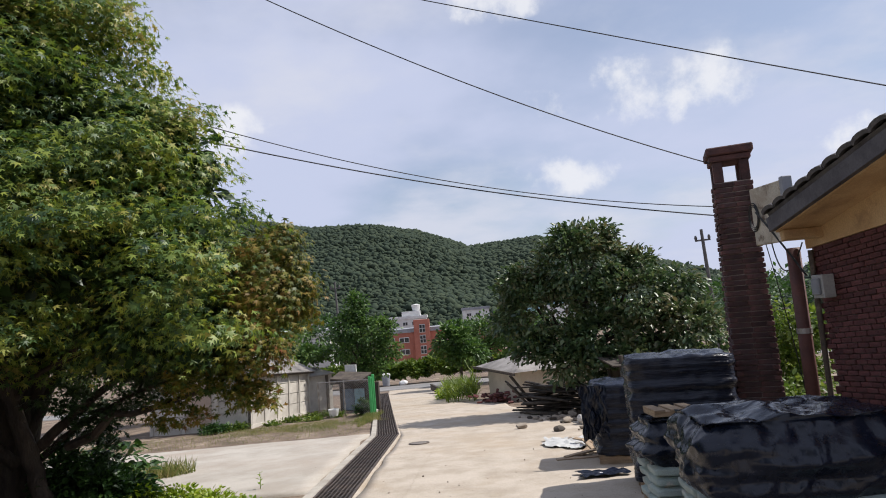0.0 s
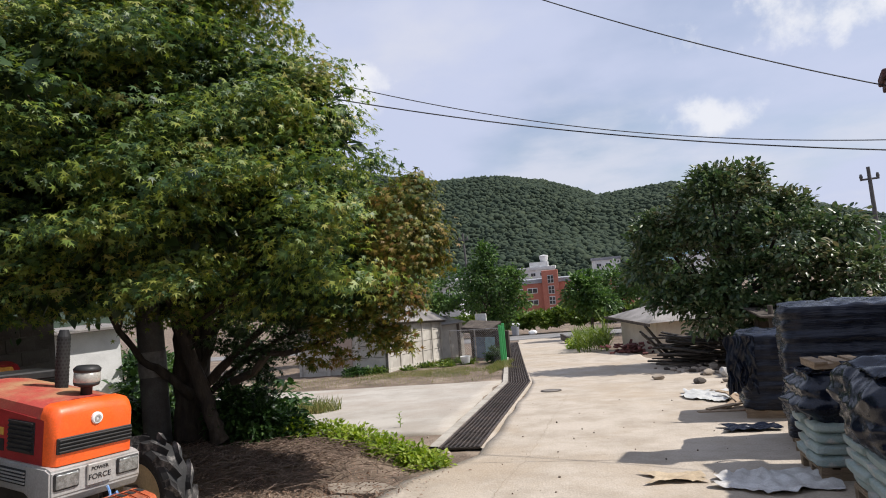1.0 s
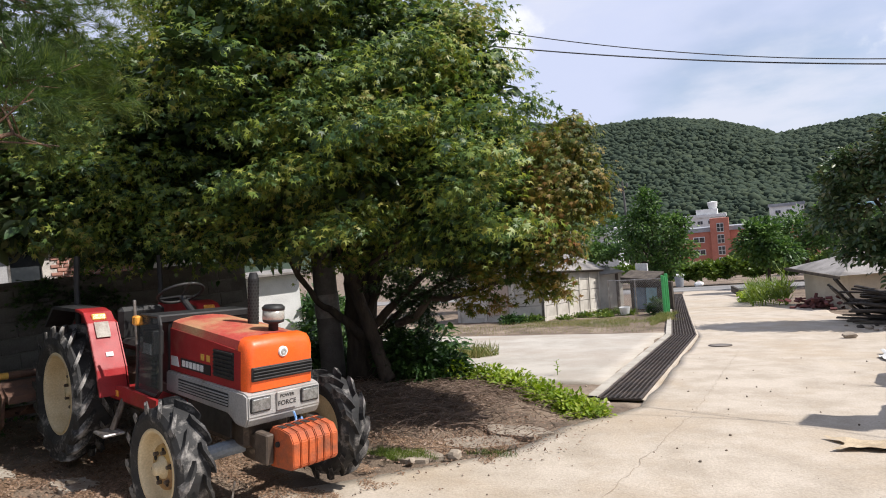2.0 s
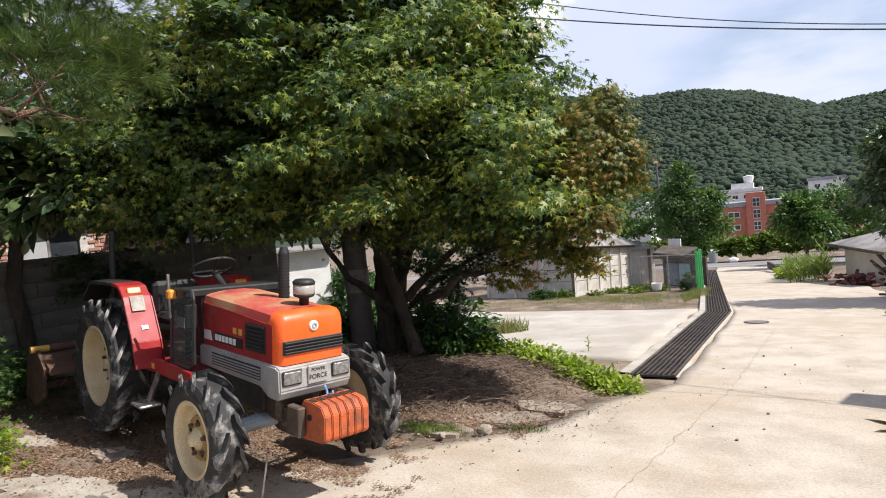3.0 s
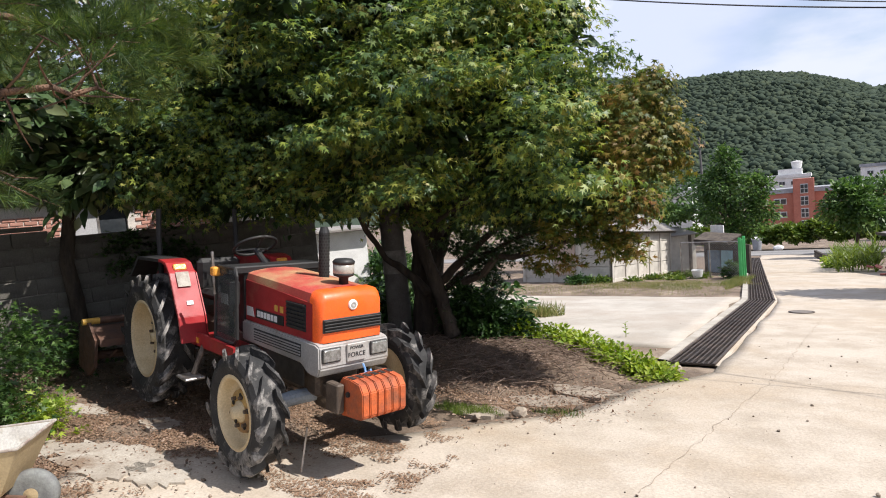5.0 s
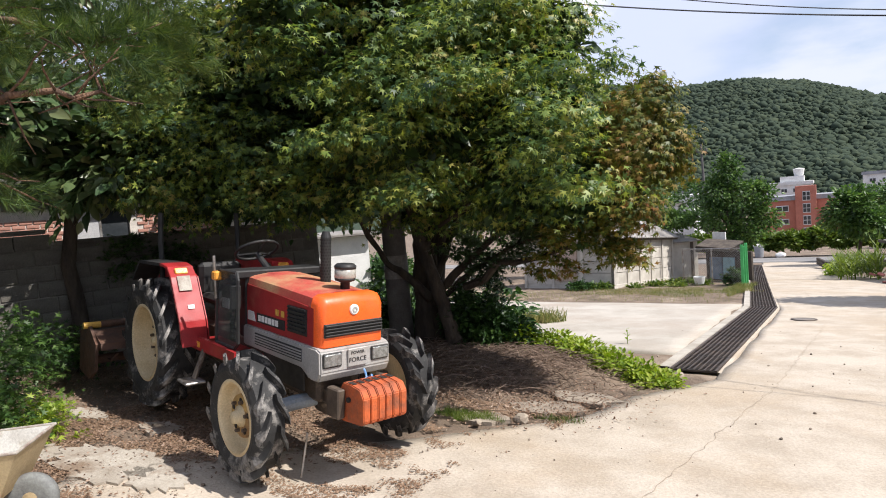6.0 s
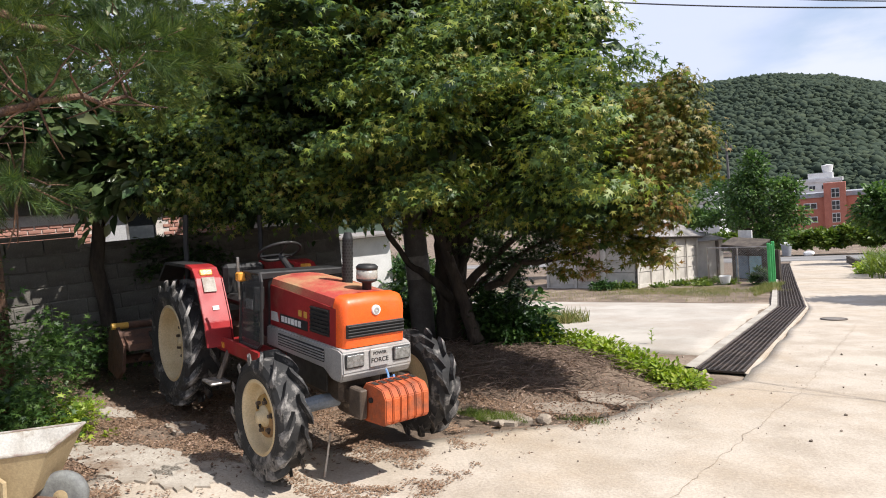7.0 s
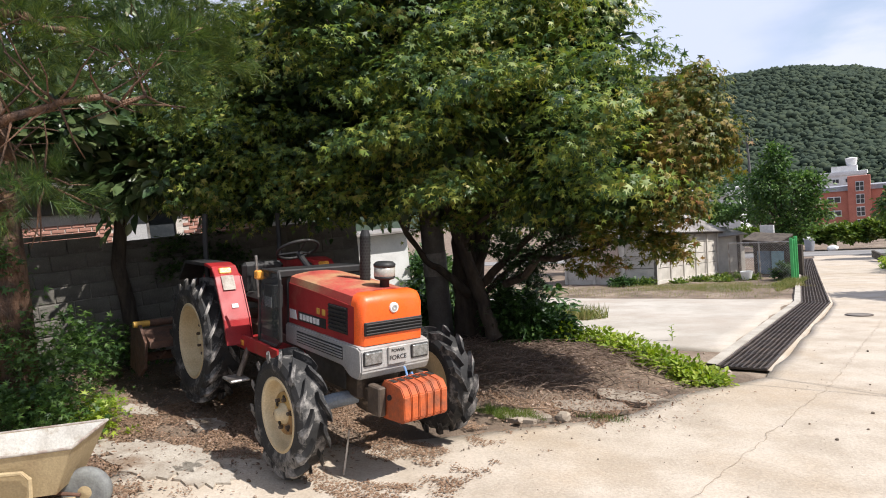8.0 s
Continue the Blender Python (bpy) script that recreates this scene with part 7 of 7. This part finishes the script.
def make_lumber():
    pile = thing("lumber_pile", "untidy pile of dark old planks beneath the persimmon", "lumber")
    me = [mesh_from(box(-l / 2, l / 2, -0.07, 0.07, -0.02, 0.02, 0.004), "plank", OLD_WOOD) for l in (1.1, 1.4, 1.7)]
    for k in range(56):
        r = k // 7
        x, y = 3.1 + rng.normal() * 0.3, 19.4 + (k % 7) * 0.22 - 0.7
        p = part("plank", me[k % 3], None, pile)
        p.matrix_basis = pose(x, y, land(x, y) + 0.05 + r * 0.1, rng.normal() * 4, 3 + rng.normal() * 6, -20 + rng.normal() * 12)
    for k in range(3):
        p = part("plank", me[k % 3], None, pile)
        p.matrix_basis = pose(2.1 + 0.1 * k, 20.2 - 0.1 * k, land(2, 20) + 0.5, 0, 50 + rng.normal() * 8, 20 + rng.normal() * 25)
    hut = thing("open_shelter", "rough timber shelter with a sheet roof under the tree", "shelter", pose(4.3, 16.2, land(4.3, 16.2)))
    for x in (0, 1.8):
        for y in (0, 1.2):
            part("post", tube([(x, y, 0), (x, y, 1.55)], 0.06, 8), OLD_WOOD, hut)
    part("roof_sheet", merge(None, box(-0.3, 2.2, -0.3, 1.5, 0, 0.04), pose(0, 0, 1.3, 4, 3, 0)), OLD_WOOD, hut)
    part("back_board", box(0, 1.8, 1.2, 1.25, 0, 1.5), OLD_WOOD, hut)


make_lumber()


def make_rubble():
    for k in range(80):
        x, y = rng.normal(3.1, 0.45), rng.uniform(13.0, 19.0)
        x -= 0.12 * (y - 15.5)
        stone("rubble", x, y, 0.04 + 0.12 * rng.random() ** 2, FRAGMENT if k % 3 else OLD_WOOD, "broken rubble at the lane's edge", "rubble", 0.6)
    for x, y, s in ((3.05, 15.6, 0.2), (3.4, 15.0, 0.14)):
        stone("rubble_sack", x, y, s, mat("pale_sack", (0.5, 0.48, 0.44), (0.38, 0.36, 0.33), 0.8, 5, 50, 0.5), "pale half-buried sack in the rubble", "sack", 0.8)


make_rubble()


def fold(p):
    """A sharp crease where the noise changes sign."""
    return max(0.0, 1 - 3.0 * abs(noise.noise(p))) ** 2 - 0.2


def ring_block(w, d, h, layers, bulge, corner=0.14, wrinkle=0.02, around=120, dome=0.05, rows_per=7, seed=0.0, lean=0.0, z0=0.0):
    """A stack in film: rounded in plan, bulging layer by layer, wrinkled, with a domed top."""
    bm = bmesh.new()

    def outline(k, grow):
        t = 2 * math.pi * k / around
        c, s = math.cos(t), math.sin(t)
        p = 7.0
        r = (abs(c) ** p + abs(s) ** p) ** (-1 / p)
        return (w / 2 + grow) * r * c, (d / 2 + grow) * r * s

    rows = []
    n = layers * rows_per
    for j in range(n + 1):
        z = z0 + h * j / n
        ph = (j % rows_per) / rows_per
        g = bulge * (math.sin(math.pi * ph) ** 0.6 - 0.6)
        row = []
        for k in range(around):
            x, y = outline(k, g)
            q = Vector((x * 1.2 + seed, y * 1.2, z * 9))
            wr = wrinkle * noise.noise(q) + wrinkle * 0.5 * noise.noise(Vector((x * 7 + seed, y * 7, z * 3)))
            wr += wrinkle * (0.28 * fold(Vector((x * 2.6 + seed, y * 2.6 + z * 2.0, z * 3.5 - x))) + 0.14 * fold(Vector((x * 6 + z * 3, y * 6 + seed, z * 7 - x * 2))))
            f = 1 + wr / max(w, d) * 2
            row.append(bm.verts.new((x * f + lean * z, y * f, z + 0.012 * noise.noise(Vector((x * 4, y * 4, z + seed))))))
        rows.append(row)
    for j in range(1, 25):
        f = 1 - j / 25
        zt = z0 + h + dome * (1 - f * f)
        row = []
        for k in range(around):
            x, y = outline(k, 0)
            x, y = x * f, y * f
            row.append(bm.verts.new((x + lean * zt, y, zt + 0.055 * noise.noise(Vector((x * 4 + seed, y * 4, 1))) + 0.012 * fold(Vector((x * 3 + seed, y * 2 + x, 4))) + 0.006 * fold(Vector((x * 7 - y * 3, y * 6 + seed, 8))))))
        rows.append(row)
    for a, b in zip(rows, rows[1:]):
        for k in range(around):
            bm.faces.new((a[k], a[(k + 1) % around], b[(k + 1) % around], b[k]))
    bm.faces.new(rows[-1])
    bm.faces.new(rows[0][::-1])
    return bm


def pallet(parent, w, d):
    p = part("pallet", box(-w / 2, w / 2, -d / 2, d / 2, 0.105, 0.125), WOOD, parent, "rough wooden pallet")
    for k in range(3):
        y = -d / 2 + 0.05 + (d - 0.1) * k / 2
        part("bearer", box(-w / 2, w / 2, y - 0.045, y + 0.045, 0.0, 0.105), WOOD, p)
    for k in range(6):
        x = -w / 2 + 0.05 + (w - 0.1) * k / 5
        part("board", box(x - 0.045, x + 0.045, -d / 2, d / 2, 0.125, 0.145), WOOD, p)


def wrapped_stack(label, x, y, yaw, w, d, h, layers, seed, lean=0.0):
    s = thing("wrapped_stack", label, "bag stack", pose(x, y, land(x, y) - 0.01, -3, 0, yaw), group="wrapped bag stacks")
    pallet(s, w * 0.95, d * 0.95)
    part("film_wrap", ring_block(w, d, h - 0.14, layers, 0.016, wrinkle=0.05, seed=seed, z0=0.14, lean=lean), FILM, s, "glossy black stretch film over bag layers", True)
    return s


A = wrapped_stack("tall pallet of bags in glossy black film", 2.80, 8.40, -14, 1.3, 1.15, 1.62, 11, 1.0)
B = wrapped_stack("lower pallet of bags in torn black film", 2.85, 10.6, -12, 1.35, 1.15, 1.22, 8, 5.0)


def loose_film(parent, pts_x, z0, z1, y, seed, name="torn_flap"):
    bm = bmesh.new()
    nx, nz = 16, 18
    rows = []
    for j in range(nz + 1):
        row = []
        for i in range(nx + 1):
            t = i / nx
            x = pts_x[0] + (pts_x[1] - pts_x[0]) * t
            drop = (z1 - z0) * (j / nz) * (1 - 0.45 * abs(noise.noise(Vector((t * 3, seed, 0)))))
            row.append(bm.verts.new((x + 0.05 * noise.noise(Vector((t * 4, j * 0.3, seed))), y - 0.05 - 0.09 * noise.noise(Vector((t * 6, j * 0.16, seed + 3))), z1 - drop)))
        rows.append(row)
    for a, b in zip(rows, rows[1:]):
        for i in range(nx):
            bm.faces.new((a[i], a[i + 1], b[i + 1], b[i]))
    part(name, bm, LOOSE_FILM, parent, "torn hanging sheet of black film", True)


loose_film(B, (-0.85, -0.45), 0.35, 1.22, -0.55, 2.0)


def bag_mesh(l, w, h, seed):
    bm = bmesh.new()
    bmesh.ops.create_cube(bm, size=1)
    bmesh.ops.subdivide_edges(bm, edges=bm.edges[:], cuts=7, use_grid_fill=True)
    for v in bm.verts:
        x, y, z = v.co * 2
        r = (1 - 0.16 * abs(x) ** 4) * (1 - 0.16 * abs(y) ** 4)
        zz = z * (1 - 0.55 * max(abs(x), abs(y)) ** 5)
        v.co = Vector((x * l / 2 * (1 - 0.05 * y * y), y * w / 2 * (1 - 0.05 * x * x), zz * h / 2 * r))
        v.co += Vector((0, 0, 0.012 * noise.noise(v.co * 9 + Vector((seed, 0, 0)))))
    return mesh_from(bm, "bag", BAG_TEAL, True)


def bag_stack(label, x, y, yaw, w, d, layers, film_h, seed, top_h):
    s = thing("bag_stack", label, "bag stack", pose(x, y, land(x, y) - 0.01, -3, 0, yaw), group="wrapped bag stacks")
    pallet(s, w * 0.95, d * 0.95)
    bl, bw, bh = w / 2, d / 2, 0.105
    me = bag_mesh(bl * 1.04, bw * 1.06, bh * 1.25, seed)
    for k in range(layers):
        for i in range(2):
            for j in range(2):
                b = part("bag", me, None, s, "pale teal and white woven bag")
                b.matrix_basis = pose((i - 0.5) * bl + rng.normal() * 0.012, (j - 0.5) * bw + rng.normal() * 0.012, 0.2 + k * bh, 0, 0, rng.normal() * 1.5 + 180 * (k % 2))
    z = 0.16 + layers * bh
    part("film_cover", ring_block(w * 1.04, d * 1.04, film_h, 1, 0.13, wrinkle=0.075, dome=top_h, seed=seed, z0=z - 0.05, around=260, rows_per=40), LOOSE_FILM, s, "crumpled black film cover", True)
    return s, z + film_h


C, ctop = bag_stack("narrow pallet of pale bags under black film", 2.35, 7.05, -4, 0.95, 0.75, 4, 0.485, 11.0, 0.02)
top_p = part("pallet_top", box(-0.40, 0.06, -0.36, 0.1, ctop - 0.01, ctop + 0.04), WOOD, C, "weathered pallet lying on top")
for k in range(3):
    part("board", box(-0.40 + 0.17 * k, -0.29 + 0.17 * k, -0.38, 0.12, ctop + 0.04, ctop + 0.06), WOOD, top_p)
D, dtop = bag_stack("near pallet of teal bags with a crumpled black film cover", 2.55, 5.55, -6, 1.45, 1.1, 4, 0.63, 21.0, 0.06)


def make_ground_sheets():
    for x, y, sx, sy, seed, m_, lab in ((1.45, 6.7, 0.5, 0.36, 3.0, mat("white_plastic_sheet", (0.62, 0.61, 0.58), (0.45, 0.43, 0.4), 0.45, 5, 60, 0.3), "crumpled white plastic sheeting on the ground"), (0.62, 6.95, 0.26, 0.17, 8.0, mat("tan_sack", (0.5, 0.4, 0.27), (0.4, 0.31, 0.2), 0.7, 5, 60, 0.3), "flattened tan sack on the ground"), (1.95, 9.4, 0.35, 0.2, 5.0, FILM, "scrap of black film on the ground"), (2.2, 12.6, 0.5, 0.7, 6.0, mat("pale_sheet", (0.55, 0.55, 0.53), (0.42, 0.42, 0.4), 0.5, 5, 60, 0.3), "pale plastic scraps on the ground")):
        bm = bmesh.new()
        n = 26
        grid = []
        for j in range(n + 1):
            row = []
            for i in range(n + 1):
                u, v = 2 * i / n - 1, 2 * j / n - 1
                k = 1 - 0.3 * noise.noise(Vector((math.atan2(v, u) * 1.5, seed, 0))) * (u * u + v * v)
                px, py = x + u * sx * k, y + v * sy * k
                q = Vector((px * 6, py * 6, seed))
                row.append(bm.verts.new((px, py, land(px, py) + 0.02 + 0.16 * sx * abs(noise.noise(q)) + 0.05 * sx * abs(noise.noise(q * 2.3)))))
            grid.append(row)
        for a, b in zip(grid, grid[1:]):
            for i in range(n):
                bm.faces.new((a[i], a[i + 1], b[i + 1], b[i]))
        solid("plastic_sheet", bm, m_, lab, "plastic sheet", smooth=True)
    for k in range(5):
        p = solid("plank", box(-0.45, 0.45, -0.05, 0.05, 0, 0.025, 0.004), WOOD, "loose weathered plank on the ground", "plank", group="loose planks", m=pose(2.0 + 0.1 * k, 10.9 + 0.28 * k, land(2, 11.2) + 0.02 + 0.02 * (k % 2), 0, 0, 30 * k))


make_ground_sheets()

# ---- chimney ----


def brick_course(parent, me_pool, z, w, d, flip, count):
    """One course of bricks round a square stack."""
    for side in range(4):
        length = w if side % 2 == 0 else d
        depth = d if side % 2 == 0 else w
        n = 2
        for i in range(n):
            l = length / n
            x = -length / 2 + l * (i + 0.5) + (0.012 if flip else -0.012)
            b = part("brick", me_pool[int(rng.integers(3))], None, parent)
            b.matrix_basis = pose(0, 0, z, 0, 0, 90 * side) @ pose(x, -depth / 2 + 0.045 + rng.normal() * 0.005, 0, rng.normal() * 0.6, 0, rng.normal() * 1.0) @ Matrix.Diagonal((l / 0.22, 1, 1, 1))
            count += 1
    return count


def make_chimney():
    x, y = 3.86, 8.45
    z = land(x, y)
    ch = thing("chimney", "free-standing tall dark red brick chimney with a pierced cap", "chimney", pose(x, y, z, 0, 0, -20))
    top = 2.98 - z
    pool = [mesh_from(box(-0.108, 0.108, -0.045, 0.045, -0.028, 0.028, 0.006), "brick", CHIM_BRICK) for _ in range(3)]
    joined = bmesh.new()
    for k in range(int(top / 0.068)):
        zz = 0.034 + k * 0.068
        t = zz / top
        w = 0.56 - 0.10 * t
        if zz > 0.62:
            brick_course(ch, pool, zz, w, w, k % 2, 0)
        else:
            box(-w / 2, w / 2, -w / 2, w / 2, zz - 0.028, zz + 0.028, 0.006, joined)
    part("base_courses", joined, CHIM_BRICK, ch, kind="stuff")
    core = bmesh.new()
    lo = [core.verts.new((a * 0.262, b * 0.262, 0)) for a, b in ((-1, -1), (1, -1), (1, 1), (-1, 1))]
    hi = [core.verts.new((a * 0.212, b * 0.212, top)) for a, b in ((-1, -1), (1, -1), (1, 1), (-1, 1))]
    for k in range(4):
        core.faces.new((lo[k], lo[(k + 1) % 4], hi[(k + 1) % 4], hi[k]))
    core.faces.new(hi)
    part("core", core, MORTAR, ch)
    for sx in (-1, 1):
        for sy in (-1, 1):
            part("pier", box(sx * 0.22 - 0.06 * (sx > 0) * 2 if sx > 0 else -0.22, sx * 0.22 if sx > 0 else -0.10, sy * 0.22 if sy > 0 else -0.22, sy * 0.10, top, top + 0.28, 0.008), CHIM_BRICK, ch)
    part("cap", box(-0.25, 0.25, -0.25, 0.25, top + 0.28, top + 0.36, 0.012), CHIM_BRICK, ch)
    part("cap", box(-0.285, 0.285, -0.285, 0.285, top + 0.362, top + 0.47, 0.015), CHIM_BRICK, ch, "projecting top course")


make_chimney()

# ---- brick house ----


def make_house():
    WX, CY = 4.15, 7.25
    house = thing("brick_dwelling", "old red brick house with tiled roof and ochre soffit", "house", Matrix.Translation((0, CY, 0)) @ pose(0, 0, 0, -5) @ Matrix.Translation((0, -CY, 0)))
    verge = Matrix.Translation((0, 7.0, 2.2)) @ pose(0, 0, 0, -8) @ Matrix.Translation((0, -7.0, -2.2))
    zb = land(WX, CY) - 0.3
    part("wall", box(WX + 0.03, WX + 5.0, 2.5, CY - 0.03, zb, 2.03), MORTAR, house, "mortar behind the brick facing")
    me = mesh_from(box(-0.045, 0.045, -0.083, 0.083, -0.0245, 0.0245, 0.004), "brick", BRICK)
    far = bmesh.new()
    count = 0
    for r in range(int((2.0 - zb) / 0.058)):
        z = zb + 0.03 + r * 0.058
        yy = CY - 0.09 - (0.09 if r % 2 else 0)
        while yy > 2.6:
            if yy > 5.75 and z > 0.25:
                b = part("brick", me, None, house)
                b.location = (WX + 0.045 + rng.normal() * 0.003, yy, z)
            else:
                box(WX, WX + 0.09, yy - 0.083, yy + 0.083, z - 0.0245, z + 0.0245, bm=far)
            yy -= 0.177
    part("brickwork", far, BRICK, house, kind="stuff")
    end = bmesh.new()
    for r in range(int((2.0 - zb) / 0.068)):
        z = zb + 0.034 + r * 0.068
        x = WX + 0.1 + (0.105 if r % 2 else 0)
        while x < WX + 4.9:
            box(x - 0.097, x + 0.097, CY - 0.09, CY, z - 0.029, z + 0.029, bm=end)
            x += 0.207
    part("brickwork", end, BRICK, house, kind="stuff")
    # soffit, fascia and tiled edge, overhanging towards the lane
    part("soffit", merge(None, box(WX - 0.48, WX + 0.1, 2.4, 7.0, 2.16, 2.2), verge), OCHRE, house, "ochre painted eave boards")
    part("frieze", box(WX - 0.02, WX + 0.05, 2.5, CY, 1.98, 2.5), OCHRE, house)
    part("fascia", merge(None, box(WX - 0.54, WX - 0.48, 2.4, 7.02, 2.18, 2.34), verge), mat("dark_fascia", (0.09, 0.085, 0.09), (0.06, 0.055, 0.06), 0.7, 4, 50, 0.2), house, "dark weathered verge board")
    part("bracket", merge(None, box(WX - 0.46, WX + 0.05, 6.9, 6.98, 2.04, 2.16, 0.01), verge), OCHRE, house)
    part("roof_deck", merge(None, box(0, 3.6, 2.4, 7.0, 0, 0.06), verge @ pose(WX - 0.5, 0, 2.34, 0, -24, 0)), TILE, house)
    cap = mesh_from(prism_tile(), "roof_tile", TILE)
    for j in range(18):
        for i in range(7):
            t = part("roof_tile", cap, None, house)
            t.matrix_basis = verge @ pose(WX - 0.54, 6.9 - j * 0.24, 2.40, 0, -24, 0) @ pose(i * 0.30 + rng.normal() * 0.006, 0, i * 0.012, 0, 2.5, 0)
    # downpipe, meter and cables at the corner
    pipe = thing("downpipe", "brown painted vertical pipe at the house corner", "pipe")
    part("pipe", tube([(4.02, 7.5, land(4, 7.6)), (4.02, 7.5, 2.0)], 0.075, 16), PIPE_BROWN, pipe, smooth=True)
    part("conduit", tube([(4.12, 7.33, 0.0), (4.12, 7.33, 1.95)], 0.03, 10), GREASE, pipe, "thin dark conduit")
    part("clamp", lathe([(0.08, 1.0), (0.085, 1.0), (0.085, 1.06), (0.08, 1.06)], 16, m=Matrix.Translation((4.02, 7.5, 0))), STEEL, pipe)
    meter = thing("meter_box", "grey electricity meter box on the house corner", "meter box")
    part("body", box(4.0, 4.14, 7.0, 7.2, 1.40, 1.66, 0.01), mat("grey_box", (0.4, 0.4, 0.38), (0.3, 0.3, 0.29), 0.6, 5, 50, 0.1), meter)
    part("cover", box(3.97, 4.0, 7.03, 7.17, 1.44, 1.62, 0.008), FAR_GREY, meter)
    sign = thing("eave_board", "weathered pale board at the roof corner with stained paint", "board")
    part("panel", merge(None, box(-0.04, 0.04, -0.30, 0.30, -0.36, 0.36, 0.01), pose(3.93, 7.72, 2.45, 0, 0, 6)), mat("peeling_paint", (0.5, 0.46, 0.38), (0.36, 0.31, 0.24), 0.85, 3, 50, 0.3, stain=(0.16, 0.12, 0.09), stain_scale=4, stain_lo=0.55, stain_hi=0.65), sign)
    part("side_sheet", box(3.90, 4.02, 7.32, 7.40, 2.08, 2.84, 0.01), FAR_GREY, sign, "grey metal side sheet")
    cable("loose_cable", "black cable loop hanging from the roof corner", [(3.9, 7.75, 2.3), (3.95, 7.62, 1.75), (4.05, 7.35, 2.05)], 0.008)
    cable("loose_cable", "black cable sagging down the house corner", [(3.85, 7.9, 2.5), (3.9, 7.6, 2.15), (4.02, 7.3, 1.66)], 0.012)
    cable("loose_cable", "thin black cable running down to the ground", [(3.88, 7.85, 2.2), (3.95, 7.7, 1.2), (4.0, 7.6, 0.3)], 0.006)
    for k in range(3):
        r = 0.09 + 0.015 * k
        ring = [(3.86, 7.98 + r * math.cos(2 * math.pi * i / 20), 2.45 + 1.5 * r * math.sin(2 * math.pi * i / 20)) for i in range(21)]
        solid("cable_coil", tube(ring, 0.007, 5), WIRE, "coil of black cable at the chimney", "cable")


def prism_tile():
    """A rounded roof tile, humped across, lying up the slope."""
    bm = bmesh.new()
    rows = []
    for x in (-0.02, 0.32):
        rows.append([bm.verts.new((x, 0.13 * math.cos(a), 0.05 * math.sin(a) + (0.012 if x < 0 else 0))) for a in np.linspace(0, math.pi, 7)] + [bm.verts.new((x, 0.11 * math.cos(a), 0.03 * math.sin(a) - 0.01)) for a in np.linspace(math.pi, 0, 7)])
    n = 14
    for k in range(n):
        bm.faces.new((rows[0][k], rows[0][(k + 1) % n], rows[1][(k + 1) % n], rows[1][k]))
    bm.faces.new(rows[0][::-1])
    bm.faces.new(rows[1])
    bmesh.ops.recalc_face_normals(bm, faces=bm.faces[:])
    return bm


make_house()
shrub("shrub", "sunlit green shrub beyond the chimney", [(7.0, 13.0, 0.4, 0.9, 0.8, 0.8), (5.2, 11.0, -0.4, 0.5, 0.5, 0.5)], 160, 14, 0.25, 0.12, HEDGE_LEAF, "diamond")
broad_tree("roadside_tree", "green trees beyond the brick house", 12.0, 22.0, [(11.0, 22.0, 0.6, 2.4, 2.0, 1.5), (15.0, 22.0, 1.0, 2.6, 2.0, 2.0)], 300, 14, 0.5, 0.22, BROAD_LEAF, trunk_r=0.15)

# ---- unseen trees added to hold back sky light behind and beside the lane ----
for k, (x, y) in enumerate(((-14.5, -1.0), (-12.0, -6.0), (-5.0, -9.0), (1.5, -10.0))):
    broad_tree("garden_tree", "unseen tall leafy tree added to hold back sky light", x, y, [(x, y, 2.6, 2.6, 2.4, 2.4), (x + 1.2, y + 0.6, 4.6, 2.4, 2.2, 2.2), (x - 0.8, y - 0.5, 1.0, 2.2, 2.0, 1.4)], 420, 14, 0.6, 0.34, BROAD_LEAF, trunk_r=0.2)


shrub("yellow_green_shrub", "sunny yellow-green shrubs behind the brick chimney", [ground_blob(5.6, 10.9, 0.5, 0.5, 0.9), ground_blob(6.9, 13.2, 0.9, 0.7, 1.8), ground_blob(8.2, 15.6, 1.2, 0.8, 2.0), ground_blob(5.3, 9.9, 0.3, 0.4, 0.5)], 420, 14, 0.24, 0.13, HEDGE_LEAF, "oval")
